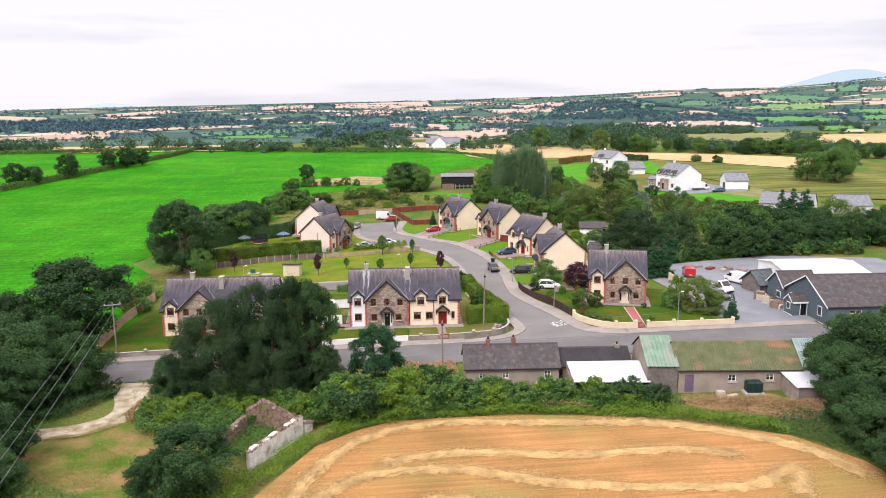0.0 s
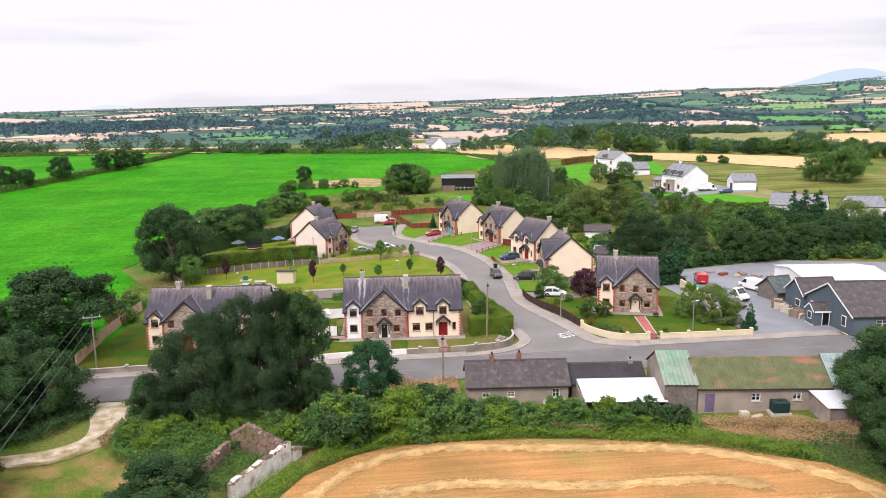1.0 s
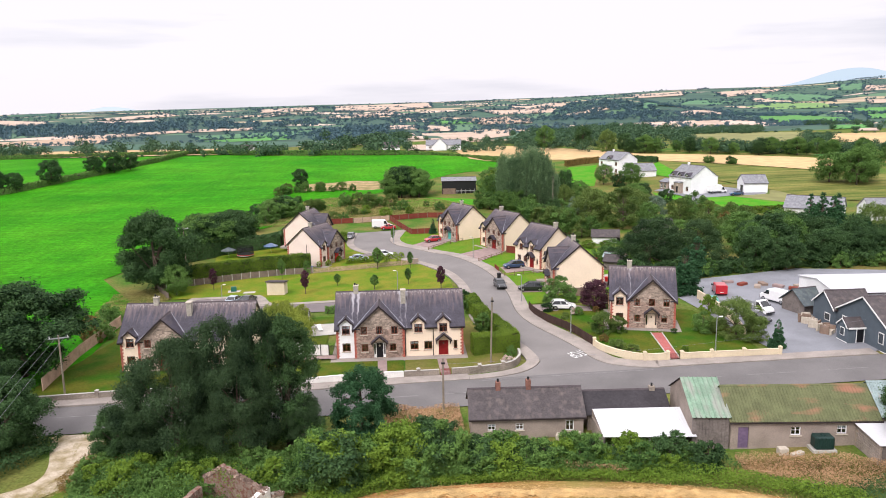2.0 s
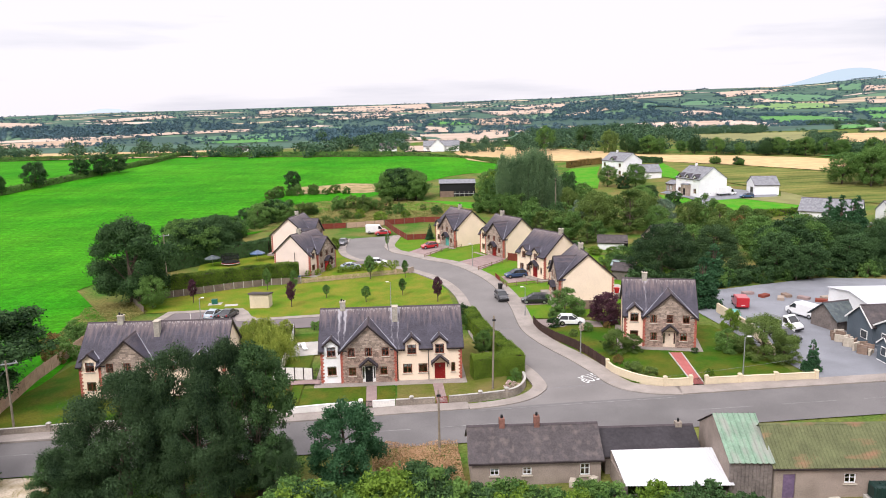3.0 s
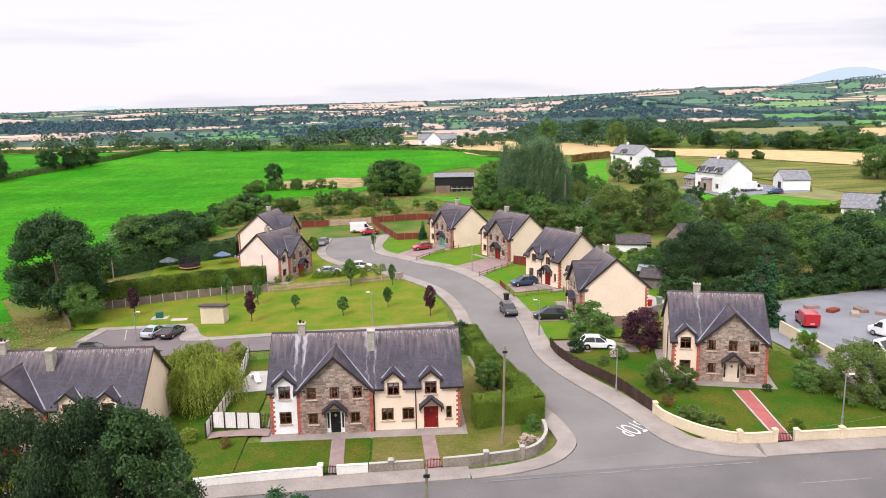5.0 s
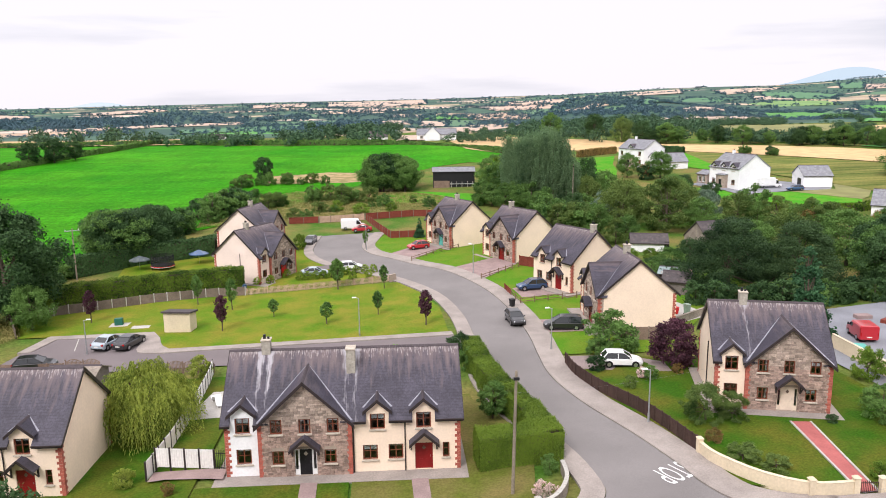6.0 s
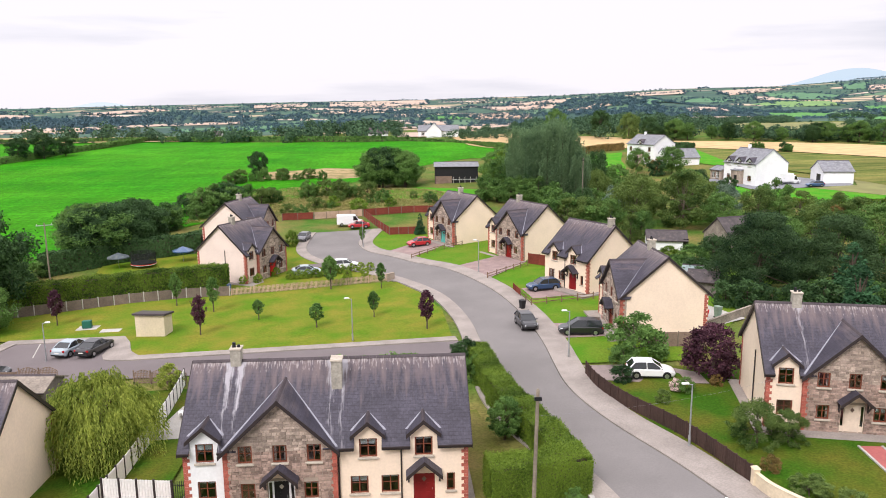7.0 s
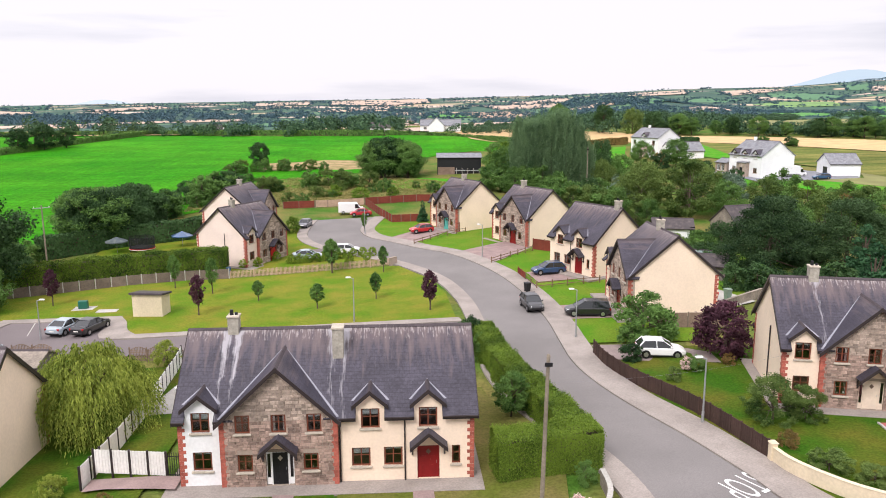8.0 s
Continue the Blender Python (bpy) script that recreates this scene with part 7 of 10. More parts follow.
part("door_frame", box(B(), 1.15, 1.25, -0.03, 0.05, 0.0, 2.1), M["white_pvc"], pw)
part("door_frame", box(B(), 2.2, 2.3, -0.03, 0.05, 0.0, 2.1), M["white_pvc"], pw)
part("eaves_board", box(B(), -0.1, 2.6, -0.28, -0.262, 2.05, 2.3), M["white_pvc"], pw)
part("step", soft_box(B(), 0.9, 2.5, -0.7, -0.02, -0.1, 0.14, 0.02), M["kerb"], pw)
for y0, z0, y1, z1 in ((-0.18, 2.2, 1.2, 3.3), (2.58, 2.2, 1.2, 3.3)):
    part("bargeboard", slab(B(), [(-0.2, y0, z0), (-0.155, y0, z0), (-0.155, y1, z1), (-0.2, y1, z1)], 0.16), M["white_pvc"], pw)
wf = part("gable_window", soft_box(B(), -0.05, 0.02, 0.7, 1.7, 0.9, 2.0, 0.02), M["white_pvc"], pw, "white-framed window")
part("glass_pane", box(B(), -0.06, -0.045, 0.8, 1.6, 1.0, 1.9), M["car_dark_glass"], wf)
gs = barn("grey_store", pose(60.6, 0.9, 1.6, 0, 0, 0), 5.6, 5.4, 2.9, 4.9, "render_grey", "slate_old", "grey rendered store wing with white roof edges", "store")
for y0, z0, y1, z1 in ((-0.28, 2.72, 2.7, 5.02), (5.68, 2.72, 2.7, 5.02)):
    part("bargeboard", slab(B(), [(-0.31, y0, z0), (-0.256, y0, z0), (-0.256, y1, z1), (-0.31, y1, z1)], 0.2), M["white_pvc"], gs)
wf = part("gable_window", soft_box(B(), -0.05, 0.02, 1.0, 2.4, 0.8, 1.9, 0.02), M["white_pvc"], gs, "white-framed window")
part("glass_pane", box(B(), -0.06, -0.045, 1.1, 2.3, 0.9, 1.8), M["car_dark_glass"], wf)
barn("white_hall", pose(63.0, 4.6, 1.9, 0, 0, -3), 13.5, 11.5, 3.9, 4.7, "render_white", "tin_white_roof", "long hall under a bright white sheet roof", "hall", tin=True)
barn("small_store", pose(60.0, 7.6, 1.75, 0, 0, 14), 4.2, 4.6, 1.7, 3.5, "board_grey", "slate_blue", "small gabled store with a blue-grey roof beside stacked boards", "store", over=0.4)
rnd = random.Random(9)
for i in range(24):
    x, y = 58.9 + rnd.uniform(-0.9, 0.9), -1.6 + i * 0.33 + rnd.uniform(-0.2, 0.2)
    tagged(part("leaning_board", soft_box(B(), -0.6, 0.6, -0.12, 0.12, -0.05, rnd.uniform(0.5, 1.3), 0.02), M["fence_wood" if i % 2 else "sill"], m=at(x, y, rnd.uniform(-60, 60))), "weathered board leaning in the yard", "board", "yard clutter")
for i in range(7):
    c = ["paving", "fence_red", "mortar", "fence_wood"][i % 4]
    tagged(part("pallet", soft_box(B(), -0.9, 0.9, -0.5, 0.5, -0.05, 0.45, 0.05), M[c], m=at(58 + i * 1.7, 29.5 - (i % 3) * 1.2 - i * 0.9, i * 31)), "coloured pallet load at the yard edge", "pallet", "yard clutter")
tagged(part("tarpaulin_heap", soft_box(B(), -1.6, 1.6, -0.8, 0.8, -0.05, 0.7, 0.3), M["door_teal"], m=at(50.6, 18.0, 70)), "teal tarpaulin over a low heap", "tarpaulin")


# ---- white houses on the rise
def white_house(name, m, L, D, he, hr, label, wins, dormers=(), porch_x=None):
    o = barn(name, m, L, D, he, hr, "render_white", "slate_grey", label, "house", holes=wins, window_frame="wood_brown", chimneys=[(L * 0.28, 0.7, 0.9, "render_white")], group="white houses")
    sl = (hr - he) / (D / 2)
    for d in dormers:
        part("dormer_wall", strip_wall(B(), d - 0.95, d + 0.95, lambda x: he + 0.55 + (0.95 - abs(x - d)) * 0.95, [(d - 0.6, d + 0.6, he - 0.75, he + 0.5)], -0.04, 0.24, (d,), he - 1.0), M["render_white"], o)
        gable_roof(o, d, 0.95, he + 0.55, he + 1.42, -0.35, (1.5) / sl + 0.3, "dormer_roof")
        window_parts(o, d - 0.6, he - 0.75, 1.2, 1.25, -0.04, "wood_brown")
    if porch_x:
        pp = part("stone_porch", strip_wall(B(), porch_x - 1.6, porch_x + 1.6, lambda x: 3.4, [(porch_x - 0.6, porch_x + 0.6, 0, 2.2)], -1.3, -0.9), M["stone_isl"], o)
        part("porch_roof", slab(B(), [(porch_x - 1.8, -1.5, 3.45), (porch_x + 1.8, -1.5, 3.45), (porch_x + 1.8, 0.0, 3.7), (porch_x - 1.8, 0.0, 3.7)], 0.12), M["slate_grey"], pp)
        for s in (-1, 1):
            part("side_wall", box(B(), porch_x + s * 1.45 - 0.15, porch_x + s * 1.45 + 0.15, -0.9, 0.0, -0.3, 3.4), M["stone_isl"], pp)
        part("door", soft_box(B(), porch_x - 0.55, porch_x + 0.55, -1.15, -1.08, 0.0, 2.15, 0.02), M["door_black"], pp)
    return o


white_house("white_house", at(92.6, 155.2, -73), 11.6, 10.6, 5.3, 8.9, "large white rendered house with three dormers", [(1.2, 0.9, 1.3, 1.3), (8.8, 0.9, 1.3, 1.3)], (2.0, 5.8, 9.5), 5.8)
barn("garden_room", at(91.2, 160.6, -73), 4.2, 4.6, 2.6, 3.6, "stone_isl", "slate_grey", "small stone garden room beside the white house", "annexe", holes=[(0.6, 0.4, 1.2, 1.6), (2.3, 0.4, 1.2, 1.6)], group="white houses")
white_house("white_house", at(81.2, 204.5, -64), 12.0, 9.4, 5.9, 8.8, "tall white two-storey house on the rise", [(1.0, 0.9, 1.3, 1.4), (9.4, 0.9, 1.3, 1.4), (1.0, 3.7, 1.2, 1.3), (9.4, 3.7, 1.2, 1.3)], (6.0,), 6.0)
barn("garage", at(89.0, 188.6, 6), 11.0, 7.5, 2.6, 5.2, "render_white", "slate_grey", "low white rendered annexe with a grey roof", "annexe", group="white houses")
barn("garage", at(113.7, 143.6, -10), 7.4, 9.0, 3.2, 5.6, "render_white", "slate_grey", "white rendered garage with a grey roof", "garage", group="white houses")
# A solid black panel fills the garage doorway.
part("garage_doorway", soft_box(B(), -1.3, 1.3, -0.06, 0.05, 0.0, 2.3, 0.02), M["door_black"], bpy.data.objects["garage.001"], "dark panel filling the garage doorway", m=pose(-0.02, 3.2, 0, 0, 0, -90))
barn("bungalow", at(15.2, 319.0, -6), 19, 8, 2.9, 5.6, "render_white", "slate_grey", "distant white bungalow with grey roof", "bungalow", holes=[(1.5, 1, 1.6, 1.2), (9, 1, 1.6, 1.2)], group="white houses")
barn("bungalow", at(26.0, 313.5, 84), 6, 7, 3.0, 6.4, "render_white", "slate_grey", "distant white bungalow wing with grey roof", "bungalow", group="white houses")
barn("bungalow", at(104.5, 100.0, -38), 14, 9, 3.0, 5.9, "render_white", "slate_grey", "pale bungalow with grey roof behind trees", "bungalow", holes=[(1.5, 1, 1.6, 1.2), (9, 1, 1.6, 1.2)], group="white houses")
barn("bungalow", at(123.0, 90.5, -8), 9, 8, 2.8, 5.4, "render_white", "slate_grey", "pale bungalow beside a hedge", "bungalow", holes=[(1.5, 1, 1.4, 1.2), (6, 1, 1.4, 1.2)], group="white houses")
barn("bungalow", at(46.8, 80.6, -14), 6.4, 4.6, 1.7, 3.0, "render_white", "slate_old", "small white back-garden building with slate roof", "outbuilding", doors=[(5.8, 0.9, 2.0, "door_black")])
barn("bungalow", at(60.6, 79.0, 16), 8.4, 7.0, 1.7, 4.6, "wall_stone", "slate_old", "grey-roofed bungalow among trees", "bungalow", holes=[(1.0, 1, 1.4, 1.2)])
barn("garden_shed", at(41.8, 52.0, -30), 4.2, 3.2, 1.9, 2.6, "fence_dark", "tin_blue", "garden shed with a pale blue roof", "shed")
barn("garden_shed", at(-29.6, 18.6, -4), 4.6, 3.6, 2.0, 2.7, "board_grey", "wall_stone", "garden shed with a weathered grey-green roof", "shed")
barn("garden_shed", at(40.4, 46.6, -30), 3.4, 3.0, 1.9, 2.9, "board_grey", "slate_old", "grey garden shed behind the houses", "shed")
# Solid black walls stand for the shade inside the barn's open front.
bb = barn("black_barn", at(14.7, 158.0, -3), 11.6, 9.0, 4.4, 5.3, "black_plastic", "slate_grey", "farm barn with black walls for its shaded open front, low boarded pens before it", "barn")
part("lower_boarding", box(B(), 0.2, 4.6, -0.35, -0.26, -0.2, 1.9), M["fence_wood"], bb, "brown boarded pen front")
for i in range(5):
    part("pen_post", box(B(), 5.0 + i * 1.5, 5.14 + i * 1.5, -0.4, -0.26, -0.2, 1.7), M["kerb"], bb)
    part("pen_rail", box(B(), 4.7 + i * 1.4, 6.0 + i * 1.4, -0.34, -0.28, 0.9, 1.15), M["metal_grey"], bb)
barn("cottage", at(-8.0, 330.0, 10), 9, 6, 2.8, 5.4, "render_white", "slate_old", "distant white cottage beside trees", "cottage", holes=[(1.5, 1, 1.2, 1.1)], group="white houses")
barn("cottage", at(-97, 372.0, -5), 8, 6, 2.8, 5.0, "render_white", "slate_old", "distant white cottage in the hedge line", "cottage", group="white houses")
barn("far_shed", at(78, 332.0, 4), 10, 6, 2.2, 3.2, "render_white", "tin_white_roof", "distant long white-roofed shed", "shed")

# ---- green: small white building and covers
sh = thing("pump_house", at(-24.5, 39.2, -8), "small cream rendered pump house with a thin sloping roof", "pump house")
part("body", hexa(B(), [(0, 0, -0.3), (3.3, 0, -0.3), (3.3, 2.0, -0.3), (0, 2.0, -0.3), (0, 0, 2.55), (3.3, 0, 2.55), (3.3, 2.0, 2.3), (0, 2.0, 2.3)]), M["wall_cream"], sh)
part("roof", slab(B(), [(-0.2, -0.22, 2.74), (3.5, -0.22, 2.74), (3.5, 2.2, 2.44), (-0.2, 2.2, 2.44)], 0.2), M["ridge"], sh)
part("door", soft_box(B(), 1.2, 2.1, 1.98, 2.05, 0.0, 1.95, 0.02), M["fence_dark"], sh)
mb = thing("manhole_kiosk", at(-32.0, 43.6, 5), "green kiosk on a concrete slab in the lawn", "kiosk")
part("slab", soft_box(B(), -0.6, 2.2, -0.8, 0.9, -0.1, 0.1, 0.02), M["kerb"], mb)
part("cabinet", soft_box(B(), 0.0, 1.0, -0.3, 0.3, 0.1, 1.0, 0.05), M["kiosk_green"], mb)
tagged(part("manhole_slab", soft_box(B(), -1.1, 1.1, -0.6, 0.6, -0.1, 0.12, 0.02), M["kerb"], m=at(-28.3, 42.1, 3)), "pale concrete cover slab in the lawn", "slab")

# ---------------------------------------------------------------- vehicles
def paint_mat(name, c):
    m = mat(name, c, 0.28, 0.04, 6, 30, 0.0, spec=0.5)
    m.node_tree.nodes["Principled BSDF"].inputs["Coat Weight"].default_value = 0.6
    return m


PAINT = {k: paint_mat("car_paint_" + k, c) for k, c in dict(white=(0.78, 0.78, 0.78), silver=(0.36, 0.42, 0.46), black=(0.012, 0.012, 0.014), red=(0.42, 0.012, 0.02), blue=(0.02, 0.05, 0.12), navy=(0.03, 0.08, 0.18), grey=(0.10, 0.10, 0.11)).items()}
M["car_glass"] = mat("dark_car_glass", (0.015, 0.018, 0.02), 0.08, 0.05, 5, 20, 0, spec=0.8)
M["tyre"] = mat("tyre_rubber", (0.015, 0.015, 0.015), 0.85, 0.1, 10, 60, 0.2)
M["rim"] = mat("alloy_rim", (0.5, 0.5, 0.52), 0.3, 0.1, 10, 40, 0.0, metal=0.9)
M["lamp_red"] = mat("tail_lamp_plastic", (0.35, 0.01, 0.01), 0.25, 0.05, 10, 40, 0)
M["lamp_clear"] = mat("headlamp_plastic", (0.7, 0.72, 0.74), 0.15, 0.05, 10, 40, 0)
M["plate"] = mat("number_plate", (0.75, 0.74, 0.68), 0.4, 0.03, 10, 40, 0)


def loft(rows):
    """A body through cross rows of (x, half width, z) at low, waist and top lines."""
    bm = B()
    rings = [[bm.verts.new(p) for p in row] for row in rows]
    for r0, r1 in zip(rings, rings[1:]):
        for i in range(len(r0)):
            j = (i + 1) % len(r0)
            bm.faces.new((r0[i], r0[j], r1[j], r1[i]))
    bm.faces.new(rings[0][::-1]), bm.faces.new(rings[-1])
    bmesh.ops.recalc_face_normals(bm, faces=bm.faces)
    return bm


def ring(x, hw, z0, z1, r=0.12):
    return [(x, -hw + r * 0.6, z0), (x, hw - r * 0.6, z0), (x, hw, z0 + r), (x, hw, z1 - r), (x, hw - r, z1), (x, -hw + r, z1), (x, -hw, z1 - r), (x, -hw, z0 + r)]


def wheels(o, xs, hw, r=0.32):
    if ("tyre", r) not in MESHES:
        t = rod(B(), (0, -0.11, 0), (0, 0.11, 0), r, r, 20)
        bmesh.ops.bevel(t, geom=[e for e in t.edges if abs(e.verts[0].co.y - e.verts[1].co.y) < 1e-5], offset=0.03, segments=2, affect="EDGES")
        MESHES[("tyre", r)] = mesh_of("tyre", t, M["tyre"])
        h = rod(B(), (0, -0.118, 0), (0, 0.118, 0), r * 0.62, r * 0.62, 14)
        MESHES[("rim", r)] = mesh_of("rim", h, M["rim"])
    for x in xs:
        for s in (-1, 1):
            w = part("wheel", MESHES[("tyre", r)], None, o, m=pose(x, s * (hw - 0.1), r))
            part("rim", MESHES[("rim", r)], None, w)


CAR_SHAPES = {  # rear glass foot, rear roof edge, front roof edge, windscreen foot, as shares of the length; roof height
    "hatch": (0.03, 0.15, 0.53, 0.73, 1.47),
    "saloon": (0.13, 0.31, 0.56, 0.74, 1.43),
    "carrier": (0.02, 0.08, 0.57, 0.79, 1.62),
}


def car(x, y, rz, color, label, L=4.2, est=False, dz=0.09, high=0.0, shape=""):
    """A parked car with rounded body, glazed cabin, pillars, lamps, arches and wheels."""
    o = thing("car", at(x, y, rz, dz), label, "car", "parked cars")
    g0, r0, r1, g1, h = CAR_SHAPES[shape or ("carrier" if est else "hatch")]
    h, hw, b, f = high or h, 0.87, -L / 2, L / 2
    X = lambda t: b + t * L
    deck = 0.98 if g0 > 0.1 else 0.93
    rows = [(0.0, 0.66, 0.44, 0.78), (0.015, 0.78, 0.32, 0.88), (0.06, 0.84, 0.23, deck), (0.18, 0.87, 0.20, 0.97), (0.45, 0.88, 0.20, 0.95), (0.70, 0.88, 0.20, 0.93), (g1 + 0.02, 0.86, 0.20, 0.91), (0.89, 0.83, 0.21, 0.81), (0.96, 0.74, 0.25, 0.70), (0.99, 0.64, 0.32, 0.62), (1.0, 0.52, 0.38, 0.55)]
    part("body", loft([ring(X(t), w, z0, z1, 0.14) for t, w, z0, z1 in rows]), PAINT[color], o)
    wb, wr = hw - 0.05, hw - 0.22
    sec = lambda t, zt, w1: [(X(t), -wb, 0.90), (X(t), wb, 0.90), (X(t), w1, zt), (X(t), -w1, zt)]
    part("glasshouse", loft([sec(g0, 0.96, wb - 0.02), sec(r0, h - 0.075, wr), sec((r0 + r1) / 2, h - 0.03, wr), sec(r1, h - 0.07, wr), sec(g1, 0.93, wb - 0.02)]), M["car_glass"], o)
    cap = lambda t, z, w: [(X(t), -w - 0.02, z - 0.06), (X(t), w + 0.02, z - 0.06), (X(t), w - 0.05, z), (X(t), -w + 0.05, z)]
    part("roof", loft([cap(r0 - 0.015, h - 0.06, wr), cap(r0 + 0.06, h - 0.012, wr), cap((r0 + r1) / 2, h, wr), cap(r1 - 0.04, h - 0.012, wr), cap(r1 + 0.012, h - 0.06, wr)]), PAINT[color], o)
    mid = (r0 + r1) / 2 + 0.06
    for s in (-1, 1):
        for p, q, r in (((g1, wb, 0.92), (r1, wr, h - 0.05), 0.035), ((g0 + 0.005, wb, 0.93), (r0, wr, h - 0.06), 0.06), ((mid, wb, 0.92), (mid - 0.01, wr + 0.01, h - 0.04), 0.035)):
            part("pillar", rod(B(), (X(p[0]), s * p[1], p[2]), (X(q[0]), s * q[1], q[2]), r, r, 5), PAINT[color], o)
        part("headlight", hexa(B(), [(X(0.93), s * 0.50 - 0.16, 0.56), (X(0.985), s * 0.46 - 0.16, 0.54), (X(0.985), s * 0.46 + 0.16, 0.54), (X(0.93), s * 0.58 + 0.16, 0.56), (X(0.92), s * 0.50 - 0.16, 0.72), (X(0.965), s * 0.46 - 0.16, 0.70), (X(0.955), s * 0.46 + 0.2, 0.70), (X(0.91), s * 0.58 + 0.18, 0.74)]), M["lamp_clear"], o)
        part("tail_light", soft_box(B(), X(0.004), X(0.045), s * 0.67 - 0.11, s * 0.67 + 0.13, 0.66, 0.88, 0.03), M["lamp_red"], o)
        part("mirror", soft_box(B(), X(g1 - 0.065), X(g1 - 0.03), s * (hw + 0.08) - 0.07, s * (hw + 0.08) + 0.07, 0.93, 1.05, 0.03), PAINT[color], o)
        for t in (0.185, 0.81):
            part("wheel_arch", rod(B(), (X(t), s * (hw - 0.12), 0.33), (X(t), s * (hw + 0.012), 0.33), 0.37, 0.37, 18), M["black_plastic"], o)
        part("sill", box(B(), X(0.27), X(0.73), s * (hw - 0.02) - 0.02, s * (hw - 0.02) + 0.035, 0.19, 0.27), M["black_plastic"], o)
    part("number_plate", box(B(), b - 0.014, b + 0.02, -0.26, 0.26, 0.56, 0.67), M["plate"], o)
    part("bumper", soft_box(B(), b - 0.03, X(0.05), -hw + 0.14, hw - 0.14, 0.28, 0.46, 0.05), M["black_plastic"], o)
    part("grille", soft_box(B(), X(0.97), f + 0.012, -0.36, 0.36, 0.36, 0.52, 0.03), M["black_plastic"], o)
    wheels(o, (X(0.81), X(0.185)), hw + 0.012)
    return o


def van(x, y, rz, color, label, L=5.0, h=2.0, tipper=False, dz=0.05, box_body=False):
    o = thing("van", at(x, y, rz, dz), label, "van", "parked vans")
    hw, f, b = 0.95, L / 2, -L / 2
    cargo = not (tipper or box_body)
    xb = b if cargo else f - 2.1
    rows = [ring(xb, hw - 0.05, 0.34, h - 0.05), ring(xb + 0.15, hw, 0.28, h)] + [ring(f - 1.6, hw, 0.26, h), ring(f - 1.55, hw, 0.26, h - 0.02), ring(f - 0.75, hw - 0.02, 0.26, 1.22), ring(f - 0.1, hw - 0.1, 0.28, 1.0), ring(f, hw - 0.2, 0.36, 0.8)]
    part("body", loft(rows), PAINT[color], o)
    part("windscreen", slab(B(), [(f - 1.48, -hw + 0.22, h - 0.12), (f - 1.48, hw - 0.22, h - 0.12), (f - 0.8, hw - 0.16, 1.27), (f - 0.8, -hw + 0.16, 1.27)], -0.02), M["car_glass"], o)
    for s in (-1, 1):
        part("side_window", hexa(B(), [(f - 1.95, s * hw - 0.012, 1.15), (f - 0.98, s * hw - 0.012, 1.15), (f - 0.98, s * hw + 0.006, 1.15), (f - 1.95, s * hw + 0.006, 1.15), (f - 1.95, s * hw - 0.012, h - 0.22), (f - 1.45, s * hw - 0.012, h - 0.22), (f - 1.45, s * hw + 0.006, h - 0.22), (f - 1.95, s * hw + 0.006, h - 0.22)]), M["car_glass"], o)
        part("headlight", soft_box(B(), f - 0.25, f - 0.05, s * 0.66 - 0.12, s * 0.66 + 0.12, 0.7, 0.92, 0.03), M["lamp_clear"], o)
        part("mirror", soft_box(B(), f - 1.15, f - 1.02, s * (hw + 0.12) - 0.08, s * (hw + 0.12) + 0.08, 1.15, 1.42, 0.03), M["black_plastic"], o)
        if cargo:
            part("tail_light", soft_box(B(), b - 0.02, b + 0.08, s * 0.84 - 0.06, s * 0.84 + 0.06, 0.7, 1.1, 0.02), M["lamp_red"], o)
    part("bumper", soft_box(B(), f - 0.12, f + 0.04, -hw + 0.12, hw - 0.12, 0.32, 0.58, 0.05), M["black_plastic"], o)
    if tipper:
        part("tipper_bed", soft_box(B(), b, f - 2.25, -hw, hw, 0.75, 0.85, 0.02), M["metal_grey"], o)
        for s in (-1, 1):
            part("side_board", box(B(), b, f - 2.25, s * hw - 0.03, s * hw + 0.03, 0.85, 1.25), M["metal_grey"], o)
        part("headboard", box(B(), f - 2.3, f - 2.24, -hw, hw, 0.85, 1.9), M["metal_grey"], o)
    if box_body:
        part("box", soft_box(B(), b, f - 2.2, -hw - 0.1, hw + 0.1, 0.7, h + 0.5, 0.04), PAINT[color], o)
    if cargo:
        part("number_plate", box(B(), b - 0.012, b, -0.26, 0.26, 0.55, 0.66), M["plate"], o)
    wheels(o, (f - 0.85, b + 0.95), hw, 0.34)
    return o


car(18.2, 35.2, -84, "black", "dark hatchback with two wheels on the footpath", 4.1)
car(23.3, 31.8, 172, "black", "black people carrier on a paved driveway", 4.6, True)
car(22.9, 50.0, 190, "blue", "dark blue hatchback on a paved driveway", 4.3, high=1.52)
car(26.2, 18.6, -9, "white", "white hatchback on the corner driveway", 4.1, high=1.52)
car(8.0, 82.0, 200, "red", "red car on a driveway", 4.0)
car(-3.0, 103.2, 185, "red", "red saloon parked in the turning area", 4.2, shape="saloon")
van(-4.9, 106.6, 3, "white", "white panel van parked in the turning area", 5.2, 2.2)
car(-12.6, 94.0, -100, "grey", "dark grey car beside the verge", 4.2)
car(-9.0, 66.7, 8, "silver", "silver saloon in a front garden drive", 4.4, shape="saloon")
car(-3.4, 69.2, 8, "white", "white car in a front garden drive", 4.2)
car(-29.5, 34.6, 76, "silver", "silver-blue saloon in a parking bay", 4.6, shape="saloon")
car(-27.0, 34.3, 76, "black", "black saloon in a parking bay", 4.7, shape="saloon")
car(-34.6, 27.6, 10, "black", "dark car parked beyond the garden fence", 4.3)
van(54.2, 10.9, -68, "white", "white tipper van parked in the yard", 5.6, 2.1, True)
van(59.9, 15.8, 112, "white", "white panel van parked in the yard", 5.2, 2.0)
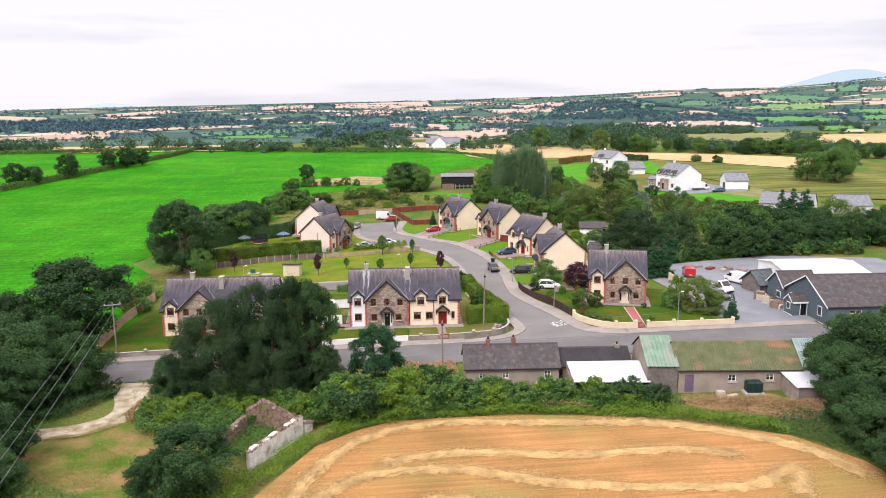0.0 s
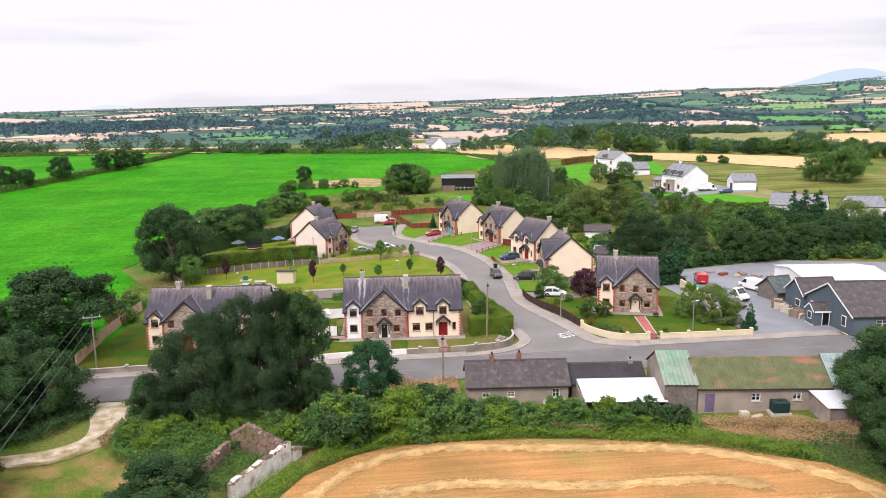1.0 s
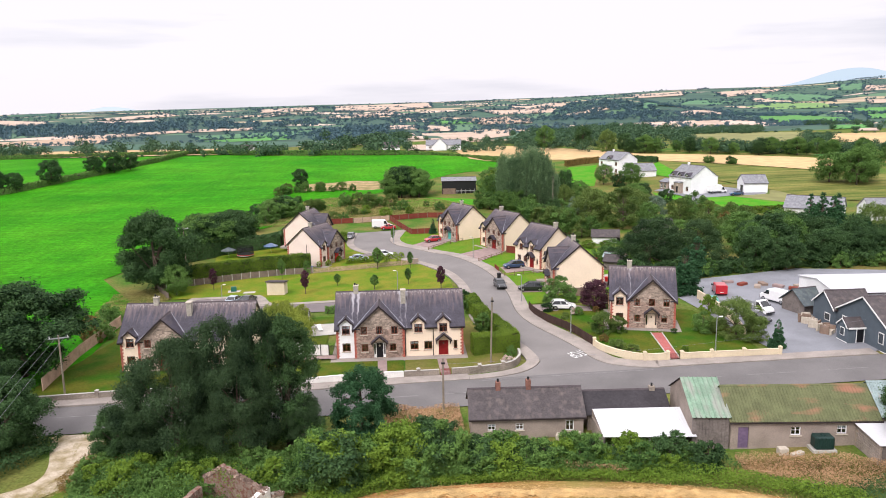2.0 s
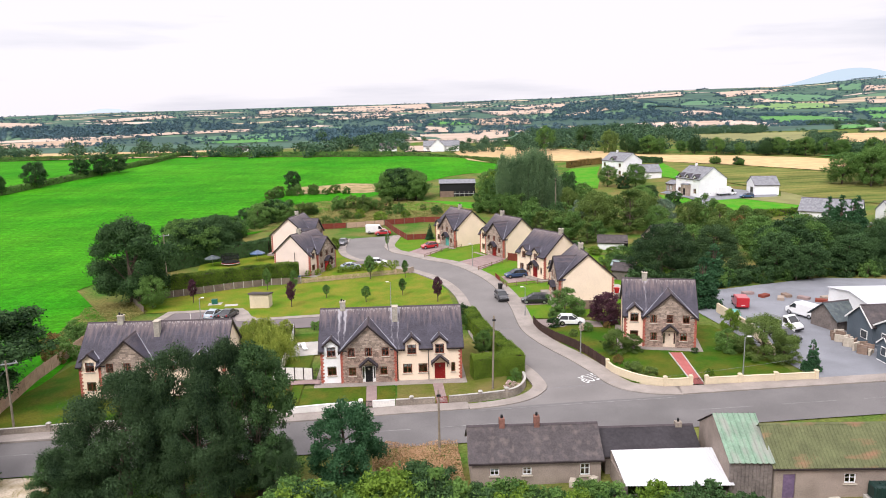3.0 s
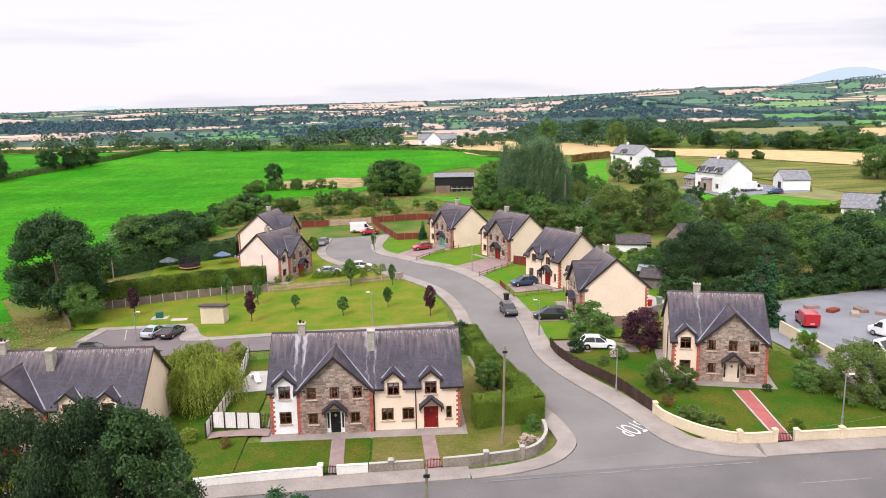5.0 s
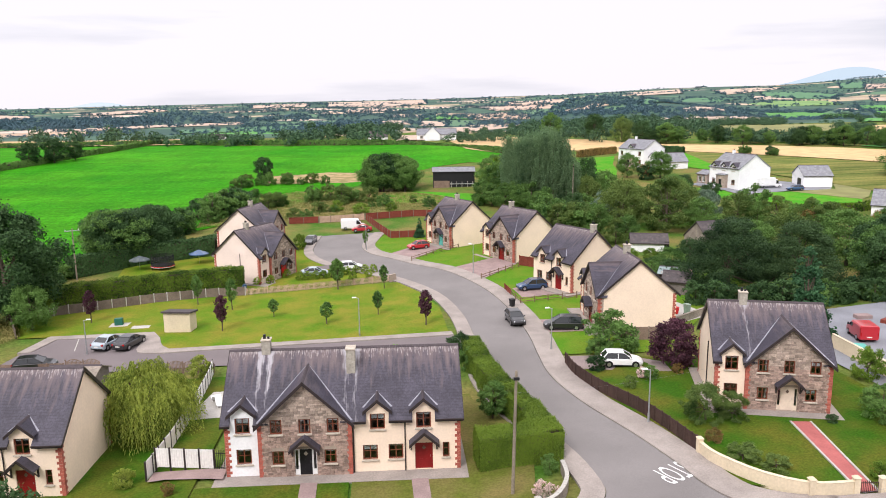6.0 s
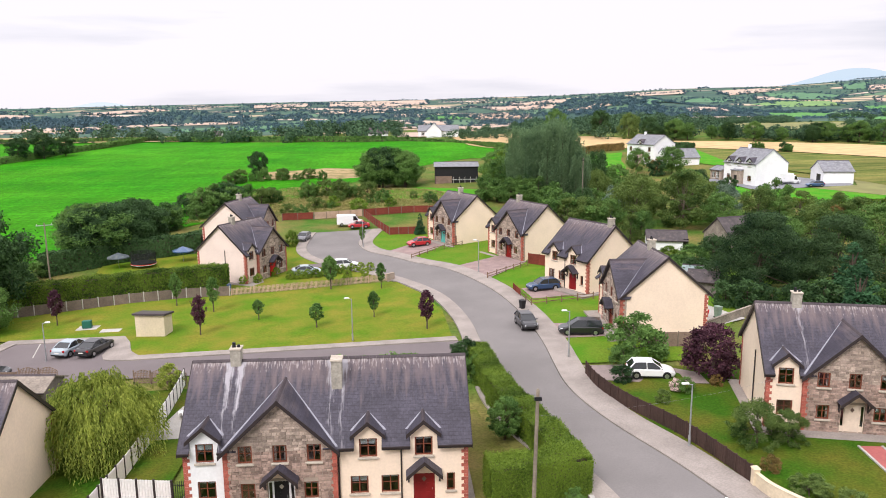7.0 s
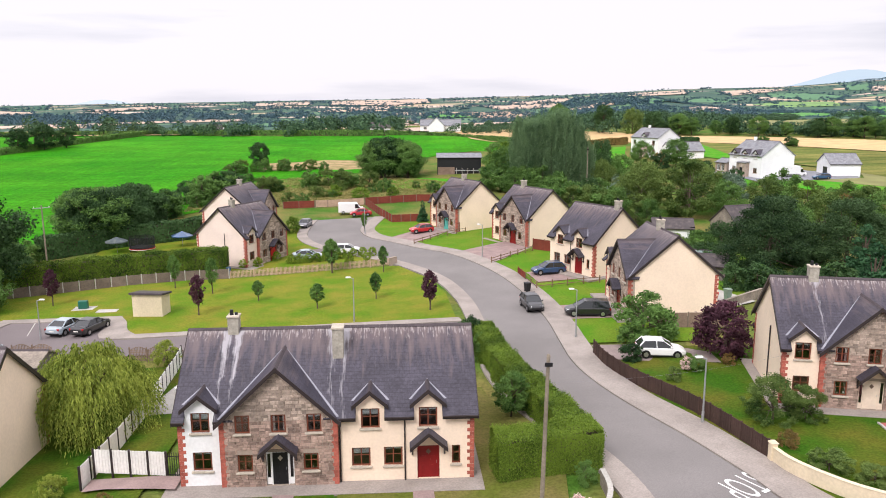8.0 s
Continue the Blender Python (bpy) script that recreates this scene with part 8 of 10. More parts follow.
van(53.6, 22.8, 78, "red", "small red van parked at the yard edge", 4.1, 1.8)
car(52.0, 6.0, -60, "black", "dark car beside the tall shrub", 4.3)
van(105.4, 145.6, 8, "white", "white box lorry beside the white house", 6.4, 2.3, box_body=True)
car(109.3, 139.6, 175, "navy", "blue car before the white garage", 4.3)
car(116.0, 86.4, 20, "grey", "dark car beside the far bungalow", 4.2)

# ---- garden things
tp = thing("trampoline", at(-36.0, 77.6), "black netted garden trampoline with a red edge", "trampoline")
part("mat", rod(B(), (0, 0, 0.75), (0, 0, 0.82), 1.75, 1.75, 24), M["black_plastic"], tp)
part("edge_pad", rod(B(), (0, 0, 0.70), (0, 0, 0.78), 1.95, 1.95, 24), M["black_plastic"], tp)
part("edge_band", rod(B(), (0, 0, 0.60), (0, 0, 0.70), 1.97, 1.97, 24), M["door_bright"], tp)
part("edge_band", rod(B(), (0, 0, 0.52), (0, 0, 0.60), 1.96, 1.96, 24), M["white_pvc"], tp)
for i in range(8):
    a = i * math.pi / 4
    part("net_pole", rod(B(), (1.9 * math.cos(a), 1.9 * math.sin(a), -0.1), (1.9 * math.cos(a), 1.9 * math.sin(a), 2.5), 0.035, n=6), M["black_plastic"], tp)
M["net"] = mat("safety_net", (0.02, 0.02, 0.022), 0.9, 0.1, 10, 60, 0.1)
nb = M["net"].node_tree.nodes["Principled BSDF"]
nb.inputs["Alpha"].default_value = 0.5
net = rod(B(), (0, 0, 0.8), (0, 0, 2.45), 1.88, 1.88, 24)
bmesh.ops.delete(net, geom=[f for f in net.faces if len(f.verts) > 4], context="FACES")
part("net", net, M["net"], tp)
for x, y, c, lab in ((-39.8, 77.4, "slate_blue", "grey canvas garden parasol"), (-30.6, 80.6, "navy", "blue canvas garden parasol")):
    ps = thing("parasol", at(x, y), lab, "parasol", "garden parasols")
    part("pole", rod(B(), (0, 0, -0.1), (0, 0, 2.3), 0.03, n=8), M["metal_grey"], ps)
    cb = B()
    tip = cb.verts.new((0, 0, 2.55))
    rim = [cb.verts.new((1.75 * math.cos(i * math.pi / 4), 1.75 * math.sin(i * math.pi / 4), 1.85)) for i in range(8)]
    low = [cb.verts.new((1.75 * math.cos(i * math.pi / 4), 1.75 * math.sin(i * math.pi / 4), 1.7)) for i in range(8)]
    for i in range(8):
        cb.faces.new((tip, rim[i], rim[(i + 1) % 8])), cb.faces.new((rim[i], low[i], low[(i + 1) % 8], rim[(i + 1) % 8]))
    part("canopy", cb, PAINT[c] if c in PAINT else M[c], ps)
for x, y, c, lab, h in ((18.9, 42.0, "black_plastic", "black wheeled bin on the footpath", 1.05), (37.9, 35.2, "door_bright", "red toy car in the back yard", 0.9), (39.2, 34.8, "tin_pale", "green plastic playhouse in the back yard", 1.3), (-18.6, 58.9, "navy", "blue bin beside the pink house", 1.0)):
    bn = thing("bin" if "bin" in lab else "garden_toy", at(x, y, 20), lab, "bin" if "bin" in lab else "toy")
    mm = PAINT[c] if c in PAINT else M[c]
    part("body", hexa(B(), [(-0.22, -0.25, 0.06), (0.22, -0.25, 0.06), (0.22, 0.25, 0.06), (-0.22, 0.25, 0.06), (-0.3, -0.35, h), (0.3, -0.35, h), (0.3, 0.35, h), (-0.3, 0.35, h)]), mm, bn)
    part("lid", soft_box(B(), -0.32, 0.32, -0.38, 0.38, h, h + 0.08, 0.03), mm, bn)
    for s in (-1, 1):
        part("wheel", rod(B(), (s * 0.24 - 0.03, 0.26, 0.1), (s * 0.24 + 0.03, 0.26, 0.1), 0.1, 0.1, 12), M["tyre"], bn)
for x, y, rz in ((-12.2, 14.0, 20), (-13.0, 15.6, 200)):
    ch = thing("garden_lounger", at(x, y, rz), "white garden lounger on the back terrace", "lounger", "garden loungers")
    part("seat", soft_box(B(), -0.3, 0.3, -0.7, 0.4, 0.3, 0.36, 0.02), M["white_pvc"], ch)
    part("backrest", slab(B(), [(-0.3, 0.4, 0.36), (0.3, 0.4, 0.36), (0.3, 0.95, 0.85), (-0.3, 0.95, 0.85)], 0.05), M["white_pvc"], ch)
    for sx in (-0.25, 0.25):
        for sy in (-0.6, 0.35):
            part("leg", rod(B(), (sx, sy, -0.05), (sx, sy, 0.31), 0.025, n=6), M["white_pvc"], ch)
drape("garden_patio", [(-14.6, 11.2), (-9.4, 11.0), (-9.4, 17.6), (-13.6, 17.8)], 0.10, M["kerb"], 5, "pale paved back terrace", "terrace")

# ---------------------------------------------------------------- straw lines on the stubble
def swath(pts, width, seed):
    """A low uneven ridge of loose straw with stray stalks over and beside it."""
    rng = np.random.default_rng(seed)
    line = curve_pts(pts, 16)
    V, F, rows = [], [], 9
    for i, p in enumerate(line):
        a, b = Vector(line[max(i - 1, 0)]), Vector(line[min(i + 1, len(line) - 1)])
        t = (b - a).normalized()
        wl_, wr_ = width * rng.uniform(0.55, 1.15), width * rng.uniform(0.55, 1.15)
        for k in range(rows):
            u = k / (rows - 1) * 2 - 1
            w = wl_ if u < 0 else wr_
            q = (p[0] - t.y * u * w / 2 + rng.normal() * 0.09, p[1] + t.x * u * w / 2 + rng.normal() * 0.09)
            V.append((*q, ground_z(*q) + 0.045 + (0.15 * (1 - u * u) + rng.uniform(-0.03, 0.06) if abs(u) < 0.99 else -0.02)))
    n = len(line)
    F = [(i * rows + k, i * rows + k + 1, (i + 1) * rows + k + 1, (i + 1) * rows + k) for i in range(n - 1) for k in range(rows - 1)]
    m = n * 110
    idx = rng.integers(0, n, m)
    base = np.array(line)[idx] + rng.normal(size=(m, 2)) * width * 0.36
    for x, y in base:
        an, ln = rng.random() * math.pi, rng.uniform(0.08, 0.2)
        dx, dy = math.cos(an) * ln, math.sin(an) * ln
        z = ground_z(x, y) + 0.07 + rng.random() * 0.16
        o = len(V)
        V += [(x - dx, y - dy, z), (x - dy * 0.14, y + dx * 0.14, z + 0.03), (x + dx, y + dy, z + rng.uniform(-0.04, 0.06)), (x + dy * 0.14, y - dx * 0.14, z + 0.03)]
        F.append((o, o + 1, o + 2, o + 3))
    me = bpy.data.meshes.new("straw_swath")
    me.from_pydata(V, [], F)
    me.materials.append(M["straw"])
    tagged(new("straw_swath", me), "raised line of pale cut straw on the stubble", "straw", "straw lines", "stuff")


swath([(-12.0, -56), (-10.5, -51.5), (-8.3, -45.3), (-4.4, -39.9), (2.7, -37.2), (11.1, -38.2), (20, -39.4), (28.3, -41.4), (37.1, -47.2), (40.0, -53.5)], 1.8, 1)
swath([(-2.6, -45.6), (4.7, -44.4), (15.4, -46.2), (26.2, -46.6), (30.6, -48.4)], 1.7, 2)
swath([(-9.0, -54), (-7.7, -51.2), (-3.9, -48.0), (3.4, -47.6), (9, -49.6), (14.2, -51.8), (28.4, -54.0), (34.5, -51.5), (33.0, -56)], 1.8, 3)
swath([(-4, -60), (2, -53), (12, -57), (27, -60)], 1.8, 4)

# ---------------------------------------------------------------- distant fields, woods and hills
# The greens lean to blue: distance haze put into the field colours.
FAR = {k: mat("far_" + k, c, 0.95, 0.22, 0.25, 2.5, 0.0) for k, c in dict(corn=(0.52, 0.35, 0.19), gold=(0.56, 0.39, 0.19), tan=(0.46, 0.335, 0.235), pink=(0.50, 0.385, 0.30), grass=(0.09, 0.27, 0.06), grass2=(0.09, 0.21, 0.105), green2=(0.035, 0.11, 0.07), olive=(0.17, 0.175, 0.05), olivepale=(0.23, 0.23, 0.085), pale=(0.17, 0.30, 0.10)).items()}


def row_mat(name, color, rot):
    """A crop in rows: fine stripes along one direction, broken and uneven."""
    m = mat(name, color, 0.95, 0.25, 0.5, 12, 0.3, spec=0.05)
    n, l = m.node_tree.nodes, m.node_tree.links
    b = n["Principled BSDF"]
    base = b.inputs["Base Color"].links[0].from_socket
    geo, mp, nz, rp, mx = n.new("ShaderNodeNewGeometry"), n.new("ShaderNodeMapping"), n.new("ShaderNodeTexNoise"), n.new("ShaderNodeValToRGB"), n.new("ShaderNodeMixRGB")
    mp.inputs["Rotation"].default_value, mp.inputs["Scale"].default_value = (0, 0, rot), (0.02, 0.35, 1)
    nz.inputs["Detail"].default_value, nz.inputs["Scale"].default_value = 4, 1.0
    l.new(geo.outputs["Position"], mp.inputs[0]), l.new(mp.outputs[0], nz.inputs[0]), l.new(nz.outputs[0], rp.inputs[0])
    rp.color_ramp.elements[0].position, rp.color_ramp.elements[0].color = 0.36, (0.62, 0.78, 0.6, 1)
    rp.color_ramp.elements[1].position, rp.color_ramp.elements[1].color = 0.64, (1.55, 1.3, 1.4, 1)
    mx.blend_type, mx.inputs[0].default_value = "MULTIPLY", 1.0
    l.new(base, mx.inputs[1]), l.new(rp.outputs[0], mx.inputs[2]), l.new(mx.outputs[0], b.inputs["Base Color"])
    return m


drape("corn_field", [(30, 300), (34, 262), (76, 256), (89, 243), (110, 241), (143, 208), (170, 177), (198, 205), (176, 228), (118, 264), (104, 292), (60, 372), (38, 330)], 0.17, FAR["gold"], 14, "pale gold stubble field", "field")
drape("maize_field", [(117, 170), (110, 192), (115, 234), (142, 207), (169, 175), (205, 150), (165, 100), (150, 112), (128, 126), (124, 149)], 0.15, row_mat("crop_rows", (0.145, 0.165, 0.045), 0.62), 10, "striped olive-green crop field", "field")
drape("white_house_lawn", [(97.6, 138.2), (107, 138.0), (112.2, 129.9), (117, 122.6), (112.7, 116), (92, 119.5), (93, 128)], 0.12, M["lawn_bright"], 6, "bright lawn before the white house", "lawn")
drape("white_house_side_lawn", [(86, 153), (91.8, 143.6), (92.5, 136.6), (88.1, 130.1), (84, 138.9)], 0.12, M["lawn_bright"], 6, "bright lawn beside the drive", "lawn")
drape("white_house_field", [(99.5, 194), (106, 180), (116, 172), (111, 192), (116, 232), (104, 215)], 0.12, M["lawn_bright"], 8, "green field strip behind the white house", "field")
drape("white_house_drive", [(88, 157), (92.6, 145), (93.4, 136), (89, 129), (92, 126), (96.6, 137.6), (107, 139), (119, 139), (121, 144), (112, 158), (98, 148), (92, 160)], 0.10, M["yard"], 8, "pale gravel drive before the white house", "drive")
drape("bare_earth", [(107.2, 138.2), (120, 139), (124, 147), (128, 136), (120.8, 126), (117.2, 123)], 0.11, FAR["olivepale"], 8, "bare tan earth beside the garage", "field")
drape("bungalow_lawn", [(92, 62), (128, 40), (160, 52), (112, 74)], 0.1, M["lawn_bright"], 10, "bright lawn beside the bungalow", "lawn")
drape("upper_lawn", [(62, 200), (65, 176), (71, 172), (77, 192), (80, 207), (87, 229), (74, 226)], 0.1, M["lawn_bright"], 10, "bright lawn beside the white house", "lawn")
drape("dry_patch", [(-36, 184), (-28, 180), (-20, 182), (-12, 178), (-4, 179), (-3, 192), (-8, 199), (-18, 204), (-26, 201), (-36, 200)], 0.12, M["dry_grass"], 10, "dry tan patch of cut grass", "field")
drape("rough_green", [(-2, 136), (24, 132), (28, 142), (10, 152), (-2, 150)], 0.1, M["lawn_bright"], 10, "green grass patch before the barn", "grass")
drape("second_pasture", [(-420, 352), (-132, 378), (-131, 320), (-140, 256), (-152, 205), (-166, 168), (-420, 160)], 0.09, M["pasture"], 15, "bright green pasture beyond the hedge", "field")
NEAR_FIELDS = (
    ('gold', [(-248, 435), (-110, 431), (-95, 358), (-214, 358)]),
    ('pink', [(4, 389), (27, 367), (23, 313), (5, 322)]),
    ('pink', [(15, 1067), (174, 1044), (92, 511), (34, 421), (7, 476)]),
    ('olivepale', [(198, 417), (279, 403), (222, 305), (186, 312), (172, 338)]),
    ('gold', [(271, 366), (328, 362), (253, 253), (242, 269), (231, 298)]),
    ('grass', [(184, 231), (199, 236), (208, 228), (199, 216)]),
)
WEST_FIELDS = (
    ('tan', [(-611, 1027), (-492, 1228), (-412, 1008), (-340, 521)]),
    ('pink', [(-567, 1255), (-437, 1450), (-383, 1367), (-492, 1157)]),
    ('pink', [(-437, 1450), (-297, 1503), (-274, 1379), (-389, 1316)]),
    ('grass2', [(-342, 1156), (-155, 1307), (-139, 1162), (-288, 1017)]),
    ('grass', [(-268, 952), (-181, 1173), (-148, 957), (-228, 913)]),
    ('pink', [(-1556, 2846), (-1083, 2319), (-954, 2027), (-1159, 2088)]),
    ('pink', [(-985, 2430), (-916, 2979), (-749, 2578), (-860, 2243)]),
    ('green2', [(-2047, 4007), (-1643, 3712), (-1197, 2652), (-1500, 2904)]),
    ('pink', [(-582, 3165), (-380, 3415), (-301, 2732), (-493, 2659)]),
)
MIDDLE_FIELDS = (
    ('grass', [(79, 1693), (167, 1476), (148, 1343), (64, 1464)]),
    ('tan', [(98, 1789), (276, 1467), (246, 1294), (157, 1307)]),
    ('pink', [(-23, 1422), (37, 1373), (32, 1174), (-20, 1260)]),
    ('pink', [(53, 1385), (98, 1284), (85, 1102), (45, 1164)]),
    ('pink', [(237, 2256), (364, 1650), (341, 1555), (243, 1738)]),
    ('pink', [(402, 2606), (401, 1687), (376, 1655), (303, 1977)]),
    ('pink', [(-302, 3466), (157, 3682), (128, 2791), (-16, 2507), (-230, 2682)]),
    ('pink', [(-146, 2235), (-8, 2297), (-7, 2059), (-130, 2021)]),
)
EAST_FIELDS = (
    ('pink', [(442, 1108), (521, 1128), (504, 1044), (455, 940), (440, 997)]),
    ('pink', [(515, 1301), (699, 1554), (620, 1311), (510, 1240)]),
    ('pale', [(797, 1710), (1032, 1959), (1108, 1847), (1024, 1620), (863, 1618)]),
    ('grass', [(664, 1285), (763, 1327), (772, 1171), (710, 1055), (587, 993), (591, 1126)]),
    ('grass', [(730, 1557), (836, 1564), (763, 1417), (631, 1320)]),
    ('grass2', [(514, 1496), (949, 2329), (1030, 2151), (746, 1774), (484, 1389)]),
    ('grass2', [(1302, 2591), (1429, 2595), (1315, 2117), (1163, 1910), (1123, 2186)]),
    ('pink', [(1289, 2971), (1562, 3153), (1548, 2894), (1135, 2488)]),
    ('pink', [(1015, 3258), (1268, 3262), (1085, 2750), (909, 2760)]),
)
FAR_EAST_FIELDS = (
    ('pink', [(1150, 2348), (1198, 2182), (1107, 1995), (1028, 2056)]),
    ('pink', [(1745, 2691), (1842, 2612), (1636, 2304), (1531, 2344)]),
    ('pink', [(1235, 1856), (1336, 1857), (1215, 1677), (1145, 1702)]),
    ('grass', [(1007, 1548), (1096, 1500), (984, 1335), (873, 1317)]),
    ('grass', [(358, 514), (386, 507), (343, 437), (312, 432)]),
    ('pink', [(329, 434), (348, 434), (319, 390), (308, 397)]),
    ('grass', [(875, 1285), (953, 1289), (843, 1126), (770, 1110)]),
    ('grass2', [(1851, 3032), (1935, 2981), (1574, 2414), (1548, 2500)]),
)
WEST_WOODS = (
    ([(-284, 414), (-225, 417), (-145, 412), (-133, 370), (-205, 368), (-255, 361)], 18, 8.2),
    ([(-141, 397), (-53, 379), (-48, 328), (-126, 345)], 16, 6.9),
    ([(-59, 435), (-3, 433), (2, 305), (-47, 318)], 20, 8.8),
    ([(-901, 1573), (-687, 1599), (-474, 1624), (-416, 1410), (-535, 1218), (-661, 1122)], 171, 11.3),
    ([(-1148, 2039), (-567, 1966), (-474, 1624), (-901, 1573)], 290, 9.4),
    ([(-517, 1784), (-208, 1842), (-169, 1476), (-435, 1478)], 98, 10.8),
    ([(-157, 1360), (-17, 1386), (-12, 959), (-71, 545)], 59, 9.7),
    ([(-238, 2126), (91, 2101), (73, 1658), (-191, 1685)], 146, 7.6),
    ([(-715, 2322), (-276, 2493), (-238, 2126), (-635, 2047)], 163, 7.3),
    ([(-62, 1168), (16, 1134), (6, 438), (-27, 439)], 52, 6.1),
    ([(36, 409), (80, 441), (70, 325), (28, 296)], 35, 4.0),
    ([(85, 456), (139, 494), (96, 308), (62, 301)], 43, 5.4),
)
EAST_WOODS = (
    ([(243, 949), (209, 445), (143, 269), (91, 287)], 111, 6.6),
    ([(239, 1250), (382, 1080), (205, 447), (97, 490)], 166, 6.5),
    ([(338, 1563), (412, 1692), (452, 1637), (494, 1552), (505, 1450), (496, 1270), (394, 1213), (305, 1367)], 420, 7.4),
    ([(147, 282), (202, 267), (240, 252), (225, 228), (186, 236), (137, 255)], 68, 4.7),
    ([(224, 490), (295, 506), (244, 400), (194, 407)], 68, 3.7),
    ([(439, 1258), (627, 1301), (562, 1069), (542, 1107), (391, 1108)], 161, 6.2),
    ([(577, 1102), (641, 997), (421, 528), (369, 448), (345, 502), (525, 991)], 83, 5.3),
    ([(669, 1395), (882, 1375), (941, 1322), (901, 1260), (818, 1266), (615, 1273)], 130, 6.2),
    ([(224, 310), (246, 325), (223, 283), (208, 279)], 9, 4.9),
    ([(380, 945), (473, 952), (294, 506), (221, 491)], 44, 4.1),
    ([(-20, 1717), (341, 1428), (322, 1344), (-18, 1504)], 169, 6.1),
    ([(148, 1257), (241, 1200), (200, 980), (129, 1083)], 54, 6.6),
)
frnd = random.Random(77)
tree_spots = []
for c, poly in NEAR_FIELDS + WEST_FIELDS + MIDDLE_FIELDS + EAST_FIELDS + FAR_EAST_FIELDS:
    yy = min(q[1] for q in poly)
    drape("far_field", poly, 0.25 + yy * 0.0007, FAR[c], max(40, yy * 0.08), "distant farmland field", "field")
    for (x0, y0), (x1, y1) in zip(poly, poly[1:] + poly[:1]):
        L = math.hypot(x1 - x0, y1 - y0)
        for i in range(int(L / (4 + yy * 0.006))):
            if frnd.random() < 0.6:
                t = frnd.random()
                tree_spots.append((x0 + (x1 - x0) * t, y0 + (y1 - y0) * t, frnd.choice([2, 2.5, 3, 4, 5]) * (0.8 if yy < 600 else 1.0 + yy * 0.0004)))


def inside(poly, x, y):
    hit = False
    for (x0, y0), (x1, y1) in zip(poly, poly[1:] + poly[:1]):
        if (y0 > y) != (y1 > y) and x < (x1 - x0) * (y - y0) / (y1 - y0) + x0:
            hit = not hit
    return hit


for poly, n, h in WEST_WOODS + EAST_WOODS:
    n = int(n * 1.7) if min(q[1] for q in poly) < 620 else n
    xs, ys = [q[0] for q in poly], [q[1] for q in poly]
    k = 0
    while k < n:
        x, y = frnd.uniform(min(xs), max(xs)), frnd.uniform(min(ys), max(ys))
        if inside(poly, x, y):
            tree_spots.append((x, y, h * frnd.uniform(0.6, 1.15)))
            k += 1
# hedgerows and single trees between the fields
for i in range(260):
    y = 900 + 3000 * frnd.random() ** 1.2
    x, a = frnd.uniform(-0.56, 0.68) * y, frnd.choice([0.1, 0.2, -0.15, 1.2, -0.9]) + frnd.gauss(0, 0.15)
    n = frnd.randint(4, 16)
    for k in range(n):
        d = (k + frnd.uniform(-0.3, 0.3)) * (8 + y * 0.004)
        tree_spots.append((x + d * math.cos(a), y + d * math.sin(a), frnd.uniform(2.0, 5.0) * (1 + y * 0.0003)))


def far_woods(spots):
    """All distant trees and hedges as clumps of many leaf sprays, in haze-blued leaf colours."""
    rng = np.random.default_rng(3)
    for name, sel, per, spray, leaf, label in (("mid_woodland", [s for s in spots if s[1] < 620], 250, 0.072, "leaf_valley_haze", "hedgerow trees and copses across the valley"), ("far_woodland", [s for s in spots if s[1] >= 620], 46, 0.165, "leaf_far_haze", "distant woods and hedgerows with haze blue in their leaf colour")):
        V, F, off = [], [], 0
        for x, y, h in sel:
            w = h * rng.uniform(0.9, 1.6)
            k = rng.integers(0, 6, per)
            cl = rng.normal(size=(6, 3)) * np.array([0.26, 0.26, 0.16])
            d = rng.normal(size=(per, 3))
            d /= np.linalg.norm(d, axis=1)[:, None]
            q = cl[k] + d * 0.30
            p = np.array([x, y, ground_z(x, y) + h * 0.46]) + q * np.array([w, w, h * 0.95])
            p[:, 2] = np.maximum(p[:, 2], ground_z(x, y) + 0.1)
            nrm = d + rng.normal(size=d.shape) * 0.35
            nrm /= np.linalg.norm(nrm, axis=1)[:, None]
            a = np.cross(nrm, rng.normal(size=d.shape))
            a /= np.linalg.norm(a, axis=1)[:, None]
            b = np.cross(nrm, a)
            s = (h * spray * (0.6 + 0.8 * rng.random(per)))[:, None]
            V.append(np.stack([p - a * s, p + b * s * 0.8, p + a * s, p - b * s * 0.8], 1).reshape(-1, 3))
            F.append(np.arange(per * 4).reshape(-1, 4) + off)
            off += per * 4
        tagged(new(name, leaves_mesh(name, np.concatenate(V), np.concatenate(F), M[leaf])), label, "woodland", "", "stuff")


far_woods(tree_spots)


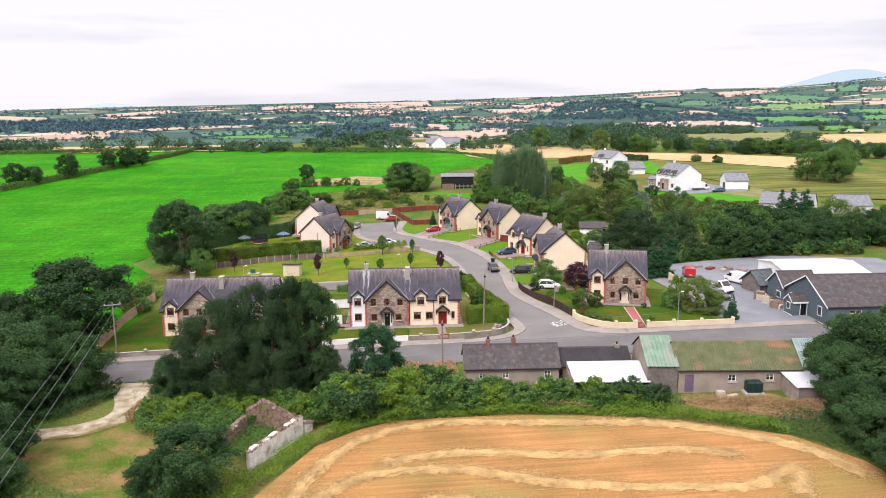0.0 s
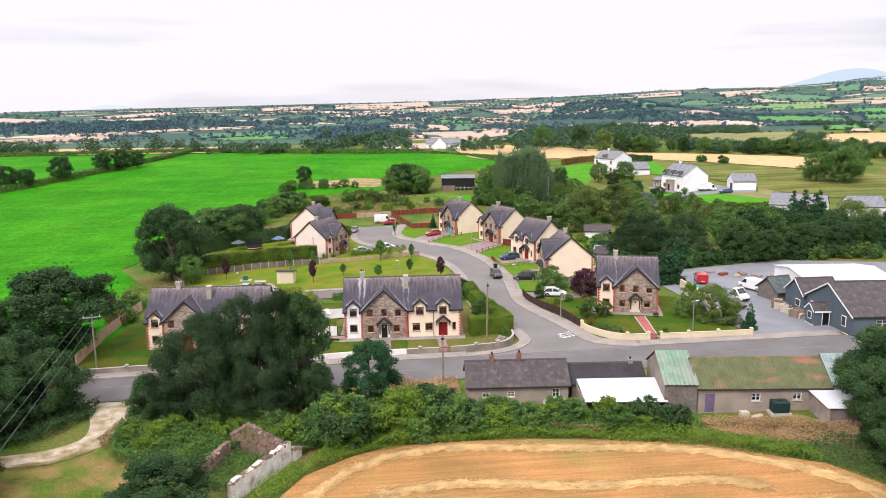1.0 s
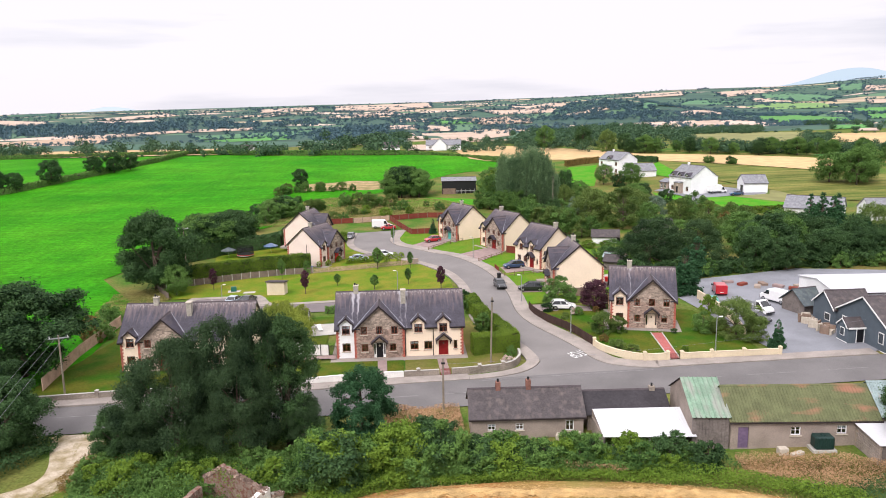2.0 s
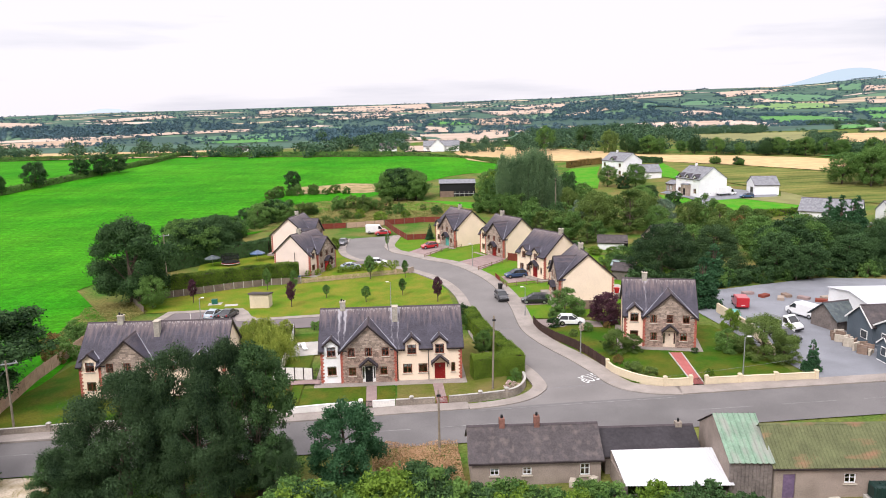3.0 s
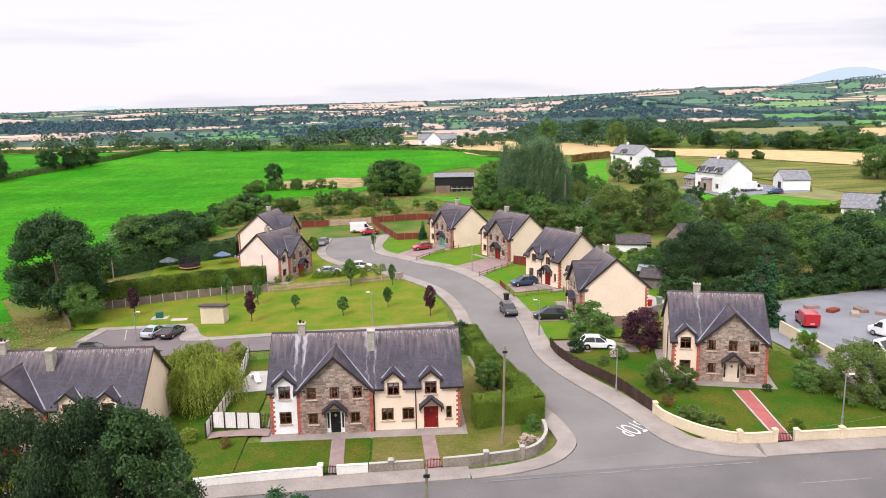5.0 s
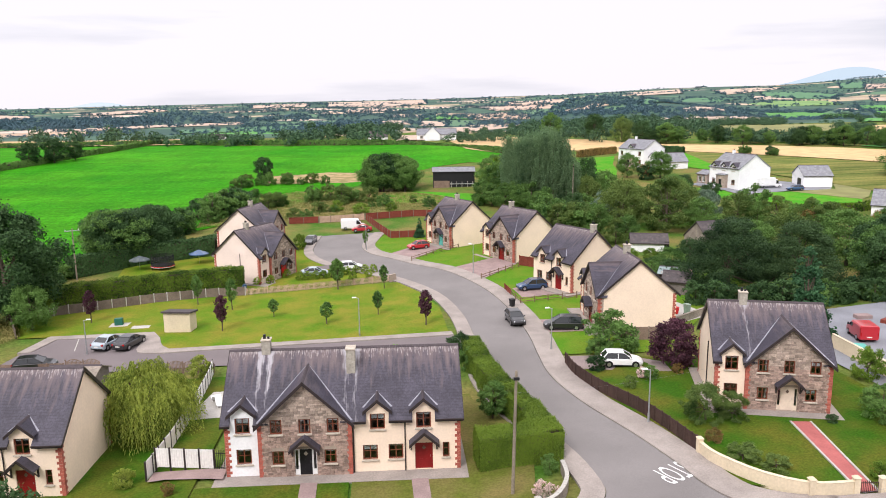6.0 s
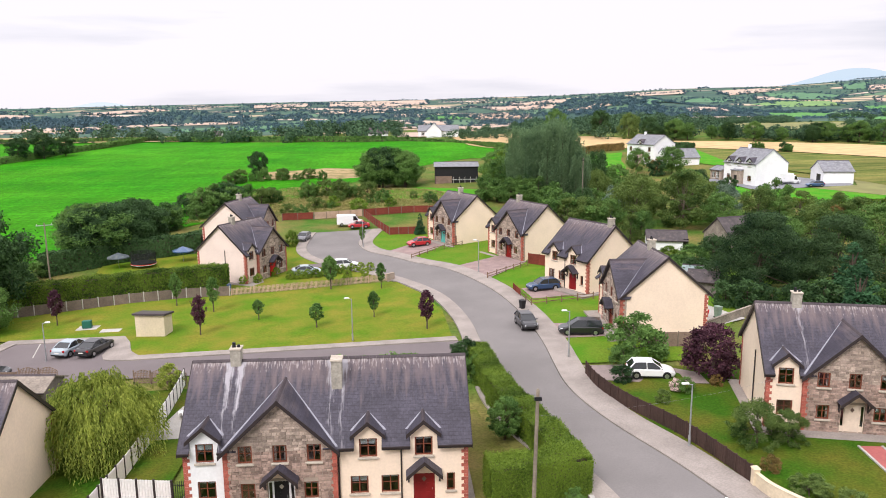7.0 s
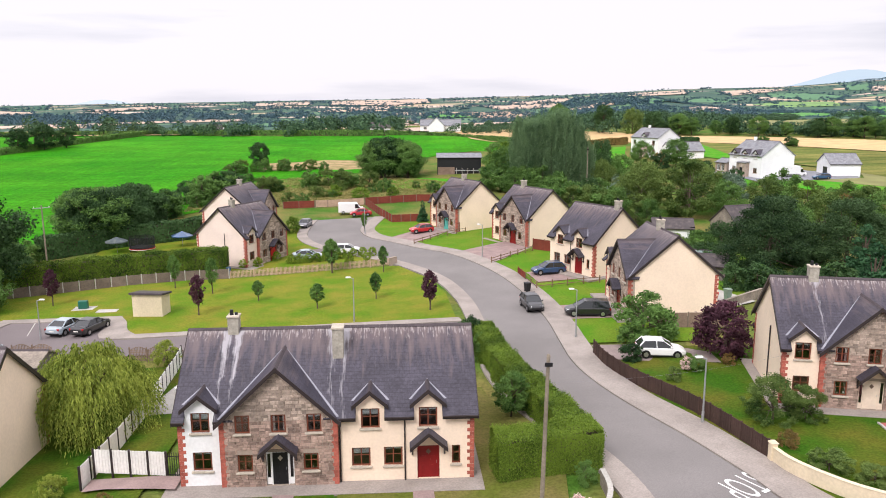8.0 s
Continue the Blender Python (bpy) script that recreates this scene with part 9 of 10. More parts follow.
def mountain(name, cx, cy, w, h, color, seed, label):
    """A far hill as a plain glowing backdrop; its emission colour is haze blue."""
    bm = B()
    n = 60
    lo, hi = [], []
    for i in range(n + 1):
        t = i / n * 2 - 1
        x = cx + t * w
        z = h * (math.exp(-(t * 2.1) ** 2) + 0.18 * math.exp(-((t + 0.55) * 5) ** 2) + 0.12 * math.exp(-((t - 0.45) * 4) ** 2)) + 2.5 * noise.noise((t * 6, seed, 0))
        lo.append(bm.verts.new((x, cy, -60))), hi.append(bm.verts.new((x, cy + 40, max(-20, z))))
    for i in range(n):
        bm.faces.new((lo[i], lo[i + 1], hi[i + 1], hi[i]))
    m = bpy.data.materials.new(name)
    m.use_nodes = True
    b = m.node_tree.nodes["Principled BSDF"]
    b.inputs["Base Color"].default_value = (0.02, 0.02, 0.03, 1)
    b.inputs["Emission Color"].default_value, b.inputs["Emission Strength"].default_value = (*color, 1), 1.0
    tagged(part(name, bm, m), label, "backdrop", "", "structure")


mountain("backdrop_mountain", 3000, 4740, 1150, 248, (0.60, 0.74, 0.84), 1, "glowing haze-blue mountain backdrop on the horizon")
mountain("backdrop_hill", -1800, 4740, 480, 70, (0.62, 0.74, 0.84), 2, "glowing haze-blue low hill backdrop on the horizon")

# ---------------------------------------------------------------- planting
BROAD, SHRUB = "dense leafy broadleaf tree with a rounded crown", "leafy green shrub with an uneven outline"
for k, x, y, h, rz, w, lab in [
    ("tall_light", -11.2, -25.6, 14.0, 20, 0.85, "tall mid-green broadleaf tree beside the main road"), ("elm", -13.6, -26.0, 14.2, 20, 0.56, "tall dark broadleaf tree beside the main road"), ("elm2", -15.6, -28.0, 10.6, 250, 0.75, "dark broadleaf tree beside the main road"),
    ("elm2", -18.0, -25.4, 14.0, 120, 0.66, "tall dark broadleaf tree beside the main road"), ("elm", -22.0, -26.6, 12.2, 300, 0.85, "dark broadleaf tree beside the main road"),
    ("elm2", -25.0, -26.8, 8.4, 210, 0.9, "dark broadleaf tree beside the main road"), ("near", -28.0, -25.6, 5.2, 20, 1.1, "dark broadleaf tree beside the dirt track"),
    ("elm2", -9.4, -27.4, 6.2, 60, 0.7, "broadleaf tree with a thin crown at the roadside"),
    ("cone_round", -3.9, -25.0, 7.9, 0, 1.05, "dense round-topped conifer at the roadside"),
    ("near", -49.6, 0.5, 12.4, 0, 1.45, "large round broadleaf tree at the pasture edge"), ("near", -57.5, -3.0, 8.5, 50, 1.2, BROAD),
    ("near", -60, -12, 10.0, 80, 1.2, BROAD), ("near", -54, -18, 10.0, 10, 1.2, BROAD), ("near", -47, -22, 9.0, 200, 1.2, BROAD),
    ("near", -40.2, -22.6, 7.6, 33, 1.1, "dark leafy tree beside the dirt track"), ("near", -62, -30, 10.0, 140, 1.2, BROAD),
    ("near", -46, -40, 8.0, 77, 1.2, "leafy tree at the end of the dirt track"), ("near", -41.5, -44, 6.0, 10, 1.2, BROAD), ("near", -52, -34, 9.0, 50, 1.2, BROAD), ("near", -40, -51, 6.0, 100, 1.2, BROAD),
    ("near", -47.2, 48.0, 15.2, 40, 0.98, "tall dark broadleaf tree on the field boundary"),
    ("oak", -42.0, 43.0, 6.0, 90, 1.0, "broadleaf tree below the tall boundary tree"),
    ("near", -19.8, -49.2, 6.4, 0, 1.35, "wide leafy tree beside the stubble field"), ("near", -22.0, -50.6, 4.6, 50, 1.3, BROAD),
    ("near", 50.0, -37.0, 9.0, 0, 1.1, "dark broadleaf tree beside the sheds"), ("near", 53.5, -43.0, 10.0, 100, 1.1, "dark broadleaf tree beside the sheds"),
    ("oak2", 47.8, -41.5, 6.5, 30, 1.1, "dark broadleaf tree beside the sheds"), ("oak2", 58, -31, 9.0, 66, 1.1, BROAD), ("oak2", 66, -36, 10, 10, 1.2, BROAD), ("oak", 57, -24, 5.5, 66, 1.1, BROAD),
    ("oak2", 43.2, -47.5, 5.0, 120, 1.2, "low dark tree at the field corner"), ("oak2", 47.0, -52, 6.0, 20, 1.2, "dark tree at the field corner"),
    ("conifer", 48.0, 24.0, 9.0, 0, 1.25, "broad bluish-green conifer behind the corner house"),
    ("conifer", 49.2, -5.6, 4.4, 0, 0.95, "small upright cypress at the end of the wall"),
    ("willow", -17.4, 10.2, 6.4, 0, 1.15, "weeping willow with drooping yellow-green branches"),
    ("purple", 31.2, 17.4, 4.7, 0, 1.05, "dark purple-leaved tree beside the drive"),
    ("bush", 26.4, 23.6, 4.4, 0, 1.15, "leafy green tree beside the gable wall"), ("bush", 24.6, 21.0, 2.2, 70, 1.0, SHRUB), ("bush_dark", 23.5, 17.8, 1.6, 10, 1.0, SHRUB),
    ("dense_bush", 28.9, 4.5, 3.0, 0, 1.15, "grey-green shrub before the corner house"), ("dense_bush", 31.0, 4.3, 2.3, 50, 1.0, "grey-green shrub before the corner house"), ("bush_olive", 28.9, -2.2, 1.3, 0, 1.7, "low spreading juniper inside the cream wall"), ("bush_olive", 30.5, -3.9, 1.1, 60, 1.6, "low spreading juniper inside the cream wall"), ("bush_rust", 28.0, 0.8, 1.2, 40, 1.0, "low reddish shrub inside the cream wall"),
    ("dense_bush", 46.3, 0.2, 5.2, 0, 1.25, "large dense rounded shrub on the lawn"), ("dense_bush", 47.6, -2.0, 3.2, 90, 1.2, "dense rounded shrub on the lawn"), ("bush", 42.8, 3.0, 3.0, 20, 1.0, SHRUB),
    ("bush_light", 36.8, -5.8, 1.2, 0, 0.9, "low shrub beside the garden gate"), ("bush_dark", 38.6, 2.9, 0.8, 0, 1.0, "low shrub before the stone gable"), ("bush_light", 47.2, 11.8, 3.0, 0, 0.8, "pale shrub in the corner of the garden"),
    ("bush", 14.8, -1.6, 1.4, 0, 0.8, "rounded shrub inside the corner wall"), ("near_round", 12.0, 8.6, 3.4, 0, 1.0, "round clipped tree above the hedge"), ("bush_dark", 10.4, 23.5, 3.0, 50, 0.7, "dense shrub at the lane corner"), ("bush", 11.0, 20.0, 2.4, 80, 0.7, SHRUB),
    ("bush_willow", -15.9, 22.4, 2.4, 0, 0.75, "tuft of pampas-like garden grass"),
    ("purple_small", -35.7, 45.5, 4.4, 0, 0.68, "young purple-leaved tree on the green"), ("purple_small", -17.4, 38.7, 4.5, 40, 0.72, "young purple-leaved tree on the green"), ("purple_small", 7.5, 36.3, 4.4, 80, 0.75, "young purple-leaved tree on the green"),
    ("sapling", -23.7, 52.1, 4.4, 0, 0.66, "slender young tree on the green"), ("sapling", -18.2, 48.4, 4.5, 60, 0.66, "slender young tree on the green"), ("sapling", -11.9, 43.7, 2.5, 20, 1.0, "small young tree on the green"),
    ("sapling", -4.7, 39.2, 2.9, 110, 1.1, "small round young tree on the green"), ("sapling", 1.6, 42.0, 3.2, 10, 0.8, "young tree with a thin rusty crown"), ("sapling", -4.6, 56.8, 4.7, 10, 0.89, "young tree beside the picket fence"),
    ("sapling", 2.2, 55.4, 3.6, 10, 0.67, "thin young tree beside the picket fence"), ("sapling", -1.6, 86.5, 3.4, 10, 0.59, "small young tree on the verge"),
    ("bush_light", -14.0, 89.0, 3.0, 0, 0.7, "yellow-green shrub beside the house"), ("conifer", 8.6, 92.5, 4.4, 0, 0.9, "small conifer beside the row"),
]:
    tree(k, x, y, h, rz, w, lab, "shrub" if "shrub" in lab else "tree")

for i, (x, y) in enumerate([(-17.2, 62.4), (-15.4, 63.0), (-13.4, 66.6), (-11.0, 64.4), (-9.8, 64.4), (-8.6, 64.5), (-7.4, 64.6), (-6.2, 64.8), (-5.0, 65.6), (-3.8, 66.0), (-2.4, 66.4), (-1.0, 66.6), (0.4, 66.2), (-2.8, 62.4), (-0.4, 62.6)]):
    tree("ball", x, y, 1.45, i * 40, 1.0, "small rounded box shrub in the front garden", "shrub", group="box shrubs")

thicket("tree", [(-45, 84, 3), (-42, 90, 4), (-50, 94, 6)], 30, ["oak2", "oak2", "oak2", "oak"], 5.5, 10.0, 3, "dense dark tree in the field boundary", "boundary trees")
thicket("shrub", [(-50, 60, 3), (-58, 78, 4)], 12, ["bush_dark", "bush"], 3, 5.5, 31, "dark shrub on the pasture edge", "boundary shrubs")
hedge("hedge", [(-50, 74), (-42, 82), (-30, 88), (-24, 98)], 2.6, 3.2, "leaf_dark", 0.2, 60, "tall dark garden hedge", 6)
for i in range(26):  # tallest in the middle, stepping down towards both ends
    u = (i * 0.618) % 1.0
    tall = 14.6 + 7.2 * math.sin(math.pi * (0.17 + 0.72 * u)) - 2.6 * u + 2.4 * math.sin(i * 2.4)
    tree(("poplar", "poplar2", "poplar3")[i % 3], 30.2 + 16.0 * u, 123.5 + 3.4 * math.sin(i * 1.7), tall, i * 77, 0.85 + 0.3 * math.sin(i * 5.1) ** 2, "tall slender poplar in a dense group", group="poplar group")
thicket("tree", [(24, 128, 2), (34, 117, 2), (46, 116, 2)], 9, ["oak", "bush"], 4.5, 7.5, 144, "leafy tree below the poplars", "poplar group")
thicket("tree", [(-2, 158, 3), (10, 157, 3)], 9, ["oak", "oak2", "oak"], 6.5, 12, 41, "round dark tree beside the barn", "barn trees")
thicket("tree", [(33, 150, 2.5), (30, 138, 2.5)], 7, ["ash", "oak"], 7, 10, 42, "light green tree beside the barn", "barn trees")
for k, x, y, h, rz, w, lab in [("silver", 50.0, 109, 7.2, 0, 1.15, "grey-green round tree behind the row"), ("oak2", 50.0, 127, 13.2, 30, 0.62, "dark green tree beside the poplars"), ("oak", 53.6, 122, 10.0, 70, 0.8, "green tree beside the poplars"), ("olive", 48.6, 120, 9.4, 10, 0.6, "brown-tinged tree beside the poplars"), ("oak", 58.5, 117, 7.5, 40, 0.9, "green tree below the drive"), ("olive", 52.0, 103, 10.5, 40, 0.95, "yellow-green spreading tree behind the row"), ("olive2", 60.0, 99, 11.0, 80, 1.1, "broad olive-green tree behind the row"), ("olive", 64.5, 107, 9.5, 10, 1.0, "olive-green tree behind the row"),
                               ("silver", 70.5, 104, 7.5, 0, 0.95, "silvery grey-green tree behind the row"), ("olive", 77, 103, 6.5, 90, 1.1, "olive-brown tree behind the row"), ("oak2", 43.5, 112, 6.5, 50, 1.0, "dark round tree behind the row"), ("olive", 54, 112, 8, 120, 1.0, "olive-green tree behind the row"),
                               ("oak", 66, 96, 7.0, 50, 1.1, "dark green tree behind the bungalow"), ("bush_light", 40.2, 110, 2.4, 0, 0.7, "small yellow-green conifer beside the pole"), ("oak", 71, 124, 8, 10, 1.0, "round green tree below the white house"), ("oak2", 76, 132, 7, 60, 0.9, "round green tree below the white house"), ("bush_dark", 84, 133, 4.5, 0, 0.9, "dark shrub beside the drive")]:
    tree(k, x, y, h, rz, w, lab, "shrub" if "bush" in k else "tree", group="trees behind the row")
for k, x, y, h, rz, w, lab in [("cedar", 49.5, 46.5, 10.8, 0, 1.12, "large dark spreading cedar-like tree behind the gardens"), ("cedar", 59.0, 46.0, 10.0, 90, 1.15, "dark spreading evergreen tree behind the gardens"), ("cedar", 56.0, 58.0, 9.6, 200, 1.05, "dark evergreen tree behind the gardens"), ("oak2", 72.0, 48.0, 9.0, 0, 1.1, "dense dark tree behind the gardens"),
                               ("conifer", 55.0, 36.5, 8.5, 20, 1.25, "bluish-green conifer behind the gardens"), ("oak", 76.0, 62.0, 9.0, 0, 1.2, "dense green tree behind the gardens"), ("olive", 70.5, 71.0, 8.0, 0, 1.1, "brown-green tree behind the gardens"), ("oak", 64, 68, 7, 30, 1.1, "dense green tree behind the gardens"), ("oak2", 83, 55, 9.5, 30, 1.1, "dense dark tree behind the gardens")]:
    tree(k, x, y, h, rz, w, lab, group="trees behind the gardens")
thicket("tree", [(64, 40, 3), (80, 45, 4), (100, 50, 5), (125, 52, 5)], 16, ["oak2", "oak2", "oak", "conifer", "olive"], 7, 10.5, 6, "leafy tree on the edge of the yard", "trees round the yard")
thicket("tree", [(96, 70, 4), (86, 84, 4), (80, 96, 4), (80, 108, 4)], 15, ["olive", "oak_rust", "olive2", "bush"], 4.5, 7.5, 61, "leafy brown-green tree along the field lane", "lane trees")
thicket("tree", [(100, 82, 1.5), (109, 78, 1.5)], 4, ["conifer"], 9, 11, 62, "tall dark conifer beside the bungalow", "conifers")
for k, x, y, h, w in [("oak", 75.5, 176, 7.5, 0.9), ("oak", 84.5, 172, 8.0, 1.15), ("bush_dark", 79.5, 170, 4.5, 1.0), ("bush_rust", 81.5, 177, 4, 0.9)]:
    tree(k, x, y, h, x * 9, w, "round dark green tree beside the white houses", "shrub" if "bush" in k else "tree", group="white house trees")
for k, x, y, h, w in [("oak", 79, 309, 13.5, 0.75), ("oak2", 97, 297, 13.0, 0.85), ("olive", 106, 283, 11.5, 0.8), ("oak2", 113, 276, 10.0, 1.0), ("oak", 121, 268, 9.0, 1.0)]:
    tree(k, x, y, h, x * 13, w, "large round tree behind the stubble field", group="field edge trees")
thicket("tree", [(118, 275, 5), (150, 254, 5), (180, 237, 5), (212, 214, 5), (240, 190, 5)], 38, ["oak2", "oak", "oak2", "oak"], 5.0, 8.5, 401, "dark round tree along the far edge of the field", "field edge trees")
thicket("shrub", [(133, 219, 1.5), (143, 209, 1.5)], 5, ["bush_dark", "bush"], 2.4, 3.8, 402, "dark bramble clump between two fields", "field clumps")
hedge("hedgerow", [(74, 231), (82, 237), (90, 239)], 2.4, 2.2, "leaf_rust", 0.3, 30, "brownish bramble bank behind the white house", 81)
hedge("hedgerow", [(99, 238), (107, 237), (114, 230)], 2.0, 2.2, "leaf_dark", 0.3, 30, "dark hedge bank behind the white house", 82)
thicket("tree", [(150, 150, 6), (165, 160, 6)], 5, ["oak"], 10, 14, 64, "large round field tree", "field trees")
thicket("shrub", [(-22, 122, 4), (-8, 126, 6), (10, 130, 6)], 12, ["bush", "bush_olive", "bush_light"], 1.4, 3.2, 65, "scrub bush on rough ground", "scrub")
thicket("shrub", [(-34, 134, 7), (-16, 148, 7), (-6, 142, 5)], 15, ["bush", "bush_olive", "bush"], 2.4, 5.0, 66, "scrub bush on rough ground", "scrub")
thicket("tree", [(-46, 108, 5), (-40, 130, 5), (-26, 160, 4)], 14, ["bush_dark", "oak", "bush"], 3.5, 6.5, 67, "leafy shrub on the pasture edge", "pasture edge trees")
tree("oak2", -36.6, 186, 8.4, 0, 0.85, "lone round dark tree at the pasture edge")
thicket("shrub", [(-44, 176, 2), (-34, 182, 2), (-8, 178, 3)], 11, ["bush", "bush_olive", "bush"], 2.2, 4.2, 201, "scrub bush at the pasture edge", "scrub")
for x, y, h in ((-143, 221, 11), (-154, 198, 10), (-149, 203, 8), (-137, 250, 9), (-131, 258, 10), (-127, 268, 8)):
    tree("oak2", x, y, h, x * 7, 1.1, "round dark hedgerow tree between two pastures", group="pasture hedgerow trees")
hedge("hedgerow", [(-162, 168), (-148, 205), (-135, 255), (-127, 310), (-128, 370)], 2.5, 2.2, "leaf_mid", 0.45, 10, "low field hedge between two pastures", 8)
hedge("hedgerow", [(-300, 344), (-128, 374), (0, 302), (50, 258)], 2.5, 2.0, "leaf_mid", 0.5, 8, "low field hedge at the far side of the pasture", 9)
hedge("hedge", [(89.4, 117.9), (93.6, 110.5), (108.3, 109.5), (124, 116)], 1.8, 1.6, "leaf_hedge", 0.25, 24, "clipped bright hedge below the white houses", 10)
hedge("hedge", [(104, 72), (140, 60)], 1.8, 1.6, "leaf_mid", 0.3, 20, "clipped hedge before the bungalow", 11)
hedge("hedge", [(9.9, 0.4), (15.9, 0.9)], 2.3, 2.4, "leaf_hedge", 0.048, 1150, "tall clipped privet hedge across the front garden", 2)
hedge("hedge", [(15.0, 2.0), (14.9, 5.0), (13.9, 9.2), (12.7, 14.0), (11.9, 20.0), (11.7, 24.6)], 1.9, 2.0, "leaf_hedge", 0.052, 900, "tall clipped privet hedge along the estate road", 1)
hedge("hedge", [(-12.2, 24.4), (-5, 24.6), (6, 24.6)], 1.0, 1.1, "leaf_mid", 0.15, 60, "low garden hedge behind the houses", 4)

thicket("shrub", [(-8, -33, 2.0), (0, -32.5, 1.8), (5, -32.5, 1.5)], 26, ["bush", "bush_dark", "bush", "bush_light"], 3.0, 5.0, 70, "tall leafy hedgerow shrub above the stubble field", "hedgerow shrubs")
thicket("shrub", [(5, -32.6, 1.5), (10, -32.6, 1.4), (18, -33.5, 1.3), (27, -36.0, 1.2)], 46, ["bush", "bush_dark", "bush", "bush_light"], 1.7, 3.2, 7, "leafy hedgerow shrub above the stubble field", "hedgerow shrubs")
cover("brambles", [(18.4, -34.4), (27, -36.6), (27.6, -34.8), (19, -32.6)], 0.4, 1.5, "leaf_light", 60, 0.11, "bright green brambles below the lean-to", 71, "brambles")
thicket("shrub", [(-26, -31, 3), (-18, -31, 2.5), (-9, -33, 2)], 26, ["bush", "bush_light", "bush"], 1.4, 3.0, 8, "overgrown bramble shrub round the ruin", "ruin shrubs")
cover("field_margin_grass", [(-9.3, -40.6), (-4.9, -37.6), (2, -35.9), (15, -36.7), (28, -39.0), (38.6, -43.8), (37.6, -42.2), (28, -37.8), (15, -35.7), (2, -34.9), (-4.1, -36.4), (-7.9, -39.4)], 0.2, 0.9, "leaf_light", 60, 0.10, "rough green grass along the field margin", 9, "grass")
cover("dry_weeds", [(30, -37.4), (38, -38.6), (42.6, -41.8), (43.2, -39.4), (38.2, -36.3), (30.4, -35.6)], 0.2, 1.0, "leaf_rust", 60, 0.10, "dry rusty weeds beside the shed", 10, "weeds")
cover("dry_weeds", [(-1.4, -25.6), (6.0, -26.2), (6.1, -23.2), (-1.3, -22.6)], 0.2, 1.2, "leaf_rust", 60, 0.10, "dry rusty weeds at the roadside", 12, "weeds")
thicket("shrub", [(-30, -27, 2), (-27, -33, 2)], 9, ["bush", "bush_light"], 0.9, 2.0, 13, "rough green shrub beside the dirt track", "track shrubs")
thicket("shrub", [(-48, 14, 2), (-47, 26, 2)], 10, ["bush_rust", "bush"], 2, 3.6, 14, "rusty scrub outside the garden fence", "fence scrub")

for k, x, y, h, rz, w in [("near", -46, -16, 8.0, 10, 1.1), ("near", -58, -24, 9.5, 70, 1.1), ("near", -50, -30, 7.5, 130, 1.1), ("oak", -68, -4, 10, 20, 1.2), ("oak2", -70, -22, 10, 90, 1.2), ("near", -58, -40, 8, 30, 1.2), ("oak2", -66, -44, 9, 30, 1.2), ("near", -44, -50, 6.5, 30, 1.2), ("oak2", -56, -54, 8, 40, 1.2),
                       ("near", 52, -50, 9.0, 15, 1.2), ("near", 56, -58, 10.0, 95, 1.2), ("oak2", 62, -50, 10, 5, 1.2), ("near", 49.5, -58, 7.0, 185, 1.2), ("near", 48.5, -33, 6.0, 45, 1.1), ("oak2", 53, -29, 7.5, 45, 1.0), ("near", 46.8, -46.5, 6.0, 145, 1.2)]:
    tree(k, x, y, h, rz, w, "dense dark broadleaf tree on the field margin")
cover("nettle_bank", [(-9.6, -41.2), (-5.2, -37.8), (-1.4, -36.2), (11, -36.2), (20, -37.8), (28, -40.2), (37.5, -45.2), (37, -42), (30, -38.2), (22, -35.6), (10, -34.2), (-2, -34.0), (-8, -35.6)], 0.4, 1.3, "leaf_light", 70, 0.15, "bright green nettles and grass along the field edge", 1)
cover("bramble_bank", [(-30, -30), (-26, -26.5), (-8, -28.5), (-5, -31), (-8, -35.5), (-10.6, -36.6), (-15.6, -34.4), (-19.5, -38), (-24, -39), (-29, -36)], 0.5, 2.0, "leaf_mid", 70, 0.17, "dense green brambles round the ruin", 2)
cover("bramble_bank", [(-17.2, -37.2), (-15.8, -35.8), (-12.2, -38.4), (-15.2, -43.6), (-19.2, -41.2)], 0.3, 1.2, "leaf_mid", 60, 0.14, "green brambles growing inside the ruin", 21)
cover("bramble_bank", [(-24, -52), (-17, -47), (-15.0, -46.2), (-10.2, -38.2), (-9.2, -40.6), (-13.6, -49), (-18, -58), (-26, -58)], 0.3, 1.2, "leaf_light", 60, 0.14, "rough green growth beside the whitewashed wall", 3)
cover("dry_weeds", [(30.5, -34.4), (46, -37.8), (42, -42.5), (36, -41.0), (30, -37.8)], 0.3, 1.1, "leaf_dry", 75, 0.12, "dry pinkish weeds beside the long shed", 4)
cover("dry_weeds", [(-1.8, -19.0), (6.4, -18.9), (6.4, -28.5), (1, -29.5), (-1.5, -27)], 0.4, 1.4, "leaf_dry", 80, 0.13, "dry rusty weeds on the roadside plot", 5)
cover("hedge_bottom", [(-8, -36.2), (-6, -29.5), (6.4, -29.5), (19, -31), (28, -33.2), (30, -37.8), (20, -36.5), (8, -35.4)], 0.5, 1.7, "leaf_mid", 55, 0.16, "tangled hedgerow undergrowth", 6)
cover("track_verge", [(-72, -20.6), (-35.6, -20.6), (-35.2, -24), (-38, -29.5), (-46, -33.5), (-72, -36)], 0.4, 1.6, "leaf_dark", 40, 0.2, "green undergrowth below the roadside trees", 7)
cover("track_verge", [(-30.4, -20.6), (-27, -21), (-27, -30), (-30.6, -33), (-32.4, -30)], 0.15, 0.7, "leaf_rust", 50, 0.13, "dry verge grass beside the dirt track", 8)
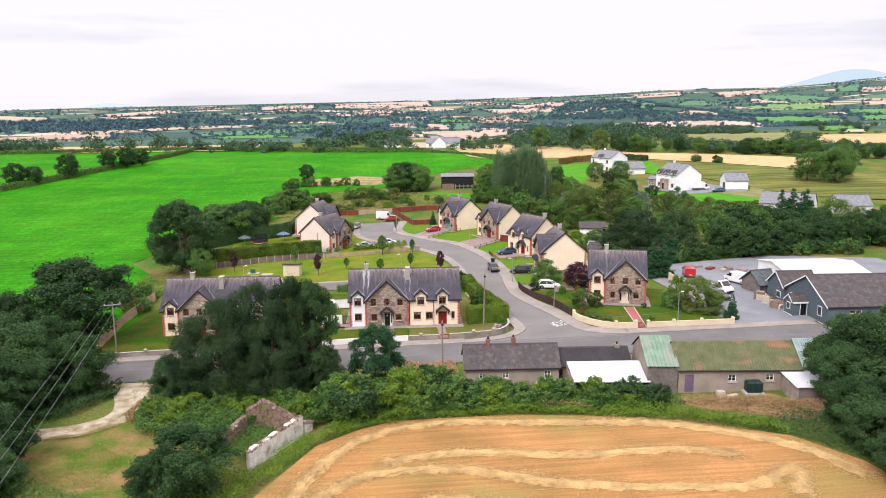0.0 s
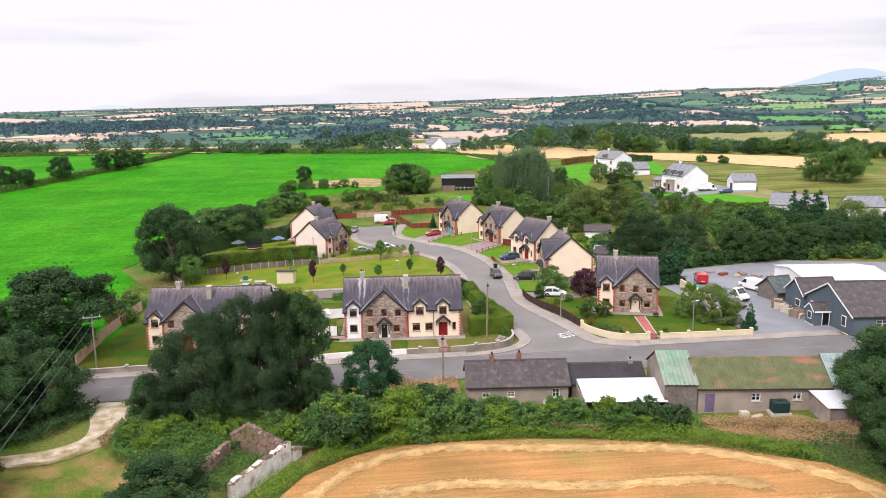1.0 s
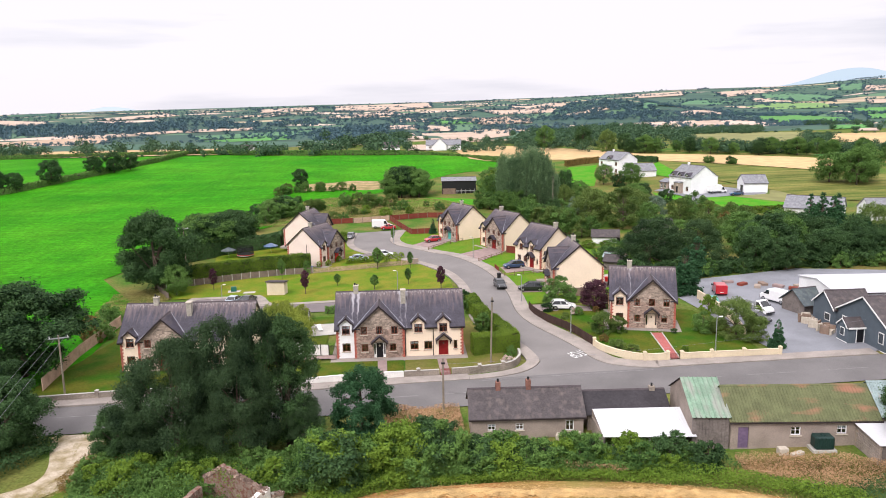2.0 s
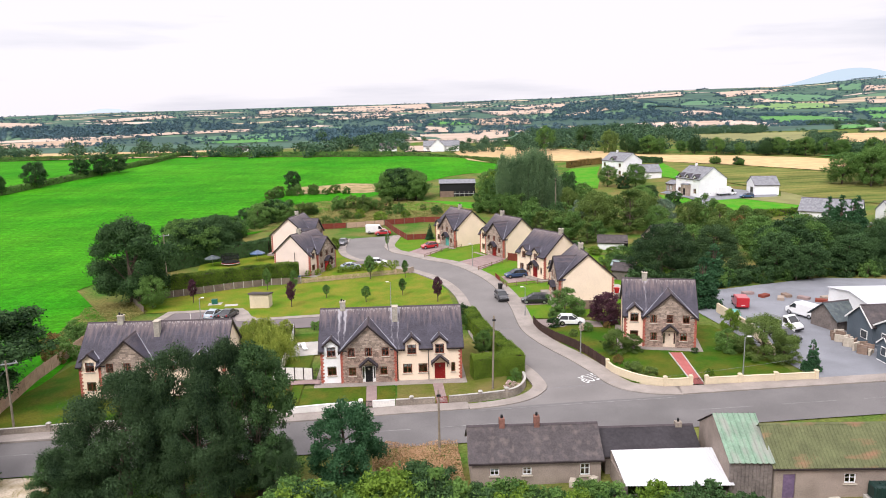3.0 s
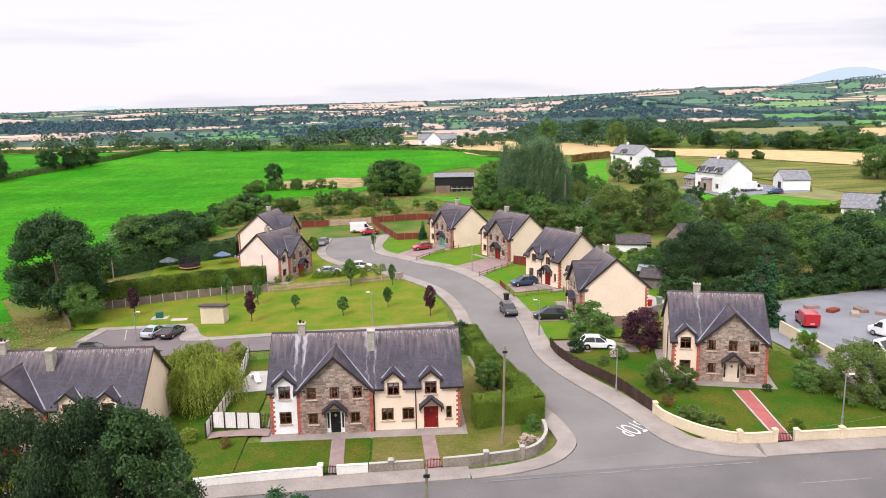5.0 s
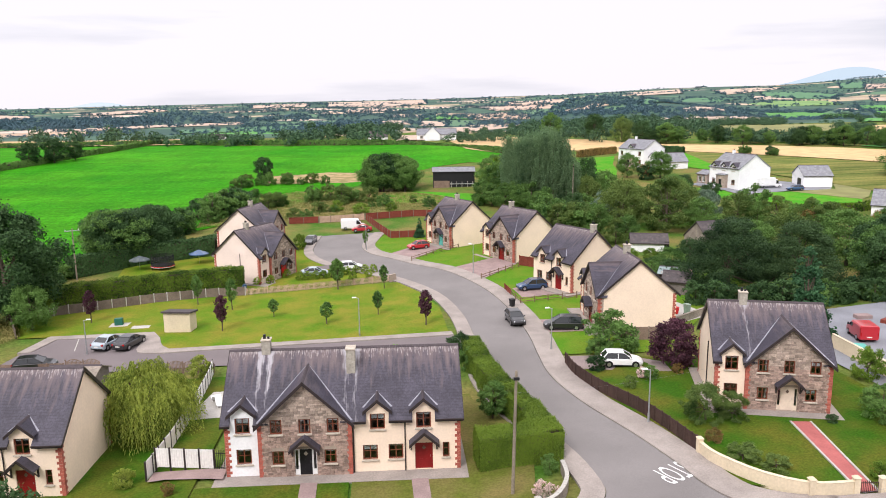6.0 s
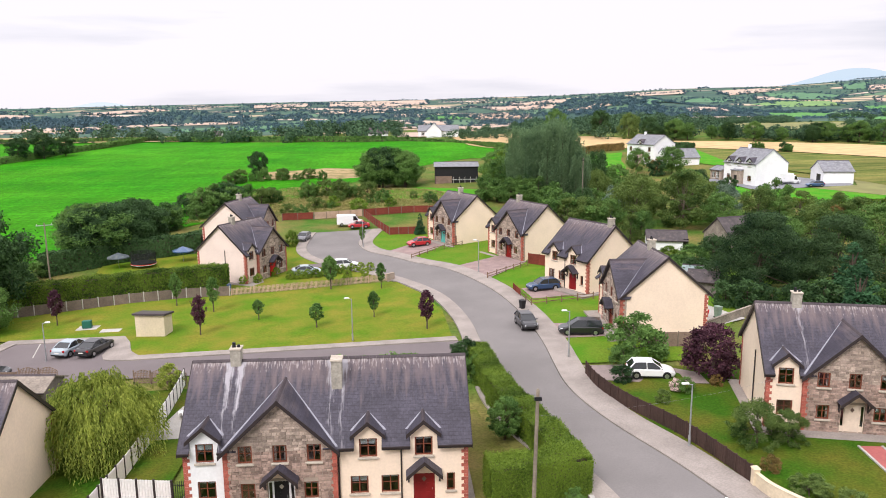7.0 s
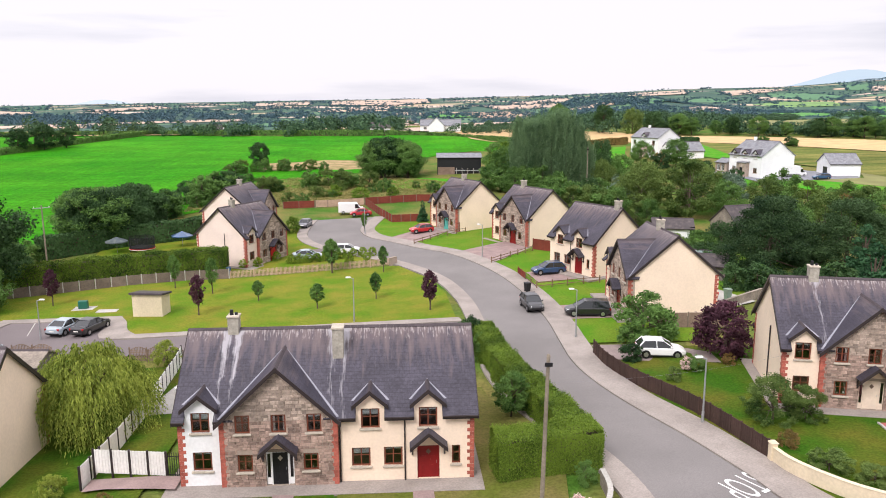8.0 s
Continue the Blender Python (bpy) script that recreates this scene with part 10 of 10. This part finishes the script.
cover("rough_meadow", [(-46, -41), (-37, -36.5), (-31, -34), (-27, -40), (-26, -56), (-46, -58)], 0.03, 0.16, "leaf_straw", 14, 0.08, "rough meadow grass below the dirt track", 9)
cover("rough_meadow", [(-18, 118), (14, 116.5), (26, 128), (10, 150), (-20, 165), (-44, 150), (-40, 116)], 0.1, 0.6, "leaf_straw", 14, 0.2, "rough tan and green grass on waste ground", 10)
cover("rough_meadow", [(-52, 26), (-45.8, 26), (-42, 40), (-47.6, 50), (-54, 44)], 0.1, 0.7, "leaf_straw", 25, 0.15, "dry rough grass at the pasture edge", 11)
cover("shed_bank", [(44, -40), (48, -34), (60, -30), (66, -62), (46, -62), (41.5, -50)], 0.4, 1.6, "leaf_dark", 35, 0.2, "dark undergrowth below the trees", 12)
cover("verge", [(-34, -20.6), (-8, -20.2), (-8, -26), (-26, -25.5)], 0.3, 1.2, "leaf_mid", 50, 0.16, "shaded verge growth along the road", 13)
cover("track_edge", [(-30.4, -21), (-29.4, -29), (-31.2, -33), (-35, -36), (-39, -36.4), (-38.6, -35.2), (-34.8, -34.6), (-32.2, -32), (-30.6, -28.6), (-31.2, -22)], 0.03, 0.25, "leaf_straw", 90, 0.09, "dry grass creeping over the track edge", 31)
cover("track_middle", [(-34.0, -22), (-33.2, -22), (-32.0, -29), (-33.6, -32.4), (-37, -34.2), (-37, -34.8), (-33.2, -33.2), (-31.4, -29.6)], 0.03, 0.16, "leaf_straw", 60, 0.07, "dry grass strip along the middle of the track", 32)
cover("ivy", [(-16.4, -36.0), (-14.6, -33.8), (-11.6, -36.4), (-13.2, -37.0)], 1.6, 3.6, "leaf_light", 60, 0.13, "ivy and brambles growing over the ruined gable", 33)
for k, x, y, h, w, lab in [("bush_dark", 44.5, 52.5, 4.0, 1.1, "dark shrub behind the garden sheds"), ("oak", 46.5, 60.5, 4.6, 1.1, "green tree behind the garden sheds"), ("bush", 42.5, 57.5, 3.0, 1.0, "green shrub behind the garden sheds"), ("oak2", 52, 66, 5.0, 1.2, "dark green tree beside the bungalow"), ("bush_light", 44.6, 74.6, 2.0, 1.4, "bright clipped garden hedge shrub"), ("bush_light", 48.4, 75.0, 1.8, 1.3, "bright clipped garden hedge shrub"), ("bush", 56.6, 73.5, 2.8, 1.1, "green shrub before the bungalow"), ("bush_dark", 62, 74, 3.6, 1.2, "dark shrub before the bungalow"), ("bush_willow", -15.9, 0.2, 1.6, 0.8, "yellow-green shrub beside the white fence"), ("bush_rust", -12.2, -1.9, 0.9, 0.9, "low reddish shrub beside the terrace"), ("bush_rust", 30.6, 15.2, 1.0, 1.0, "pink flowering shrub beside the white car"), ("bush", 27.6, 14.2, 1.3, 1.0, "green shrub inside the brown fence"), ("bush_olive", 25.2, 12.6, 1.1, 1.0, "low shrub inside the brown fence"), ("bush_rust", 33.0, 12.6, 1.3, 1.0, "reddish shrub beside the gable wall")]:
    tree(k, x, y, h, x * 31, w, lab, "shrub" if "bush" in k else "tree")
cover("green_patch", [(-37.5, -38), (-31, -38.6), (-27.5, -42), (-29, -47), (-34, -47.5), (-38, -43)], 0.03, 0.22, "leaf_light", 60, 0.07, "bright green grass patch in the rough meadow", 41)
for k, x, y, h, w in [("near", -43.5, -36.5, 7.0, 1.2), ("near", -40.5, -41.5, 6.2, 1.3), ("near", -37.5, -48.0, 4.6, 1.4), ("near", -46.5, -30.5, 7.5, 1.2), ("near", -43.0, -26.5, 6.0, 1.2)]:
    tree(k, x, y, h, x * 13, w, "dense dark broadleaf tree beside the dirt track")
thicket("tree", [(31, 98, 3), (40, 92, 3), (47, 90, 3)], 9, ["olive", "oak", "olive2", "bush"], 4.5, 7.5, 301, "leafy tree behind the row", "trees behind the row")
thicket("tree", [(60, 34, 2), (74, 40, 2), (90, 42, 3), (110, 46, 3)], 14, ["oak2", "near", "oak2"], 6.0, 9.0, 302, "leafy tree on the edge of the yard", "trees round the yard")
thicket("shrub", [(34, 70, 2), (39, 64, 2), (40, 84, 3)], 8, ["bush", "bush_olive", "bush_dark"], 1.6, 3.2, 303, "garden shrub behind the row", "garden shrubs")
cover("dark_verge", [(-46, -45), (-38, -44), (-30, -48.5), (-26, -52), (-28, -60), (-46, -60)], 0.3, 1.2, "leaf_mid", 40, 0.13, "rough green growth below the meadow", 42)
cover("field_corner", [(30, -38.2), (37, -41.6), (41.4, -40.8), (46, -40), (45, -50), (42.0, -51), (37.8, -45.2)], 0.3, 1.3, "leaf_dark", 45, 0.14, "tangled growth at the corner of the stubble field", 43)
for k, x, y, h, w in (("near", 47.0, -38.0, 6.8, 1.15), ("near", 44.6, -44.5, 5.4, 1.2), ("near", 43.6, -49.5, 4.8, 1.3), ("near", 43.0, -55.0, 4.6, 1.4), ("near", 46.5, -52.0, 6.5, 1.2)):
    tree(k, x, y, h, x * 17, w, "dense dark broadleaf tree at the field corner")
thicket("shrub", [(42, 41, 1.5), (50, 39, 1.5), (58, 38, 2)], 14, ["bush_dark", "bush", "bush_olive"], 1.8, 3.4, 304, "dark shrub below the evergreen trees", "garden shrubs")
thicket("shrub", [(42.5, 44, 1.5), (44.5, 56, 1.5), (46, 66, 2)], 6, ["bush_dark", "bush"], 1.6, 3.0, 305, "dark shrub behind the gardens", "garden shrubs")
thicket("shrub", [(50, 35.5, 1.0), (60, 37.5, 1.2), (75, 40.5, 1.2), (96, 36, 1.5)], 44, ["bush_dark", "bush_dark", "bush"], 1.6, 3.6, 306, "dark shrub along the edge of the yard", "yard edge shrubs")
cover("dry_weeds", [(14, -34.0), (19, -34.6), (20.5, -36.6), (15, -35.8)], 0.4, 1.4, "leaf_dry", 70, 0.13, "dry reddish stalks in the hedge bank", 44)
for x, y in ((27.0, 14.6), (14.1, -5.5), (13.6, -4.9)):
    tree("flower_bush", x, y, 1.1, x * 31, 1.0, "rounded shrub full of pale pink flowers", "shrub", group="flowering shrubs")
